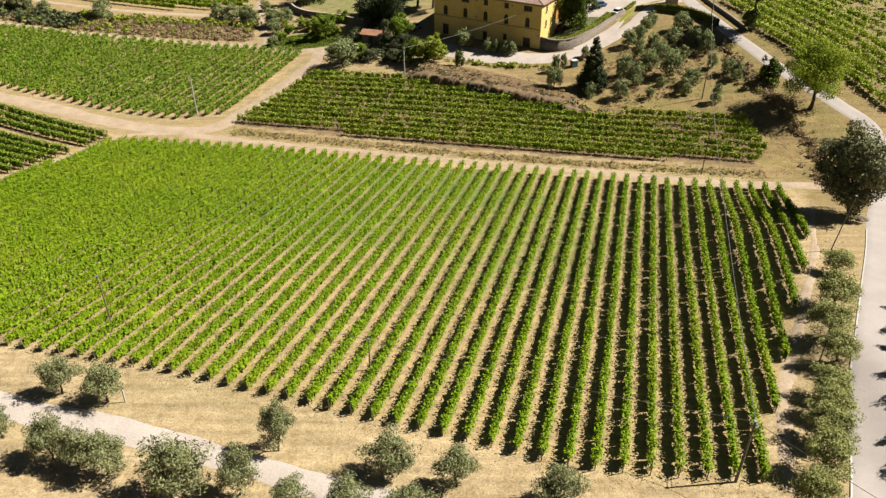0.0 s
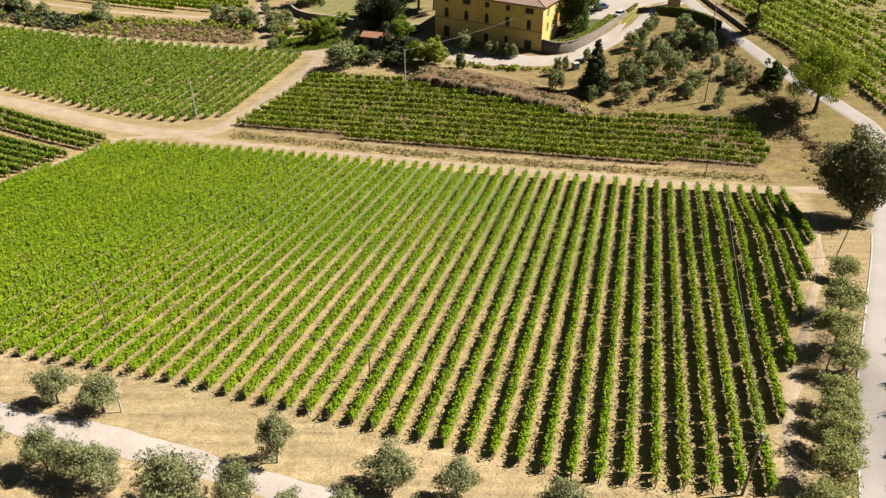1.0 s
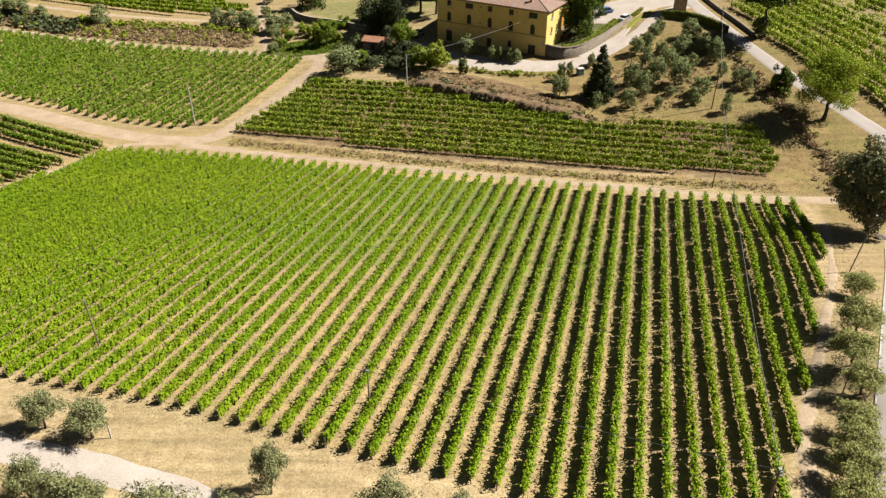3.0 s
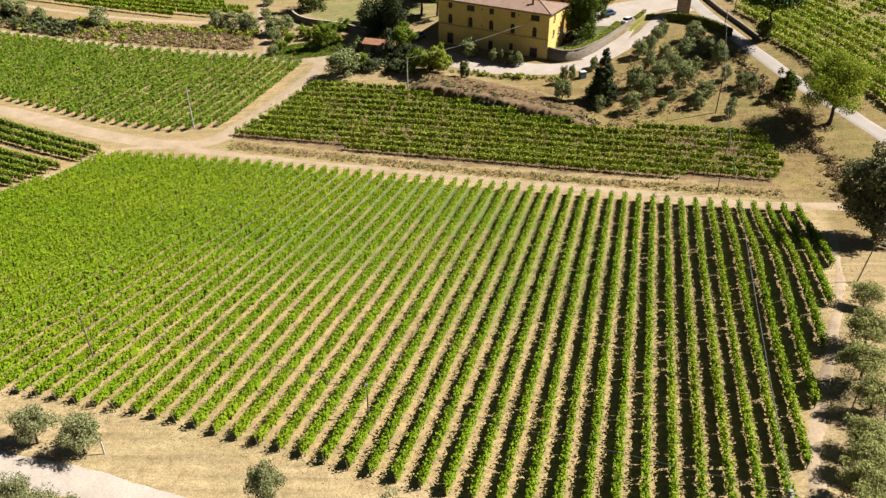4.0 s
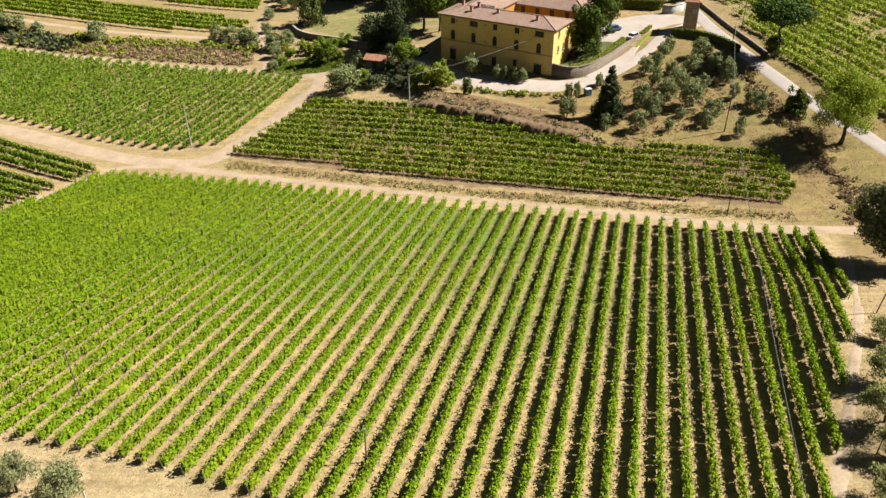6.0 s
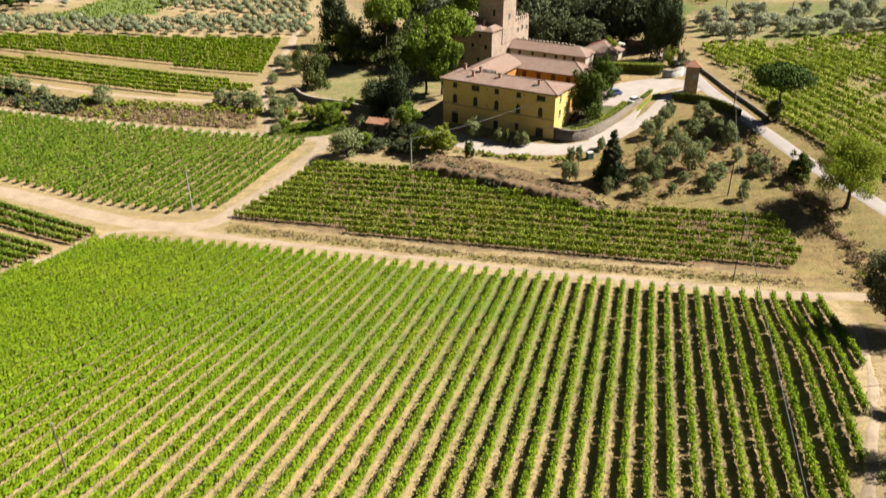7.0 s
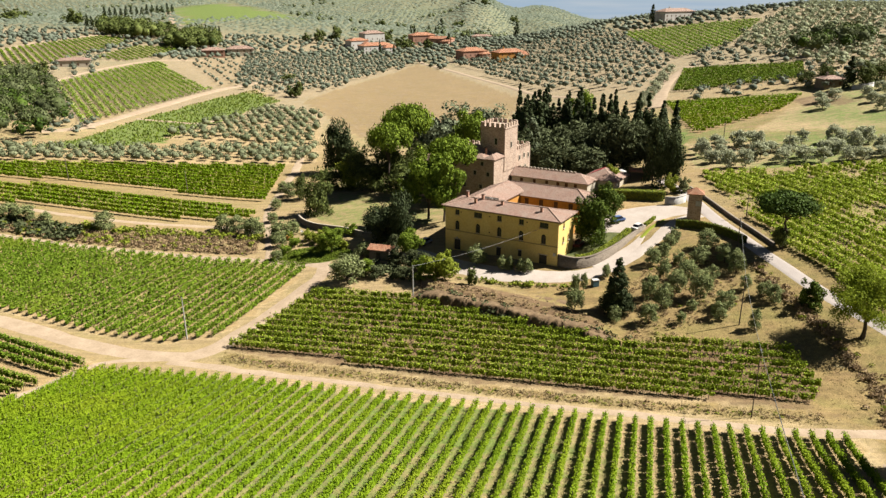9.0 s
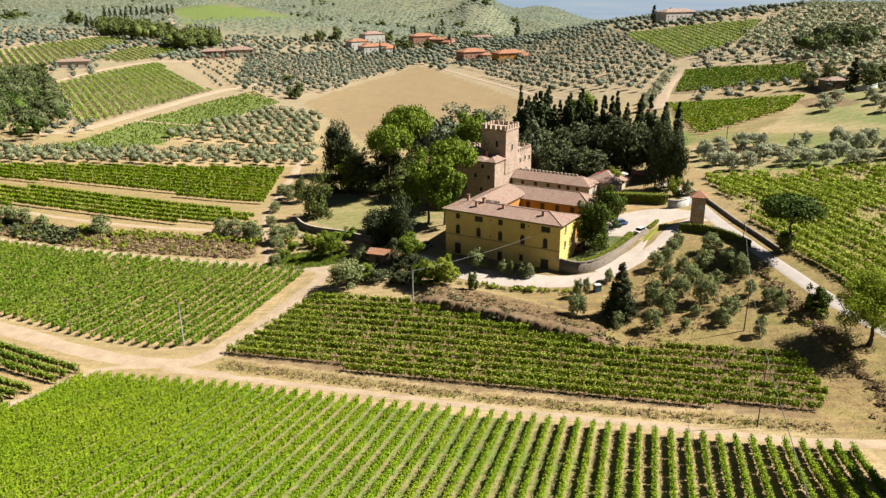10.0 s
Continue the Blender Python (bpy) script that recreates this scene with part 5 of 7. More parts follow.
def walls_with_holes(w, z0, z1, thick, holes, axis_y=0.0):
    """A straight wall along x, from 0 to w, with rectangular openings (x0, x1, z0, z1) cut through it."""
    bm = bmesh.new()
    xs = sorted({0.0, w, *[v for h in holes for v in h[:2]]})
    zs = sorted({z0, z1, *[v for h in holes for v in h[2:4]]})
    for a, b in zip(xs, xs[1:]):
        run = None
        for c, d in zip(zs, zs[1:]):
            hole = any(h[0] <= (a + b) / 2 <= h[1] and h[2] <= (c + d) / 2 <= h[3] for h in holes)
            if hole:
                if run:
                    box(bm, a, b, axis_y, axis_y + thick, run[0], run[1])
                run = None
            else:
                run = (run[0], d) if run else (c, d)
        if run:
            box(bm, a, b, axis_y, axis_y + thick, run[0], run[1])
    bmesh.ops.remove_doubles(bm, verts=bm.verts, dist=0.001)
    return bm


def window(parent, x, z, w, h, y=0.0, arched=False, shut=False, trim=True, name="window", turn=None):
    """A window in a wall along x that faces -y: frame, panes and sill, set back in its opening."""
    o = new(name)
    o.parent = parent
    o.matrix_basis = Matrix.Translation((x, y, z)) @ (turn or Matrix.Identity(4))
    part("pane", boxed(-w / 2, w / 2, 0.20, 0.24, -h / 2, h / 2), M_SHUTTER if shut else M_GLASS, o)
    bm = bmesh.new()
    for a, b, c, d in ((-w / 2, -w / 2 + 0.07, -h / 2, h / 2), (w / 2 - 0.07, w / 2, -h / 2, h / 2), (-w / 2 + 0.07, w / 2 - 0.07, -h / 2, -h / 2 + 0.07), (-w / 2 + 0.07, w / 2 - 0.07, h / 2 - 0.07, h / 2), (-0.03, 0.03, -h / 2 + 0.07, h / 2 - 0.07)):
        box(bm, a, b, 0.14, 0.20, c, d)
    part("frame", bm, M_SHUTTER, o)
    if trim:
        part("sill", boxed(-w / 2 - 0.1, w / 2 + 0.1, -0.10, 0.14, -h / 2 - 0.12, -h / 2 - 0.002, bevel=0.01), M_TRIM, o)
    if arched:
        bm = bmesh.new()
        n = 8
        ring = []
        for i in range(n + 1):
            t = math.pi * i / n
            ring.append((math.cos(t) * w / 2, math.sin(t) * w * 0.55))
        for (xa, za), (xb, zb) in zip(ring, ring[1:]):
            top = h / 2 + w * 0.60
            vs = [bm.verts.new((px, py, pz)) for px, pz in ((xa, h / 2 + za), (xb, h / 2 + zb), (xb, top), (xa, top)) for py in (0.0, 0.24)]
            q = vs
            for f in ((q[0], q[2], q[4], q[6]), (q[1], q[7], q[5], q[3]), (q[0], q[1], q[3], q[2])):
                bm.faces.new(f)
        part("arch", bm, M_YELLOW, o)
        part("pane", boxed(-w / 2, w / 2, 0.26, 0.29, h / 2, h / 2 + w * 0.56), M_GLASS, o)
    return o


def chimney(parent, x, y, z, h=1.3, w=0.55):
    c = part("chimney", boxed(x - w / 2, x + w / 2, y - w / 2, y + w / 2, z - 0.6, z + h), M_PINK, parent, "small brick chimney")
    part("chimney_cap", boxed(x - w / 2 - 0.1, x + w / 2 + 0.1, y - w / 2 - 0.1, y + w / 2 + 0.1, z + h + 0.002, z + h + 0.14), M_TILE, c)


def build_villa():
    v = new("villa")
    v.matrix_basis = VILLA
    tagged(v, "yellow-plastered three-storey villa with arched windows and tiled roof", "house")
    W, D, H = 28.4, 9.0, 10.4
    xs = [3.2, 8.6, 14.05, 19.5, 24.95]
    ups = [(xs[0], 9.15, 1.1, 1.25), (xs[1], 9.15, 2.05, 1.25), (xs[2], 9.15, 1.15, 1.3), (xs[3], 9.15, 1.15, 1.25), (xs[4], 9.15, 2.1, 1.25)]
    arch = [(x, 5.7, 1.12, 1.6) for x in xs]
    doors = [(3.2, 1.3, 1.7, 2.6), (14.0, 1.25, 1.25, 2.1), (19.3, 1.75, 0.95, 1.5), (24.95, 1.2, 1.9, 2.3)]
    holes = [(x - w / 2, x + w / 2, z - h / 2, z + h / 2) for x, z, w, h in ups + doors] + [(x - w / 2, x + w / 2, z - h / 2, z + h / 2 + w * 0.6) for x, z, w, h in arch]
    part("front_wall", walls_with_holes(W, -1.6, H, 0.45, holes), M_YELLOW, v)
    part("back_wall", boxed(0, W, D - 0.4, D, -1.2, H), M_YELLOW, v)
    part("end_wall", boxed(0, 0.4, 0.452, D - 0.402, -1.2, H), M_YELLOW, v)
    part("end_wall", boxed(W - 0.4, W, 0.452, D - 0.402, -1.2, H), M_YELLOW, v)
    part("upper_floor", boxed(0.5, W - 0.5, 0.6, D - 0.6, 7.4, 7.6), M_WOOD, v)
    part("inner_floor", boxed(0.5, W - 0.5, 0.6, D - 0.6, 3.6, 3.8), M_WOOD, v)
    part("string_course", boxed(-0.05, W + 0.05, -0.08, 0.0, 4.55, 4.75), M_COURSE, v)
    part("cornice", boxed(-0.2, W + 0.2, -0.25, -0.002, H - 0.32, H - 0.10), M_COURSE, v)
    for x, z in ((11.6, 9.3), (11.6, 5.5), (20.9, 9.3), (4.2, 9.3)):
        part("vent", boxed(x - 0.14, x + 0.14, -0.03, -0.002, z - 0.16, z + 0.16), M_DOOR, v)
    part("meter_box", boxed(27.4, 28.0, -0.22, -0.002, 2.5, 3.2, bevel=0.02), M_WHITE, v, "small white meter box")
    part("door_lamp", boxed(3.05, 3.35, -0.32, -0.002, 2.95, 3.15, bevel=0.02), M_METAL, v)
    for x, z, w, h in ups:
        window(v, x, z, w, h)
    for x, z, w, h in arch:
        window(v, x, z, w, h, arched=True)
    for x, z, w, h in doors:
        d = part("door", boxed(x - w / 2, x + w / 2, 0.22, 0.30, z - h / 2, z + h / 2), M_DOOR, v, "dark wooden door")
        part("lintel", boxed(x - w / 2 - 0.15, x + w / 2 + 0.15, -0.05, -0.002, z + h / 2, z + h / 2 + 0.2), M_TRIM, d)
    part("roof", hip_roof(0, W, 0, D, H + 0.19, 1.3, 0.65), M_TILE, v, "faded pink-brown clay tile roof")
    r = (D + 1.3) / 2
    a, b = (-0.65 + r, D / 2, H + 1.5), (W + 0.65 - r, D / 2, H + 1.5)
    ridge_caps(v, [(a, b), ((-0.65, -0.65, H + 0.2), a), ((W + 0.65, -0.65, H + 0.2), b), ((W + 0.65, D + 0.65, H + 0.2), b)])
    for x, y in ((6.8, 2.3), (7.6, 4.4), (13.2, 3.2), (23.2, 2.6), (3.0, 5.4)):
        chimney(v, x, y, H + 0.7 + (0.5 if y > 4 else 0))
    # roof terrace opening as a solid box, the shade inside put into its dark colour
    part("roof_terrace", boxed(6.6, 10.2, 5.6, 7.4, H + 0.4, H + 1.36, bevel=0.05), M_DOOR, v, "dark box for the shaded opening of a roof terrace")
    part("terrace_wall", boxed(8.8, 9.4, 5.4, 5.58, H + 0.8, H + 1.7), M_WHITE, v)
    # left link and back wing round the court
    part("link_wall", boxed(0.002, 9.0, D + 0.002, 22.0, -1.2, 9.4), M_ORANGE, v)
    part("link_roof", hip_roof(0, 9.0, D - 3.0, 24.0, 9.9, 1.9, 0.5, (False, False)), M_TILE, v)
    WW = 27.0
    wholes = [(x - 0.55, x + 0.55, 6.4, 8.6) for x in (10.8, 14.7, 18.6, 22.5, 25.6)]
    part("wing_wall", walls_with_holes(WW, -1.2, 9.0, 0.4, wholes, 22.0), M_ORANGE, v)
    part("wing_wall", boxed(WW - 0.4, WW, 22.402, 30.6, -1.2, 9.0), M_ORANGE, v)
    part("wing_wall", boxed(0, WW, 30.602, 31.0, -1.2, 9.0), M_ORANGE, v)
    part("wing_wall", boxed(0, 0.4, 22.402, 30.6, -1.2, 9.0), M_ORANGE, v)
    part("inner_floor", boxed(0.5, WW - 0.5, 22.6, 30.4, 5.2, 5.4), M_WOOD, v)
    for x in (10.8, 14.7, 18.6, 22.5, 25.6):
        window(v, x, 7.5, 1.1, 2.2, 22.0, shut=True)
    for x in (11.5, 17.0, 22.5):
        window(v, x, 3.2, 1.1, 1.8, 21.78, shut=True)
    part("wing_roof", hip_roof(0, WW, 22.0, 31.0, 9.19, 2.1, 0.6), M_TILE, v)
    rr = 5.1
    wa, wb = (-0.6 + rr, 26.5, 11.3), (WW + 0.6 - rr, 26.5, 11.3)
    ridge_caps(v, [(wa, wb), ((WW + 0.6, 21.4, 9.25), wb), ((WW + 0.6, 31.6, 9.25), wb)])
    part("court_wall", boxed(W - 3.4, W - 3.0, D + 0.002, 21.99, -1.0, 4.5), M_ORANGE, v)
    side = Matrix.Rotation(math.pi / 2, 4, "Z")
    for y, z in ((3.0, 9.0), (6.0, 5.6), (3.0, 5.6)):
        window(v, W + 0.20, z, 0.9, 1.3, y, turn=side)
    return v


build_villa()


def merlons(parent, x0, x1, y0, y1, z, w=0.9, gap=0.75, h=1.0, t=0.4):
    """Battlements round a rectangle: each merlon a block of its own."""
    bm = boxed(-w / 2, w / 2, -t / 2, t / 2, 0, h)
    me = bpy.data.meshes.new("merlon")
    bm.to_mesh(me)
    bm.free()
    me.materials.append(M_CASTLE)
    for (ax, ay), (bx, by) in (((x0, y0), (x1, y0)), ((x1, y0), (x1, y1)), ((x1, y1), (x0, y1)), ((x0, y1), (x0, y0))):
        L = math.hypot(bx - ax, by - ay)
        n = max(2, int(round(L / (w + gap))))
        for i in range(n):
            f = (i + 0.5) / n
            o = part("merlon", me, None, parent)
            o.matrix_basis = Matrix.Translation((ax + (bx - ax) * f, ay + (by - ay) * f, z)) @ Matrix.Rotation(math.atan2(by - ay, bx - ax), 4, "Z")


def stone_window(parent, x, y, z, w=0.9, h=1.3, turn=None):
    o = new("window")
    o.parent = parent
    o.matrix_basis = Matrix.Translation((x, y, z)) @ (turn or Matrix.Identity(4))
    bm = bmesh.new()
    for a, b, c, d in ((-w / 2 - 0.22, -w / 2, -h / 2 - 0.2, h / 2 + 0.22), (w / 2, w / 2 + 0.22, -h / 2 - 0.2, h / 2 + 0.22), (-w / 2, w / 2, h / 2, h / 2 + 0.22), (-w / 2, w / 2, -h / 2 - 0.2, -h / 2)):
        box(bm, a, b, -0.12, -0.003, c, d)
    part("surround", bm, M_TRIM, o)
    part("pane", boxed(-w / 2, w / 2, -0.05, -0.003, -h / 2, h / 2), M_GLASS, o)
    return o


def build_castle():
    c = new("castle")
    c.matrix_basis = VILLA
    tagged(c, "medieval stone castle with a crenellated tower and tiled keep", "castle")
    east = Matrix.Rotation(math.pi / 2, 4, "Z")
    part("keep", boxed(-19.0, -4.5, 34.0, 47.0, -1.0, 14.2), M_CASTLE, c)
    part("keep_roof", hip_roof(-19.0, -7.5, 34.0, 46.0, 14.4, 2.6, 0.5), M_TILE, c)
    part("side_roof", hip_roof(-7.4, -4.5, 34.0, 39.9, 13.9 + 0.52, 1.1, 0.35), M_TILE, c)
    t = part("tower", boxed(-11.8, -4.3, 40.0, 48.0, 10.0, 21.8), M_CASTLE, c, "square stone tower with battlements")
    part("parapet", boxed(-12.0, -4.1, 39.8, 48.2, 21.802, 22.2), M_CASTLE, t)
    merlons(t, -11.8, -4.3, 40.0, 48.0, 22.2, 0.95, 0.65, 1.1)
    part("curtain_wing", boxed(-14.0, -4.4, 48.01, 57.4, -1.0, 14.6), M_CASTLE, c)
    merlons(c, -14.0, -4.6, 48.6, 57.2, 14.6, 0.85, 0.7, 1.0)
    w2 = part("west_wing", boxed(-27.0, -19.01, 44.0, 54.0, -1.0, 14.0), M_CASTLE, c)
    merlons(w2, -26.8, -19.2, 44.2, 53.8, 14.0, 0.85, 0.7, 1.0)
    part("west_roof", hip_roof(-31.0, -27.1, 38.0, 50.0, 11.0, 1.6, 0.4), M_TILE, c)
    part("west_block", boxed(-31.0, -27.1, 38.0, 50.0, -1.0, 10.9), M_CASTLE, c)
    for x, z in ((-8.1, 13.0), (-10.3, 10.3), (-6.3, 10.2), (-13.2, 12.6), (-16.5, 9.8), (-13.5, 6.6), (-8.5, 6.6)):
        stone_window(c, x, 34.0, z, 0.85, 1.1)
    stone_window(c, -7.0, 40.0, 18.2, 0.75, 1.7)
    for y, z in ((50.0, 12.2), (53.0, 12.4), (56.0, 12.0), (50.0, 8.6), (54.0, 8.8)):
        stone_window(c, -4.4, y, z, 0.75, 1.2, east)
    stone_window(c, -4.3, 44.0, 17.0, 0.7, 1.5, east)
    chimney(c, -8.6, 37.2, 15.6, 1.2)
    # low crenellated range behind the villa
    a = new("annex")
    a.matrix_basis = VILLA
    tagged(a, "long low cream outbuilding with tiled roof behind the villa", "outbuilding")
    xs = (-0.8, 3.1, 6.8, 10.1, 12.6, 15.2)
    part("front_wall", walls_with_holes(22.5, -1.0, 8.2, 0.4, [(x + 3.9 - 0.45, x + 3.9 + 0.45, 6.9, 7.95) for x in xs], 0), M_CREAM, a).location = (-3.9, 44.0, 0)
    part("rear_wall", boxed(-3.9, 18.6, 50.6, 51.0, -1.0, 8.2), M_CREAM, a)
    part("end_wall", boxed(18.2, 18.6, 44.402, 50.598, -1.0, 8.2), M_CREAM, a)
    part("inner_floor", boxed(-3.8, 18.1, 44.5, 50.5, 5.6, 5.8), M_WOOD, a)
    for x in xs:
        window(a, x, 7.42, 0.9, 1.05, 44.0, shut=True)
    part("roof", hip_roof(-3.9, 18.6, 44.0, 51.0, 8.39, 1.9, 0.4, (False, True)), M_TILE, a)
    for i in range(16):
        part("ridge_tile", boxed(-3.2 + i * 1.1, -2.6 + i * 1.1, 47.3, 47.7, 10.2, 10.55), M_TRIM, a)
    part("barn_wall", boxed(14.5, 24.0, 51.2, 62.0, -1.0, 8.0), M_CREAM, a)
    part("barn_roof", hip_roof(14.5, 24.0, 51.2, 62.0, 8.19, 2.4, 0.5), M_TILE, a)
    bm = bmesh.new()
    up = 2.4 / 5.25
    lo = [bm.verts.new((x, y, 8.19 + (x - 14.0) * up + 0.03)) for x, y in ((15.3, 53.6), (18.4, 55.6), (18.4, 59.0), (15.3, 59.0))]
    hi = [bm.verts.new(v.co + Vector((0, 0, 0.08))) for v in lo]
    bm.faces.new(hi)
    for k in range(4):
        bm.faces.new((lo[k], lo[(k + 1) % 4], hi[(k + 1) % 4], hi[k]))
    part("red_sheet", bm, plain("red_roof_sheet", (0.22, 0.030, 0.035), (0.30, 0.055, 0.055), 0.6, 6.0, 0.7), a, "crimson sheet laid on the barn's tiles")


build_castle()


def build_gate_tower():
    g = thing("gate_tower", (57.0, 200.4, hz(57.0, 200.4) - 0.2), "narrow brick gate tower with a small tiled roof", "tower", turn=-0.25)
    part("shaft", boxed(-1.5, 1.5, -1.4, 1.4, -0.5, 6.6, bevel=0.04), M_CASTLE, g)
    part("roof", hip_roof(-1.5, 1.5, -1.4, 1.4, 6.8, 1.3, 0.5), M_TILE_RED, g)
    s = part("sign", boxed(0.1, 1.3, -1.52, -1.402, 3.9, 5.1, bevel=0.02), M_METAL, g, "grey sign with pale bars")
    part("sign_bar", boxed(0.25, 1.15, -1.56, -1.522, 4.62, 4.80), M_WHITE, s)
    part("sign_bar", boxed(0.25, 1.15, -1.56, -1.522, 4.20, 4.38), M_WHITE, s)


build_gate_tower()

# ---- poles and wires ----
def wood_pole(x, y, h, label, lean=(0.0, 0.0), r=0.11, mat=None, group="", arms=0):
    p = thing("utility_pole", (x, y, hz(x, y)), label, "pole", group)
    mat = mat or M_WOOD
    top = (lean[0] * h, lean[1] * h, h)
    part("shaft", tube(bmesh.new(), [(0, 0, -0.4), (top[0] / 2, top[1] / 2, h / 2), top], [r * 1.2, r, r * 0.75], 8), mat, p)
    part("cap", boxed(top[0] - 0.12, top[0] + 0.12, top[1] - 0.12, top[1] + 0.12, h + 0.002, h + 0.10), M_METAL, p)
    for k in range(arms):
        z = h - 0.3 - 0.35 * k
        part("insulator_arm", boxed(top[0] - 0.35, top[0] + 0.35, top[1] - 0.04, top[1] + 0.04, z, z + 0.08), M_METAL, p)
    return Vector((x + top[0], y + top[1], hz(x, y) + h))


def wire(a, b, sag, label="thin sagging overhead cable between poles"):
    a, b = Vector(a), Vector(b)
    pts = [tuple(a.lerp(b, t) - Vector((0, 0, 4 * sag * t * (1 - t)))) for t in np.linspace(0, 1, 17)]
    org = Vector(pts[0])
    bm = tube(bmesh.new(), [tuple(Vector(p) - org) for p in pts], [0.03] * 17, 4)
    ob = part("overhead_cable", bm, M_WIRE)
    ob.location = org
    tagged(ob, label, "cable", "overhead cables")


wood_pole(-52.7, 159.4, 8.8, "pale concrete utility pole at the vineyard corner", (-0.02, 0.0), 0.14, M_CONCRETE, arms=1)
P_VILLA = wood_pole(-8.8, 173.8, 6.6, "pale concrete utility pole below the villa", (0.0, 0.0), 0.13, M_CONCRETE, arms=1)
P_FRONT = wood_pole(23.6, 44.3, 6.5, "grey timber utility pole among the vines", (0.05, 0.02), 0.11, arms=2)
P_MID = wood_pole(-7.3, 61.2, 3.9, "thin timber pole among the vines", (0.0, 0.0), 0.07)
P_LEFT = wood_pole(-37.5, 71.6, 6.0, "thin timber pole among the vines", (-0.03, 0.0), 0.08)
P_TRACK = wood_pole(45.1, 124.3, 11.2, "tall thin timber pole beside the headland track", (0.01, 0.0), 0.075, M_BARK, arms=1)
P_KNOLL = wood_pole(52.7, 153.2, 9.4, "brown timber pole on the dry knoll", (0.02, 0.0), 0.10, M_BARK, arms=1)
P_LANE = wood_pole(60.1, 178.5, 8.6, "dark timber pole beside the lane", (0.0, 0.0), 0.09, M_BARK, arms=1)
wood_pole(50.4, 87.4, 8.0, "rust-brown leaning pole on the verge", (0.16, 0.02), 0.07)
wood_pole(38.0, 61.9, 3.2, "short timber post on the verge", (0.03, 0.0), 0.06)
wood_pole(68.9, 198.8, 5.6, "timber pole above the lane wall", (0.0, 0.0), 0.10)
wood_pole(-125.2, 266.5, 7.6, "grey timber pole among terraced vines", (-0.03, 0.0), 0.12)
wood_pole(-83.5, 257.1, 7.2, "grey timber pole among terraced vines", (-0.04, 0.0), 0.12)
wood_pole(-48.4, 254.1, 6.6, "pale pole beside the climbing track", (0.0, 0.0), 0.12, M_CONCRETE)
wire(P_FRONT, P_TRACK, 0.8)
wire(P_TRACK, P_KNOLL, 0.4)
wire(P_KNOLL, P_LANE, 0.4)
wire(P_FRONT, P_MID, 0.5)
wire(P_MID, P_LEFT, 0.5)
wire(P_FRONT, (52.0, 10.0, 24.0), 0.8)
_fac = VILLA @ Vector((24.6, -0.05, 8.6))
wire(P_VILLA, _fac, 0.7, "overhead cable from the pole to the villa wall")
wire(P_FRONT + Vector((0.1, 0, -0.3)), P_TRACK + Vector((0.1, 0, -0.3)), 0.9)


# ---- walls and hedges ----
def wall_along(name, points, h, t, mat, label, category="wall", cap=None, sink=0.6, step=1.0):
    """A wall that follows the ground along a line, with a flat coping."""
    c = glide(points, step)
    d = np.gradient(c, axis=0)
    d /= np.linalg.norm(d, axis=1, keepdims=True)
    n = np.stack([d[:, 1], -d[:, 0]], 1)
    hh = np.interp(np.linspace(0, 1, len(c)), np.linspace(0, 1, len(h)), h) if isinstance(h, (list, tuple)) else np.full(len(c), h)
    z = height(c[:, 0], c[:, 1])
    a, b = c + n * t / 2, c - n * t / 2
    ring = np.stack([np.column_stack([a, z - sink]), np.column_stack([a, z + hh]), np.column_stack([b, z + hh]), np.column_stack([b, z - sink])], 1)
    m = len(c)
    i = np.arange(m - 1)[:, None] * 4
    q = np.array([[0, 4, 5, 1], [1, 5, 6, 2], [2, 6, 7, 3]])
    faces = (i[:, :, None] + q[None]).reshape(-1, 4)
    faces = np.vstack([faces, [[0, 1, 2, 3]], [[m * 4 - 1, m * 4 - 2, m * 4 - 3, m * 4 - 4]]])
    ob = new(name)
    tagged(ob, label, category)
    part("body", mesh_of("body", ring.reshape(-1, 3), faces, mat), None, ob)
    if cap:
        a, b = c + n * (t / 2 + 0.06), c - n * (t / 2 + 0.06)
        ring = np.stack([np.column_stack([a, z + hh + 0.003]), np.column_stack([a, z + hh + 0.10]), np.column_stack([b, z + hh + 0.10]), np.column_stack([b, z + hh + 0.003])], 1)
        part("coping", mesh_of("coping", ring.reshape(-1, 3), faces, cap), None, ob)
    return ob


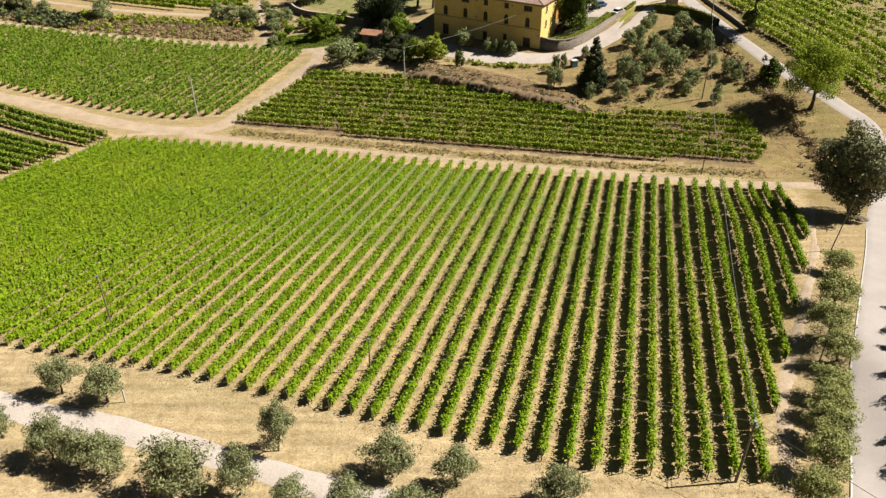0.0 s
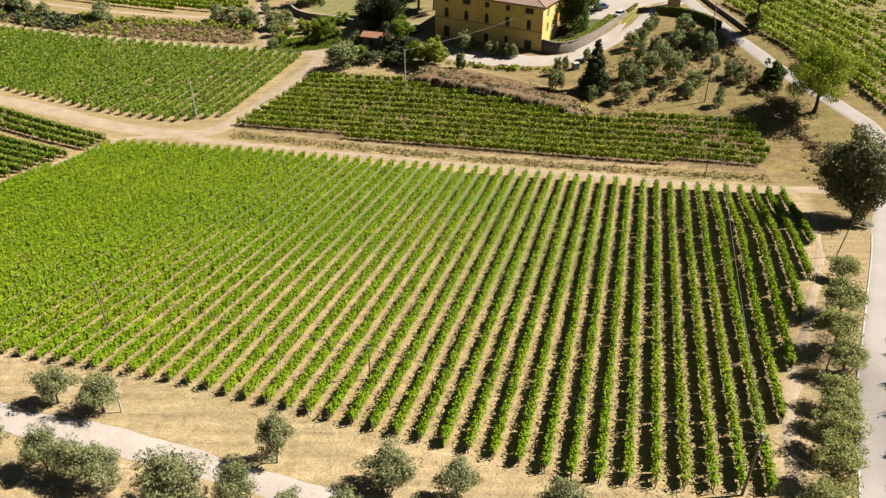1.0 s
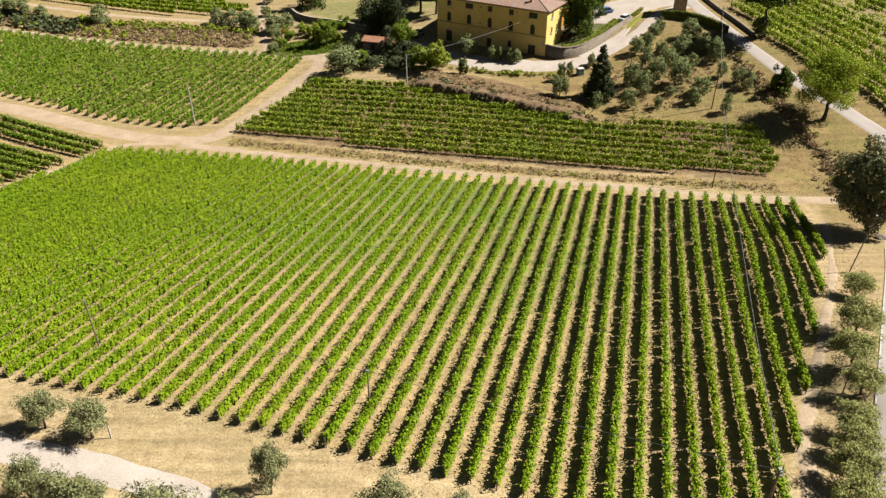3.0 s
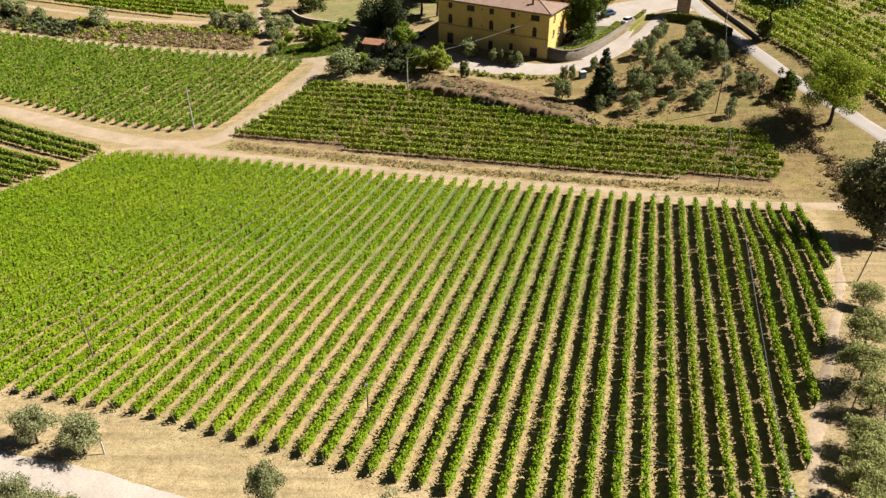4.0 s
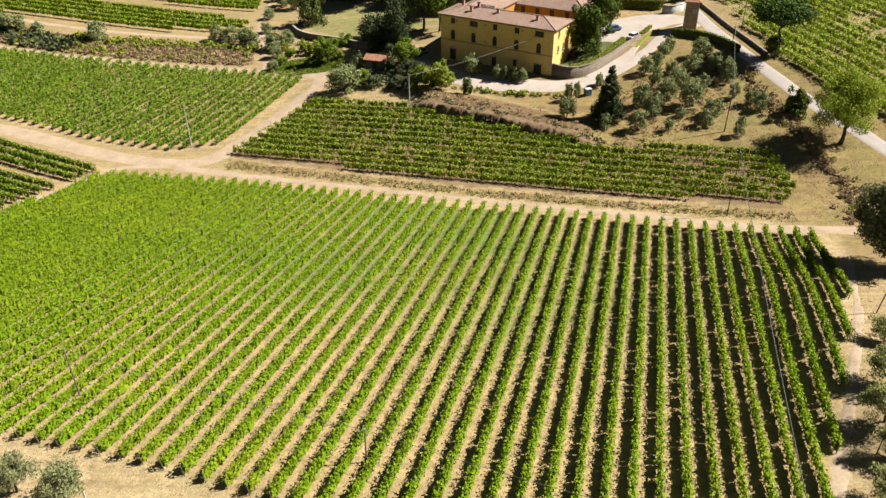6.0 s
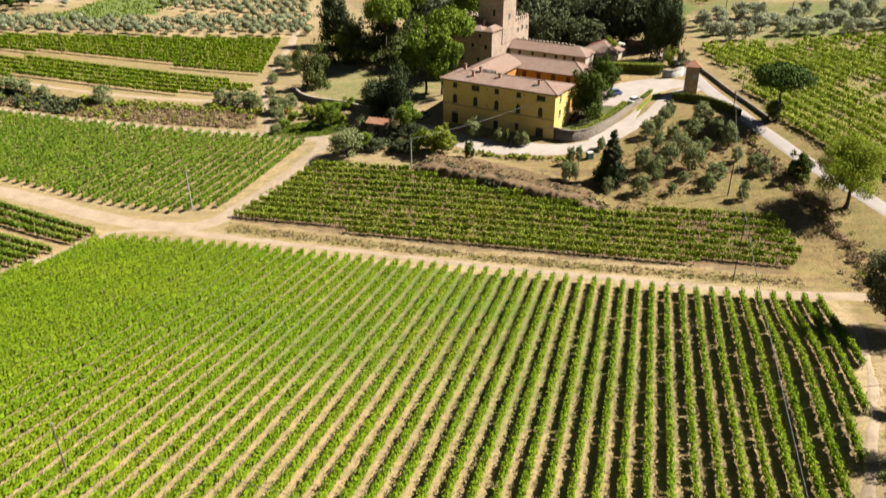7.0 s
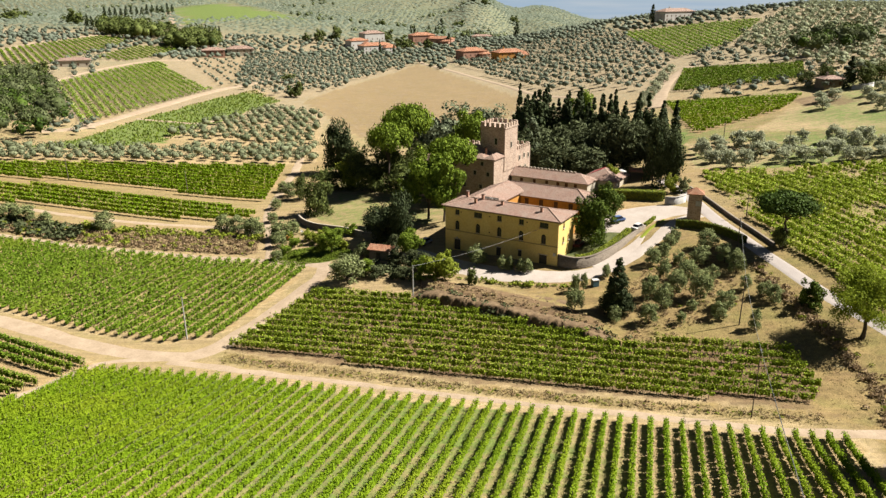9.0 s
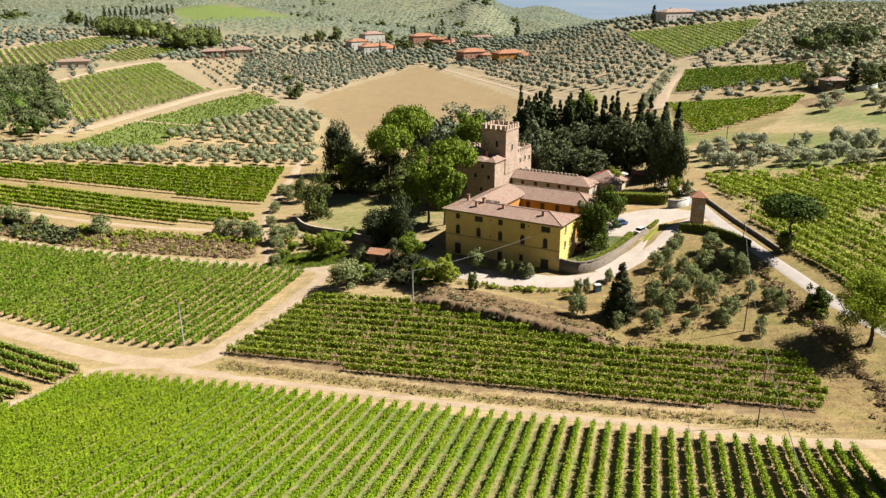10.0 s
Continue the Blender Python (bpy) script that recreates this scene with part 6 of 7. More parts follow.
def hedge(points, h, t, mat, label, lift=0.0, size=0.28, per_m=170):
    """A clipped hedge: dense leaves on a box-like body that follows a line."""
    c = glide(points, 0.5)
    seg = np.linalg.norm(np.diff(c, axis=0), axis=1)
    s = np.concatenate([[0], np.cumsum(seg)])
    rng = np.random.default_rng(int(s[-1] * 10))
    n = int(s[-1] * per_m)
    u = rng.uniform(0, s[-1], n)
    x, y = np.interp(u, s, c[:, 0]), np.interp(u, s, c[:, 1])
    d = np.gradient(c, axis=0)
    nx, ny = np.interp(u, s, d[:, 1]), np.interp(u, s, -d[:, 0])
    l = np.hypot(nx, ny)
    nx, ny = nx / l, ny / l
    face = rng.uniform(0, 1, n)
    top = face < t / (t + 2 * h)
    side = np.where(rng.uniform(0, 1, n) < 0.5, -1.0, 1.0)
    acr = np.where(top, rng.uniform(-0.5, 0.5, n) * t, side * t / 2) + rng.normal(0, 0.07, n)
    up = np.where(top, h, rng.uniform(0.02, 1, n) * h) + rng.normal(0, 0.06, n)
    px, py = x + nx * acr, y + ny * acr
    p = np.column_stack([px, py, height(x, y) + lift + np.maximum(up, 0.05)])
    out = np.column_stack([np.where(top, 0, nx * side), np.where(top, 0, ny * side), np.where(top, 1.0, 0.15)])
    v, f = leaf_quads(p, out, size, rng, 0.25)
    ob = new("hedge")
    tagged(ob, label, "hedge")
    part("leaves", mesh_of("leaves", v, f, mat), None, ob)
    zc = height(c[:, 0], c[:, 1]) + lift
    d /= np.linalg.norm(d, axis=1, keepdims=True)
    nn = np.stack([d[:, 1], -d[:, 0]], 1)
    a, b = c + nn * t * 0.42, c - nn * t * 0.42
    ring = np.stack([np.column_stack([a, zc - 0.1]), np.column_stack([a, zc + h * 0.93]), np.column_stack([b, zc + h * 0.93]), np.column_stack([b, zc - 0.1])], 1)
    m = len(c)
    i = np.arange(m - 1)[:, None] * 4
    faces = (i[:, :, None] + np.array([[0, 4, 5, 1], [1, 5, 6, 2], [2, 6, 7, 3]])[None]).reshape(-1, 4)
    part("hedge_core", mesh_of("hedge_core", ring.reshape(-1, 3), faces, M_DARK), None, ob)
    return ob


wall_along("garden_wall", [(-44.0, 231.0), (-41.5, 226.0), (-37.3, 221.2), (-28.6, 215.0), (-22.9, 209.6), (-16.5, 205.2)], 1.5, 0.45, M_RUBBLE, "low curved stone wall round the lawn", cap=M_TRIM)
wall_along("park_wall", [(-37.0, 282.3), (-33.1, 283.4), (-27.6, 281.8)], 1.2, 0.4, M_WHITE, "pale rendered garden wall beyond the lawn", cap=M_TRIM)
wall_along("lane_wall", [(62.6, 224.0), (63.7, 214.8), (65.6, 199.7), (67.6, 190.0), (69.2, 181.5)], 0.6, 0.5, M_RUBBLE, "low dark rubble wall along the lane", cap=M_RUBBLE)
# Unseen wall assumed here so that its shadow darkens the lane's edge.
wall_along("lane_wall", [(44.35, 57.9), (42.7, 54.2), (40.8, 50.0), (39.0, 45.8), (37.8, 42.8)], 1.3, 0.4, M_RUBBLE, "assumed stone wall out of view, shading the asphalt lane's edge", cap=M_RUBBLE)
wall_along("forecourt_wall", [(53.2, 212.6), (55.6, 211.6), (58.4, 212.8)], 1.9, 0.35, M_WHITE, "white rendered wall beside the gate tower", cap=M_WHITE)
wall_along("retaining_wall", [(22.7, 182.9), (26.0, 181.0), (29.5, 181.4), (33.0, 183.8), (36.8, 187.6), (41.4, 193.7), (45.0, 198.0)], [2.6, 2.4, 2.2, 1.8, 1.2, 0.7], 0.5, M_RUBBLE, "curved rubble retaining wall beside the villa", cap=M_RUBBLE)
hedge([(26.5, 182.4), (29.6, 182.8), (32.8, 185.1), (36.2, 188.7), (40.4, 194.0)], 0.7, 1.3, M_HEDGE, "low clipped hedge along the retaining wall", lift=1.5)
hedge([(51.9, 197.0), (55.2, 195.6), (59.1, 192.5), (61.8, 188.6), (63.8, 184.0)], 1.8, 0.8, M_HEDGE_SHADED, "tall clipped hedge below the lane, its shade put into darker leaves")
hedge([(38.5, 223.6), (46.0, 219.8), (53.8, 215.8)], 2.4, 2.2, M_HEDGE, "broad yellow-green hedge behind the forecourt")
hedge([(45.2, 199.0), (46.8, 200.8), (48.4, 203.0)], 0.6, 0.7, M_HEDGE, "short clipped hedge in the forecourt", lift=0.1)
strip("grass_verge", [(43.0, 192.8), (46.5, 197.8), (50.5, 202.0)], [1.2, 1.0, 0.6], M_HEDGE, 0.12, 0.15, "green grass verge beside the driveway", "verge")


# ---- lawn terrace behind the retaining wall ----
def terrace():
    bm = bmesh.new()
    edge = [(23.0, 183.3), (26.0, 181.6), (29.3, 182.0), (32.8, 184.4), (36.5, 188.2), (40.8, 194.0), (36.0, 198.0), (30.0, 196.0), (25.0, 189.0)]
    top = [bm.verts.new((x, y, hz(x, y) + 1.75 - 0.16 * i if i < 6 else hz(x, y) + 0.05)) for i, (x, y) in enumerate(edge)]
    low = [bm.verts.new((x, y, hz(x, y) - 0.5)) for x, y in edge]
    bm.faces.new(top)
    for i in range(len(edge)):
        j = (i + 1) % len(edge)
        bm.faces.new((low[i], low[j], top[j], top[i]))
    bmesh.ops.triangulate(bm, faces=bm.faces[:1])
    ob = part("lawn_terrace", bm, plain("shaded_lawn", (0.050, 0.066, 0.017), (0.110, 0.116, 0.039), 0.8, 8.0, 0.95))
    tagged(ob, "small grassed terrace behind the retaining wall", "lawn", kind="structure")


terrace()


# ---- earth scarp below the driveway ----
def scarp(line, seed, label):
    c = glide(line, 0.4)
    d = np.gradient(c, axis=0)
    d /= np.linalg.norm(d, axis=1, keepdims=True)
    n = np.stack([-d[:, 1], d[:, 0]], 1)
    rng = np.random.default_rng(seed)
    fade = np.clip(np.minimum(np.linspace(0, 8, len(c)), np.linspace(8, 0, len(c))), 0, 1)
    wander = np.convolve(rng.normal(0, 1, len(c) + 16), np.ones(17) / 4.0, "valid")
    rows = []
    for off, rise, rough in ((-2.3, -0.15, 0.10), (-1.9, 0.06, 0.26), (-1.65, 0.36, 0.30), (-1.45, 0.72, 0.30), (-1.2, 1.0, 0.22), (-0.6, 1.06, 0.16), (0.6, 1.03, 0.10), (1.8, 0.90, 0.0)):
        q = c + n * (off + 0.45 * wander * (off < 0) + rng.normal(0, rough, len(c)))[:, None]
        foot, top = height(*(c - n * 2.3).T), height(*(c + n * 1.8).T)
        ground_z = height(q[:, 0], q[:, 1])
        z = foot + (top - foot) * np.clip(rise, -0.2, 1.2) + rng.normal(0, rough * 0.5, len(c))
        if off > 1:
            z = ground_z - 0.08
        rows.append(np.column_stack([q, ground_z - 0.08 + (z - ground_z + 0.08) * fade]))
    v = np.stack(rows, 1)
    m, k = v.shape[:2]
    i = np.arange(m - 1)[:, None] * k + np.arange(k - 1)
    f = np.stack([i, i + k, i + k + 1, i + 1], -1).reshape(-1, 4)
    m_earth = bpy.data.materials.get("bank_earth") or plain("bank_earth", (0.082, 0.050, 0.026), (0.195, 0.134, 0.074), 0.6, 4.0, 0.95, 0.8, 0.12)
    ob = part("earth_bank", mesh_of("earth_bank", v.reshape(-1, 3), f, m_earth), None)
    tagged(ob, label, "bank", kind="structure")


scarp([(-9.0, 174.2), (0.0, 168.8), (10.0, 162.8), (20.0, 156.8), (27.0, 152.6), (32.0, 150.2)], 33, "eroded brown earth bank above the vine rows")
scarp([(-1.0, 177.0), (3.5, 174.6), (8.5, 172.6), (14.0, 170.0), (20.0, 167.4), (24.0, 165.0)], 34, "crumbling brown earth bank below the driveway")


# ---- cars, shed, bin and garden things ----
def car(x, y, turn, paint, label):
    c = thing("car", (x, y, hz(x, y) + 0.14), label, "car", turn=turn)
    m = plain("car_paint_" + label.split()[0], paint, tuple(min(1, v * 1.25) for v in paint), 0.6, 30.0, 0.3, 0.0)
    bm = boxed(-2.0, 2.0, -0.82, 0.82, 0.30, 0.88, bevel=0.14)
    part("body", bm, m, c)
    bm = boxed(-1.3, 1.35, -0.72, 0.72, 0.88, 1.42)
    for v in bm.verts:
        if v.co.z > 1.3:
            v.co.x = v.co.x * 0.68 - 0.05
            v.co.y *= 0.84
    bmesh.ops.bevel(bm, geom=bm.edges[:], offset=0.06, segments=2, affect="EDGES")
    part("cabin", bm, M_GLASS, c)
    part("roof_panel", boxed(-0.92, 0.84, -0.58, 0.58, 1.423, 1.46, bevel=0.01), m, c)
    for wx in (-1.25, 1.25):
        for wy in (-0.80, 0.80):
            bm = bmesh.new()
            bmesh.ops.create_cone(bm, cap_ends=True, segments=16, radius1=0.31, radius2=0.31, depth=0.2)
            w = part("wheel", bm, M_DOOR, c)
            w.matrix_basis = Matrix.Translation((wx, wy, 0.17)) @ Matrix.Rotation(math.pi / 2, 4, "X")
    for wy in (-0.55, 0.55):
        part("headlight", boxed(1.96, 2.02, wy - 0.16, wy + 0.16, 0.58, 0.74), M_WHITE, c)


car(39.6, 203.4, 0.5, (0.060, 0.096, 0.192), "blue parked car beside a forecourt tree")
car(28.6, 191.6, 1.1, (0.096, 0.018, 0.018), "maroon parked car in the villa's shade")
car(43.2, 197.4, 0.85, (0.468, 0.462, 0.450), "white parked car at the forecourt's edge")
car(-7.2, 200.2, 0.9, (0.210, 0.252, 0.312), "pale-blue car parked in deep shade")


def picnic_table(x, y, turn):
    t = thing("picnic_table", (x, y, hz(x, y) + 0.14), "weathered wooden picnic table with two benches on gravel", "table", turn=turn)
    for k in range(4):
        part("board", boxed(-1.0, 1.0, -0.40 + 0.2 * k + 0.01, -0.20 + 0.2 * k - 0.01, 0.72, 0.77), M_WOOD, t)
    for sy in (-1, 1):
        part("bench", boxed(-1.0, 1.0, sy * 0.75 - 0.14, sy * 0.75 + 0.14, 0.40, 0.45), M_WOOD, t)
    for sx in (-0.75, 0.75):
        part("cross_beam", boxed(sx - 0.05, sx + 0.05, -0.85, 0.85, 0.34, 0.398), M_WOOD, t)
        for sy in (-1, 1):
            bm = tube(bmesh.new(), [(sx, sy * 0.55, 0.0), (sx, sy * 0.38, 0.36), (sx, sy * 0.2, 0.718)], [0.05, 0.05, 0.05], 4)
            part("leg", bm, M_WOOD, t)


picnic_table(14.3, 180.7, -0.5)


def shed():
    s = thing("garden_shed", (-17.4, 195.0, hz(-17.4, 195.0)), "low shed with a terracotta tile roof under trees", "shed", turn=-0.3)
    part("wall", boxed(-2.2, 2.2, -1.8, 1.8, -0.4, 2.3), M_RUBBLE, s)
    part("door", boxed(-0.5, 0.5, -1.86, -1.802, 0, 1.9), M_DOOR, s)
    part("roof", hip_roof(-2.2, 2.2, -1.8, 1.8, 2.5, 0.8, 0.5, (False, False)), M_TILE_RED, s)


shed()


def pavilion():
    g = thing("garden_pavilion", (52.4, 241.0, hz(52.4, 241.0)), "open timber shelter with a terracotta roof under dark trees", "shelter", turn=-0.25)
    for sx in (-1.9, 1.9):
        for sy in (-1.3, 1.3):
            part("post", boxed(sx - 0.09, sx + 0.09, sy - 0.09, sy + 0.09, -0.4, 2.2), M_WOOD, g)
    part("roof", hip_roof(-2.0, 2.0, -1.4, 1.4, 2.4, 0.7, 0.4, (False, False)), M_TILE_RED, g)


def parasol(x, y, w):
    o = thing("parasol", (x, y, hz(x, y)), "open white parasol in the shaded garden behind the barn", "parasol", "white garden parasols")
    part("pole", tube(bmesh.new(), [(0, 0, 0), (0, 0, 1.2), (0, 0, 2.4)], [0.03, 0.03, 0.03], 6), M_WOOD, o)
    part("base", tube(bmesh.new(), [(0, 0, 0.0), (0, 0, 0.06), (0, 0, 0.1)], [0.3, 0.3, 0.2], 10), M_CONCRETE, o)
    bm = bmesh.new()
    rim = [bm.verts.new((w * math.cos(k * math.pi / 4), w * math.sin(k * math.pi / 4), 2.0)) for k in range(8)]
    hem = [bm.verts.new((v.co.x, v.co.y, 1.84)) for v in rim]
    peak = bm.verts.new((0, 0, 2.55))
    for k in range(8):
        bm.faces.new((rim[k], rim[(k + 1) % 8], peak))
        bm.faces.new((hem[k], hem[(k + 1) % 8], rim[(k + 1) % 8], rim[k]))
    part("canopy", bm, M_WHITE, o)


pavilion()
parasol(48.4, 244.6, 1.5)
parasol(55.4, 244.2, 1.6)
b = thing("recycling_bin", (29.3, 172.6, hz(29.3, 172.6)), "blue-grey waste container with a pale lid", "bin", turn=0.3)
part("tub", boxed(-0.7, 0.7, -0.55, 0.55, 0.0, 1.3, bevel=0.06), plain("bin_plastic", (0.028, 0.072, 0.088), (0.055, 0.110, 0.132), 1.0, 10.0, 0.5), b)
part("lid", boxed(-0.75, 0.75, -0.6, 0.6, 1.303, 1.5, bevel=0.06), M_WHITE, b, "pale lid")
mk = thing("marker_post", (-29.8, 55.5, hz(-29.8, 55.5)), "white marker post under an olive tree", "post")
part("stake", boxed(-0.06, 0.06, -0.06, 0.06, -0.2, 1.5, bevel=0.01), M_WHITE, mk)
bd = thing("boulder", (60.9, 99.6, hz(60.9, 99.6)), "pale grey boulder at the foot of the oak", "rock")
bm = bmesh.new()
bmesh.ops.create_icosphere(bm, subdivisions=3, radius=0.9)
for v in bm.verts:
    v.co *= 1 + 0.25 * noise.noise(v.co * 1.7)
    v.co.z *= 0.7
part("stone", bm, M_RUBBLE, bd)

# ---- scrub on the banks ----
def scrub(line, n, across, size, mat, label, seed, keep=None):
    """Low bushes along a line, thick and thin, as one sheet of stuff."""
    rng = np.random.default_rng(seed)
    c = glide(line, 0.5)
    q = c[rng.integers(0, len(c), n)] + np.column_stack([rng.normal(0, 0.8, n), rng.uniform(*across, n)])
    if keep:
        q = q[keep(q[:, 0], q[:, 1])]
    half = len(q) // 3
    for name, pts, s in (("scrub", q[:half], size * 1.35), ("low_scrub", q[half:], size * 0.75)):
        scatter(name, pts, s * 0.8, s * 1.5, 17, s * 0.50, mat, label, "scrub", seed + len(name), heart=0.7)


_bank = [(-150.0, 229.0), (-123.0, 221.1), (-100.5, 215.1), (-81.4, 212.0), (-61.6, 209.6), (-51.5, 207.6)]
scrub(_bank[1:], 1000, (-3.4, 8.6), 0.75, M_SCRUB, "dry brown scrub covering the bank", 91)
scrub(_bank[1:], 420, (-3.4, 8.6), 0.6, M_STRAW, "pale dry grass clumps on the bank", 103)
scrub(_bank[1:], 110, (-3.4, 8.6), 0.8, M_HEDGE, "green brambles on the bank", 104)
scrub(_bank[2:], 160, (6.5, 10.0), 1.2, M_HEDGE, "green brambles along the top of the bank", 92)
scrub(_bank[:3], 260, (-3.4, 6.0), 1.5, M_OAK, "dark green scrub on the bank", 93)
scrub(_bank[:4], 130, (-3.0, 6.0), 1.3, M_HEDGE, "green scrub on the bank", 98)
_below = [(-8.0, 174.0), (5.0, 166.0), (14.0, 159.6), (28.0, 152.6)]
# Low shrubs and tree shade together, both given by dark leaves.
scrub([(-25.0, 188.0), (-16.0, 185.0), (-9.0, 182.0)], 70, (-2.0, 5.0), 1.2, M_OAK, "dark brambles under the garden trees, partly in place of shade", 105)
scrub(_below, 240, (-2.6, 6.5), 0.42, M_SCRUB, "dry brown scrub below the driveway", 94)
scrub(_below, 150, (-3.4, 5.0), 0.45, M_STRAW, "straw grass along the top of the vines", 107)
# Brush below the overhang; its dark leaves also carry the overhang's shade.
scrub([(8.0, 163.4), (16.0, 158.6), (24.0, 153.6), (31.0, 150.4)], 80, (-1.6, 1.4), 0.8, M_OAK, "dark brambles and stand-in shade under the overhanging bank", 111)
_knoll = [(34.0, 160.0), (46.0, 167.0), (56.0, 174.0)]
scrub(_knoll, 330, (-13.0, 13.0), 0.42, M_SCRUB, "brown dry weeds between the knoll's olives", 112)
scrub(_knoll, 240, (-13.0, 13.0), 0.34, M_STRAW, "straw tussocks between the knoll's olives", 113)
scrub(_knoll, 60, (-13.0, 13.0), 0.4, M_HEDGE, "green weeds between the knoll's olives", 114)
# A few real shrubs; the rest of this dark row replaces the scarp's shadow.
scrub(_below, 60, (-2.2, 1.4), 0.9, M_OAK, "dark brambles and stand-in shadow at the foot of the bank", 95)
scrub([(64.0, 118.0), (68.0, 134.0), (66.0, 152.0), (62.0, 172.0)], 300, (-5.0, 4.0), 0.7, M_SCRUB, "dry scrub on the lane's verge", 96)
scrub([(64.0, 118.0), (69.0, 134.0), (66.0, 152.0), (63.0, 172.0)], 24, (-3.0, 3.0), 0.7, M_HEDGE, "green weeds on the lane's verge", 97)
scrub([(0.2, 180.2), (7.5, 177.0), (13.0, 175.2), (20.0, 173.8), (25.0, 172.9)], 60, (-0.5, 0.3), 0.8, M_HEDGE, "low green shrubs edging the driveway", 99)


scrub([(-41.0, 160.0), (-30.0, 183.0)], 60, (-0.6, 0.6), 0.4, M_STRAW, "dry weeds beside the track", 101)


# ---- dry grass ----
def tufts(poly, n, size, seed, label, mat=M_STRAW):
    rng = np.random.default_rng(seed)
    p = np.asarray(poly, float)
    q = rng.uniform(p.min(0), p.max(0), (n * 3, 2))
    q = q[inside(p, q[:, 0], q[:, 1])][:n]
    k = 3
    c = np.repeat(q, k, 0) + rng.normal(0, 0.10, (len(q) * k, 2))
    s = rng.uniform(0.5, 1.2, len(c)) * size
    a = rng.uniform(0, 2 * math.pi, len(c))
    d = np.column_stack([np.cos(a), np.sin(a)]) * (s * 0.32)[:, None]
    z = height(c[:, 0], c[:, 1]) - 0.03
    tip = rng.normal(0, 0.35, (len(c), 2)) * s[:, None]
    v = np.stack([np.column_stack([c - d, z]), np.column_stack([c + d, z]), np.column_stack([c + d * 0.5 + tip, z + s]), np.column_stack([c - d * 0.5 + tip, z + s * 0.9])], 1).reshape(-1, 3)
    tagged(new("dry_grass", mesh_of("dry_grass", v, np.arange(len(c) * 4).reshape(-1, 4), mat)), label, "grass", kind="stuff")


scrub([(-42.0, 150.6), (0.0, 136.8), (28.0, 129.6), (55.0, 123.6)], 260, (-1.5, 1.3), 0.36, M_SCRUB, "tangled dry weeds below the vine rows", 108)
scrub([(-42.0, 150.6), (0.0, 136.8), (28.0, 129.6), (55.0, 123.6)], 300, (-1.8, 1.5), 0.34, M_STRAW, "tangled golden weeds below the vine rows", 109)
scrub([(-42.0, 150.6), (0.0, 136.8), (28.0, 129.6), (50.0, 124.6)], 130, (-1.4, 0.8), 0.34, M_HEDGE, "green weeds below the vine rows", 110)
tufts([(-60.0, 70.5), (-26.0, 60.0), (-6.0, 52.3), (10.0, 45.6), (27.0, 43.6), (27.0, 36.0), (12.0, 38.0), (-8.0, 45.0), (-30.0, 53.0), (-60.0, 61.0)], 900, 0.10, 81, "dry straw grass between road and vines")
tufts([(-60.0, 57.0), (-30.0, 49.5), (-8.0, 41.8), (0.0, 38.0), (0.0, 33.0), (-60.0, 45.0)], 450, 0.10, 82, "dry straw grass below the gravel road")
tufts([(28.0, 43.0), (56.0, 104.0), (60.0, 104.0), (37.0, 50.0), (31.0, 38.0)], 900, 0.17, 83, "dry straw grass on the lane's verge")
tufts([(-43.0, 151.5), (0.0, 138.0), (58.0, 122.5), (66.0, 128.0), (60.0, 142.0), (58.0, 127.0), (27.0, 131.5), (0.0, 139.6), (-43.0, 154.0)], 900, 0.18, 84, "dry grass strip between track and vines", M_WEED)
tufts([(58.0, 118.0), (70.0, 116.0), (77.0, 130.0), (76.0, 142.0), (68.0, 156.0), (60.0, 148.0), (60.5, 133.0)], 1600, 0.13, 106, "rough dry grass at the bend of the lane", M_WEED)
tufts([(32.0, 152.0), (60.0, 148.0), (70.0, 158.0), (60.0, 184.0), (50.0, 190.0), (40.0, 178.0)], 1200, 0.18, 85, "dry grass on the knoll")

tufts([(-76.0, 77.5), (-47.5, 67.0), (-26.2, 61.0), (-6.7, 53.4), (3.8, 49.5), (10.1, 46.7), (26.3, 44.8), (26.3, 42.2), (10.0, 44.0), (3.6, 46.4), (-6.9, 50.4), (-26.4, 58.0), (-47.7, 64.0), (-76.0, 75.0)], 3600, 0.13, 86, "tall straw grass at the ends of the vine rows")

tufts([(-46.5, 199.8), (-40.0, 206.0), (-29.0, 207.5), (-24.5, 199.5), (-30.0, 196.2), (-37.8, 195.2)], 5200, 0.26, 87, "lush watered grass in the garden", M_LUSH)


def garden_chair(x, y, turn):
    c = thing("garden_chair", (x, y, hz(x, y)), "white plastic chair on garden grass", "chair", "white garden chairs", turn)
    part("seat", boxed(-0.25, 0.25, -0.24, 0.24, 0.42, 0.46, bevel=0.01), M_WHITE, c)
    part("backrest", boxed(-0.25, 0.25, 0.20, 0.24, 0.463, 0.95, bevel=0.01), M_WHITE, c)
    for sx in (-0.22, 0.22):
        part("armrest", boxed(sx - 0.03, sx + 0.03, -0.22, 0.198, 0.64, 0.68), M_WHITE, c)
        for sy in (-0.2, 0.17):
            part("leg", boxed(sx - 0.02, sx + 0.02, sy - 0.02, sy + 0.02, 0.0, 0.418), M_WHITE, c)


for x, y, a in [(-40.7, 218.4, 0.6), (-40.0, 217.4, 2.2), (-35.2, 212.2, 1.2), (-34.2, 211.6, 3.4)]:
    garden_chair(x, y, a)


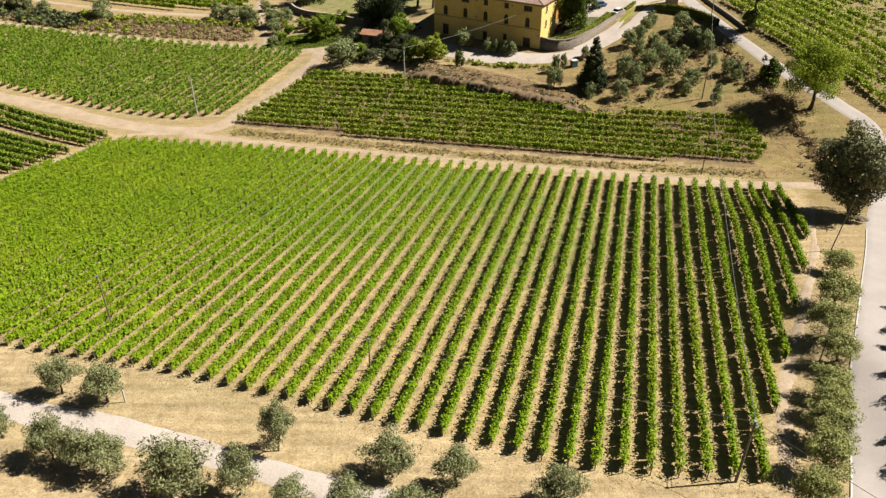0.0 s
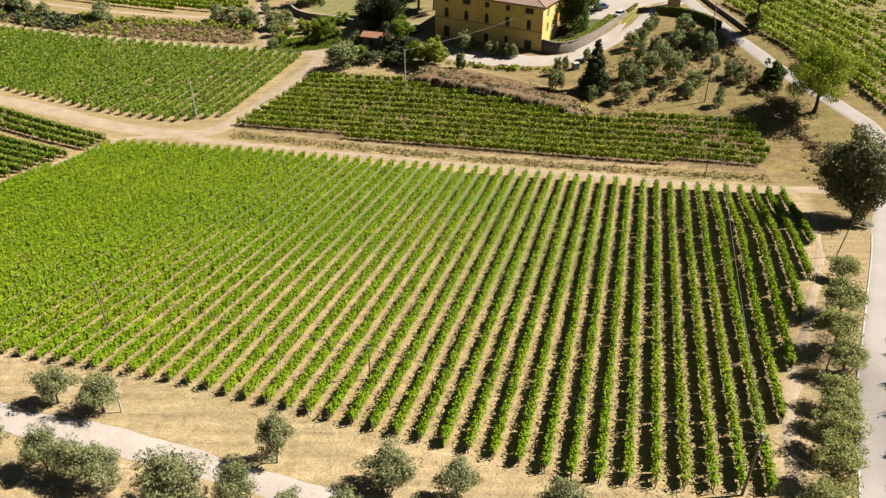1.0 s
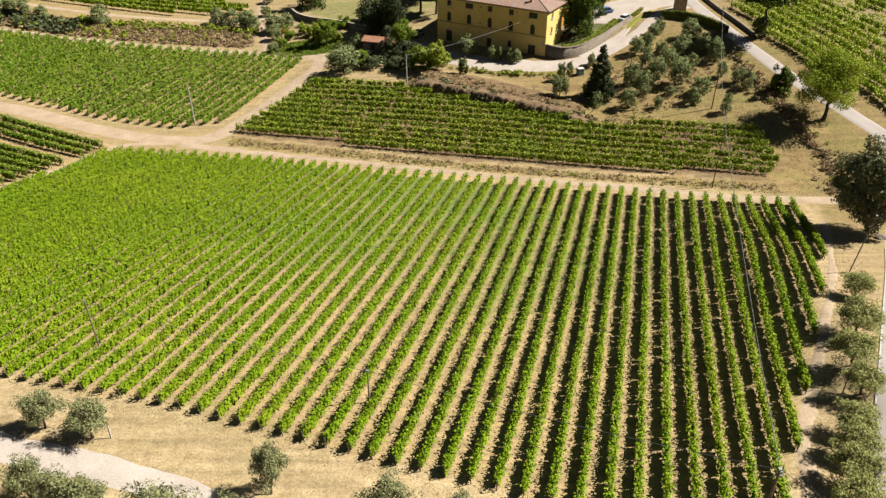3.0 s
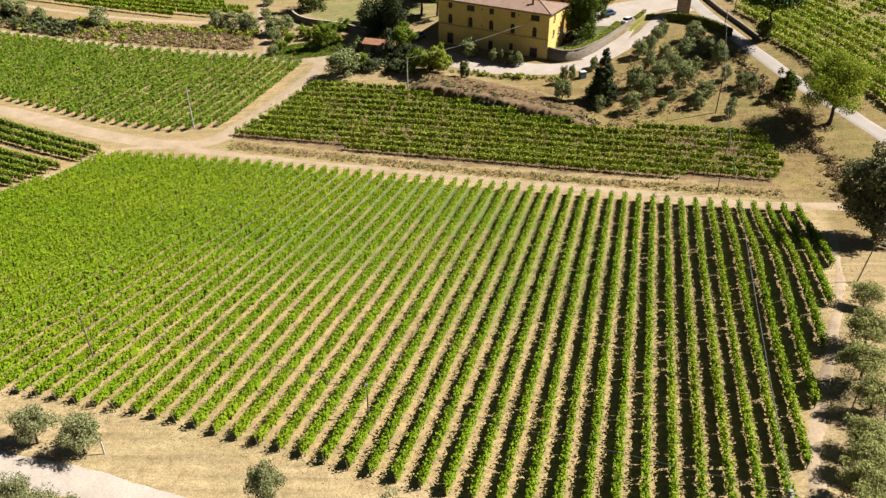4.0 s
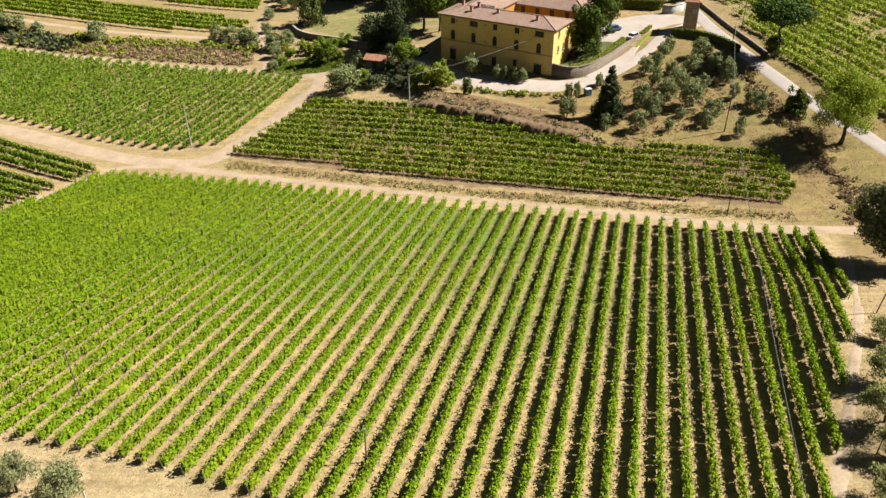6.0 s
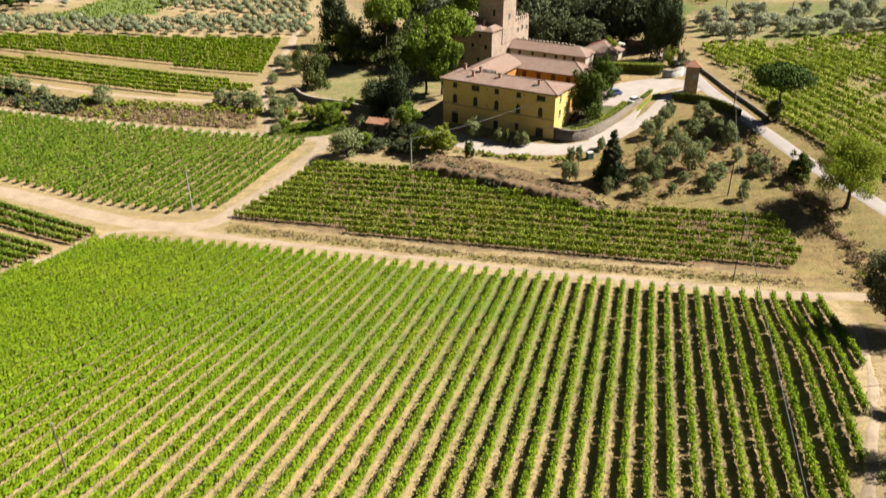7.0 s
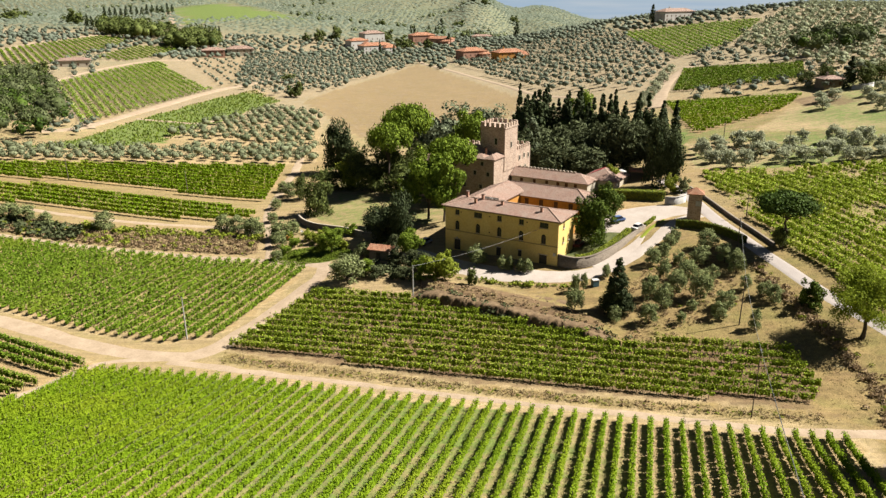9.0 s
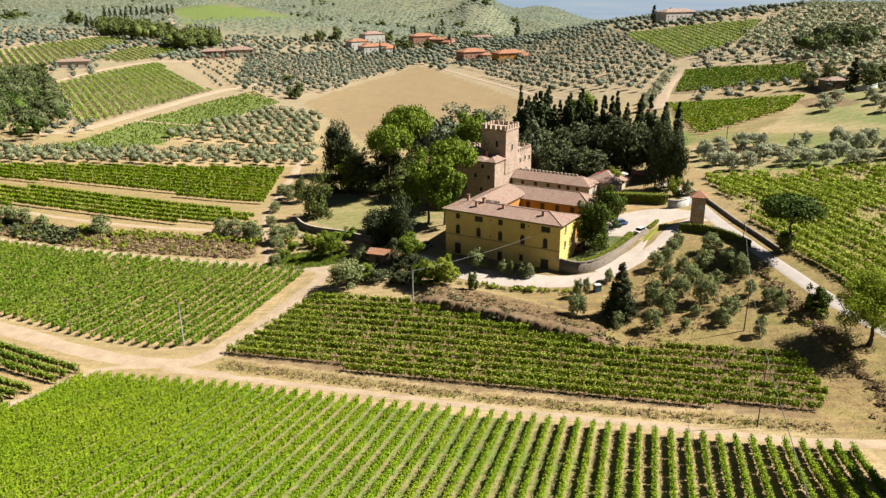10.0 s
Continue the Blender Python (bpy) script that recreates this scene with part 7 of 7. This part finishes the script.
def clay_pot(x, y, s):
    o = thing("clay_pot", (x, y, hz(x, y)), "terracotta pot with a small plant beside the garden path", "plant pot", "terracotta pots")
    bm = tube(bmesh.new(), [(0, 0, 0), (0, 0, 0.25 * s), (0, 0, 0.45 * s), (0, 0, 0.5 * s)], [0.2 * s, 0.28 * s, 0.33 * s, 0.36 * s], 12)
    part("pot", bm, M_ORANGE, o)
    rng = np.random.default_rng(int(abs(x) * 10))
    d = rng.normal(size=(90, 3))
    d /= np.linalg.norm(d, axis=1, keepdims=True)
    v, f = leaf_quads(d * 0.42 * s + np.array([0, 0, 0.8 * s]), d, 0.2 * s, rng, 0.6)
    part("plant", mesh_of("plant", v, f, M_LIME), None, o)


for x, y, s in [(-43.8, 214.3, 2.0), (-42.6, 213.6, 1.6), (-43.2, 216.0, 1.4)]:
    clay_pot(x, y, s)

tufts(MEADOWS[0], 2600, 0.7, 89, "lush green growth on the far meadow", M_LUSH)
tufts(WEEDY, 5000, 0.20, 88, "tall dry weeds along the lower edge of the vines", M_WEED)

# ---- far houses ----
def far_house(x, y, w, d, h, turn, wall, label, roof=M_TILE, windows=4, wing=0.0):
    """A farmhouse with a hipped roof, shuttered windows, a chimney and, where wing is set, a cross wing of that length."""
    o = thing("farmhouse", (x, y, hz(x, y)), label, "house", "far farmhouses", turn)
    part("wall", boxed(-w / 2, w / 2, -d / 2, d / 2, -1.0, h), wall, o)
    part("roof", hip_roof(-w / 2, w / 2, -d / 2, d / 2, h + 0.2, d * 0.2, 0.5), roof, o)
    part("chimney", boxed(-w * 0.2 - 0.4, -w * 0.2 + 0.4, -0.4, 0.4, h, h + d * 0.2 + 1.4), wall, o)
    for i in range(windows):
        for z in ([1.6, 4.4] if h > 5 else [1.6]):
            wx = -w / 2 + (i + 0.5) * w / windows
            part("window", boxed(wx - 0.5, wx + 0.5, -d / 2 - 0.05, -d / 2 - 0.003, z - 0.7, z + 0.7), M_SHUTTER, o)
    if wing:
        wh = h * 0.72
        a, b = w * 0.12, w * 0.46
        part("wing_wall", boxed(a, b, -d / 2 - wing, -d / 2 - 0.06, -1.0, wh), wall, o)
        part("wing_roof", hip_roof(a, b, -d / 2 - wing, -d / 2 - 0.06, wh + 0.2, (b - a) * 0.2, 0.4, (True, False)), roof, o)
        for z in ([1.5, 4.0] if wh > 4.6 else [1.5]):
            part("window", boxed((a + b) / 2 - 0.6, (a + b) / 2 + 0.6, -d / 2 - wing - 0.05, -d / 2 - wing - 0.003, z - 0.7, z + 0.7), M_SHUTTER, o)


far_house(-246, 537, 20, 8, 4.0, 0.4, M_CREAM, "long low farmhouse beside far vines")
far_house(-199, 683, 18, 11, 5.5, 0.35, M_PINK, "stone farm building with a red roof")
far_house(-184, 711, 22, 12, 6.0, 0.35, M_CREAM, "stone farm building with a red roof")
far_house(-285, 846, 26, 12, 6.5, 0.2, M_PINK, "rose farmhouse among dark trees")
far_house(-97, 822, 20, 12, 8.5, 0.65, M_WHITE, "white villa with red roof on the far hill", M_TILE_RED, wing=7.0)
far_house(-76, 794, 32, 13, 7.0, 0.6, M_WHITE, "broad white villa with red roof", M_TILE_RED, windows=7, wing=6.0)
far_house(-90, 897, 24, 14, 10.0, 0.6, M_WHITE, "tall white house on the far hill")
far_house(-36, 893, 26, 14, 9.0, 0.45, M_PINK, "rose house between cypresses", M_TILE_RED, wing=6.0)
far_house(-14, 850, 24, 12, 7.0, -0.3, M_PINK, "rose house between cypresses", M_TILE_RED, wing=6.0)
far_house(13, 680, 22, 13, 7.5, 0.5, M_PINK, "red-plastered house above the bare field", M_TILE_RED, windows=5, wing=7.0)
far_house(41, 642, 24, 12, 6.0, 0.45, M_ORANGE, "orange house above the bare field", M_TILE_RED, wing=6.0)
far_house(29, 916, 22, 10, 4.5, 0.0, M_CREAM, "low cream farmhouse in the groves")
far_house(178, 690, 32, 12, 7.5, 0.5, M_WHITE, "pale villa on the skyline ridge", windows=7)
far_house(147.1, 335.5, 9, 6, 3.2, 0.2, M_RUBBLE, "small grey stone house among dark trees", windows=2)
wall_along("farm_wall", [(150.5, 324.5), (154.0, 322.5), (158.0, 323.5)], 1.6, 0.35, M_WHITE, "white rendered wall beside a stone house", cap=M_WHITE)
tree("cypress_tree", 151.0, 328.5, 12.0, 4.6, "dark cypress beside a stone house")
for x, y, h, w in [(147.5, 341.0, 9.5, 8.0), (157.0, 327.0, 9.0, 10.0), (164.0, 330.0, 8.0, 9.0), (141.5, 345.0, 7.0, 7.0)]:
    tree("evergreen_tree", x, y, h, w, "dark evergreen beside a stone house", "evergreens by the stone house")
for x, y in [(86.4, 272.0), (98.4, 250.3)]:
    wood_pole(x, y, 7.0, "grey timber pole on the grassy slope", (0.0, 0.0), 0.13, arms=2)
for x, y, h, w in [(65.3, 895.6, 16.7, 7.0), (-6.8, 842.8, 12.6, 5.7), (-23.6, 1021.1, 12.3, 6.3), (-38.6, 1208.7, 10.2, 5.7), (-15.4, 986.7, 9.5, 5.6), (-54.4, 1014.3, 13.5, 4.2), (-49.8, 1017.7, 13.5, 4.2),
                   (-70.6, 779.7, 13.7, 2.8), (-57.5, 776.9, 9.5, 3.2), (33.6, 1141.0, 9.6, 5.9), (-22.7, 1344.5, 14.6, 10.5), (-410.8, 928.8, 16.3, 5.3), (-415.1, 950.6, 12.8, 4.8), (160.0, 690.0, 16.0, 5.0)]:
    tree("far_cypress", x, y, h, w, "dark cypress on a far hillside", "far cypresses", variants=3)
for i in range(14):
    tree("far_cypress", -470.5 + i * 5.3, 1117.5 + i * 5.2, 16.3 - (i * 5 % 4), 5.7, "dark cypress in a far avenue", "far cypresses", variants=3)
for i in range(7):
    tree("far_cypress", -275.2 + i * 3.0, 895.2 + i * 2.0, 9.7, 2.9, "dark cypress in a far avenue", "far cypresses", variants=3)
for x, y, h, w in [(-110.0, 1245.8, 12.0, 13.0), (-51.3, 830.0, 13.0, 20.0), (-74.6, 915.0, 13.0, 14.0), (-142.0, 868.8, 13.7, 13.6), (-154.2, 863.8, 10.5, 9.1), (-128.7, 897.5, 15.2, 14.1), (-26.6, 806.0, 9.8, 10.4), (-103.0, 512.1, 5.7, 9.4), (-86.8, 451.1, 8.4, 8.2),
                   (33.8, 1552.4, 16.7, 20.2), (55.0, 1549.8, 12.9, 20.2), (106.4, 1517.0, 14.4, 19.8), (5.8, 1328.3, 9.6, 24.2), (15.2, 1051.7, 6.3, 13.6), (-316.4, 810.5, 14.2, 27.7), (-308.6, 838.9, 12.5, 28.5), (-336.8, 815.9, 13.2, 20.4),
                   (-307.9, 891.7, 12.0, 21.9), (-236.1, 736.8, 15.0, 24.6), (-255.2, 747.2, 10.2, 13.7), (-228.7, 774.7, 11.6, 21.0)]:
    tree("far_tree", x, y, h, w, "dark round tree on a far hillside", "far trees", variants=3)
for x, y, h, w in [(-452.6, 988.7, 18.6, 22.1), (-242.2, 481.5, 8.6, 13.9), (-598.9, 1126.4, 15.2, 29.7), (-574.7, 1070.0, 10.1, 21.2), (-666.9, 1273.5, 10.3, 25.2)]:
    tree("far_tree", x, y, h, w, "dark round tree on a far hillside", "far trees", variants=3)
strip("far_track", [(83.0, 350.0), (100.0, 400.0), (114.0, 429.0), (126.0, 447.0)], [7.0, 6.0, 5.0], M_TRACK, 0.3, 0.5, "pale farm track up the far hill", "track", step=4.0)
strip("far_track", [(-168.0, 335.0), (-156.0, 347.0), (-146.0, 392.0), (-133.0, 459.0), (-116.0, 527.0), (-125.0, 560.0)], [6.0, 6.0, 5.0], M_TRACK, 0.3, 0.5, "pale farm track below the far vines", "track", step=4.0)

strip("far_track", [(-152.0, 345.0), (-178.9, 386.9), (-205.2, 431.4), (-222.9, 458.3), (-225.8, 529.7), (-217.7, 612.2), (-190.0, 640.0)], [4.0, 3.6, 4.0], M_TRACK, 0.3, 0.4, "pale farm track round the far vines", "track", step=4.0)
strip("far_track", [(-38.0, 800.0), (-30.0, 700.0), (-6.9, 616.8), (13.0, 540.8), (29.0, 484.2), (43.0, 430.5), (60.0, 402.0)], [4.0, 3.6, 3.6], M_TRACK, 0.3, 0.4, "pale lane along the edge of the bare field", "track", step=4.0)
strip("far_track", [(-319.9, 585.5), (-345.6, 652.6), (-362.0, 751.0), (-358.0, 835.6)], [5.0, 5.0], M_TRACK, 0.3, 0.4, "pale farm track beside far vines", "track", step=4.0)
strip("far_track", [(-462.0, 1338.1), (-366.0, 1074.5), (-325.0, 985.1)], [8.0, 8.0], M_TRACK, 0.4, 0.4, "pale farm track over the far hill", "track", step=6.0)
strip("far_track", [(-142.2, 369.7), (-126.3, 367.3), (-113.6, 366.7), (-105.5, 382.5)], [2.4, 2.4], M_TRACK, 0.25, 0.4, "pale path across the far meadow", "track", step=3.0)

# ---- the distance ----
def distance():
    """Hazy blue plain and hills far beyond the last ridge."""
    bm = bmesh.new()
    n = 60
    lo, hi = [], []
    for i in range(n + 1):
        a = radians(-75 + 150 * i / n)
        x, y = 2650 * math.sin(a), 2650 * math.cos(a)
        lo.append(bm.verts.new((x, y, -260)))
        hi.append(bm.verts.new((x, y, 190 + 20 * math.sin(i * 0.37))))
    for i in range(n):
        bm.faces.new((lo[i], lo[i + 1], hi[i + 1], hi[i]))
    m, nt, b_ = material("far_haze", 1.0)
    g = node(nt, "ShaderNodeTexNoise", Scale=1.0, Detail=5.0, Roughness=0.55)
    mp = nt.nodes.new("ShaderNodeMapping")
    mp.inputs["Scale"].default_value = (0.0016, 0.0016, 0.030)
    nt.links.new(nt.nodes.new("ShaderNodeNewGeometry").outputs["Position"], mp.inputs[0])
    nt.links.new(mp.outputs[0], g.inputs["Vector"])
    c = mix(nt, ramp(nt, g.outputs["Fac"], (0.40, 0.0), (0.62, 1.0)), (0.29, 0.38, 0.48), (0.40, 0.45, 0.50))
    # The backdrop is no lamp: its painted haze colour is given off as glow.
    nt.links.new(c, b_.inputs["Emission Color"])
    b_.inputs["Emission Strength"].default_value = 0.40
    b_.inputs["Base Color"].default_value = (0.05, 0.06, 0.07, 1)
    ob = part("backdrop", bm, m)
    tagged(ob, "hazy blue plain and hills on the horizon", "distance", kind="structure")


distance()
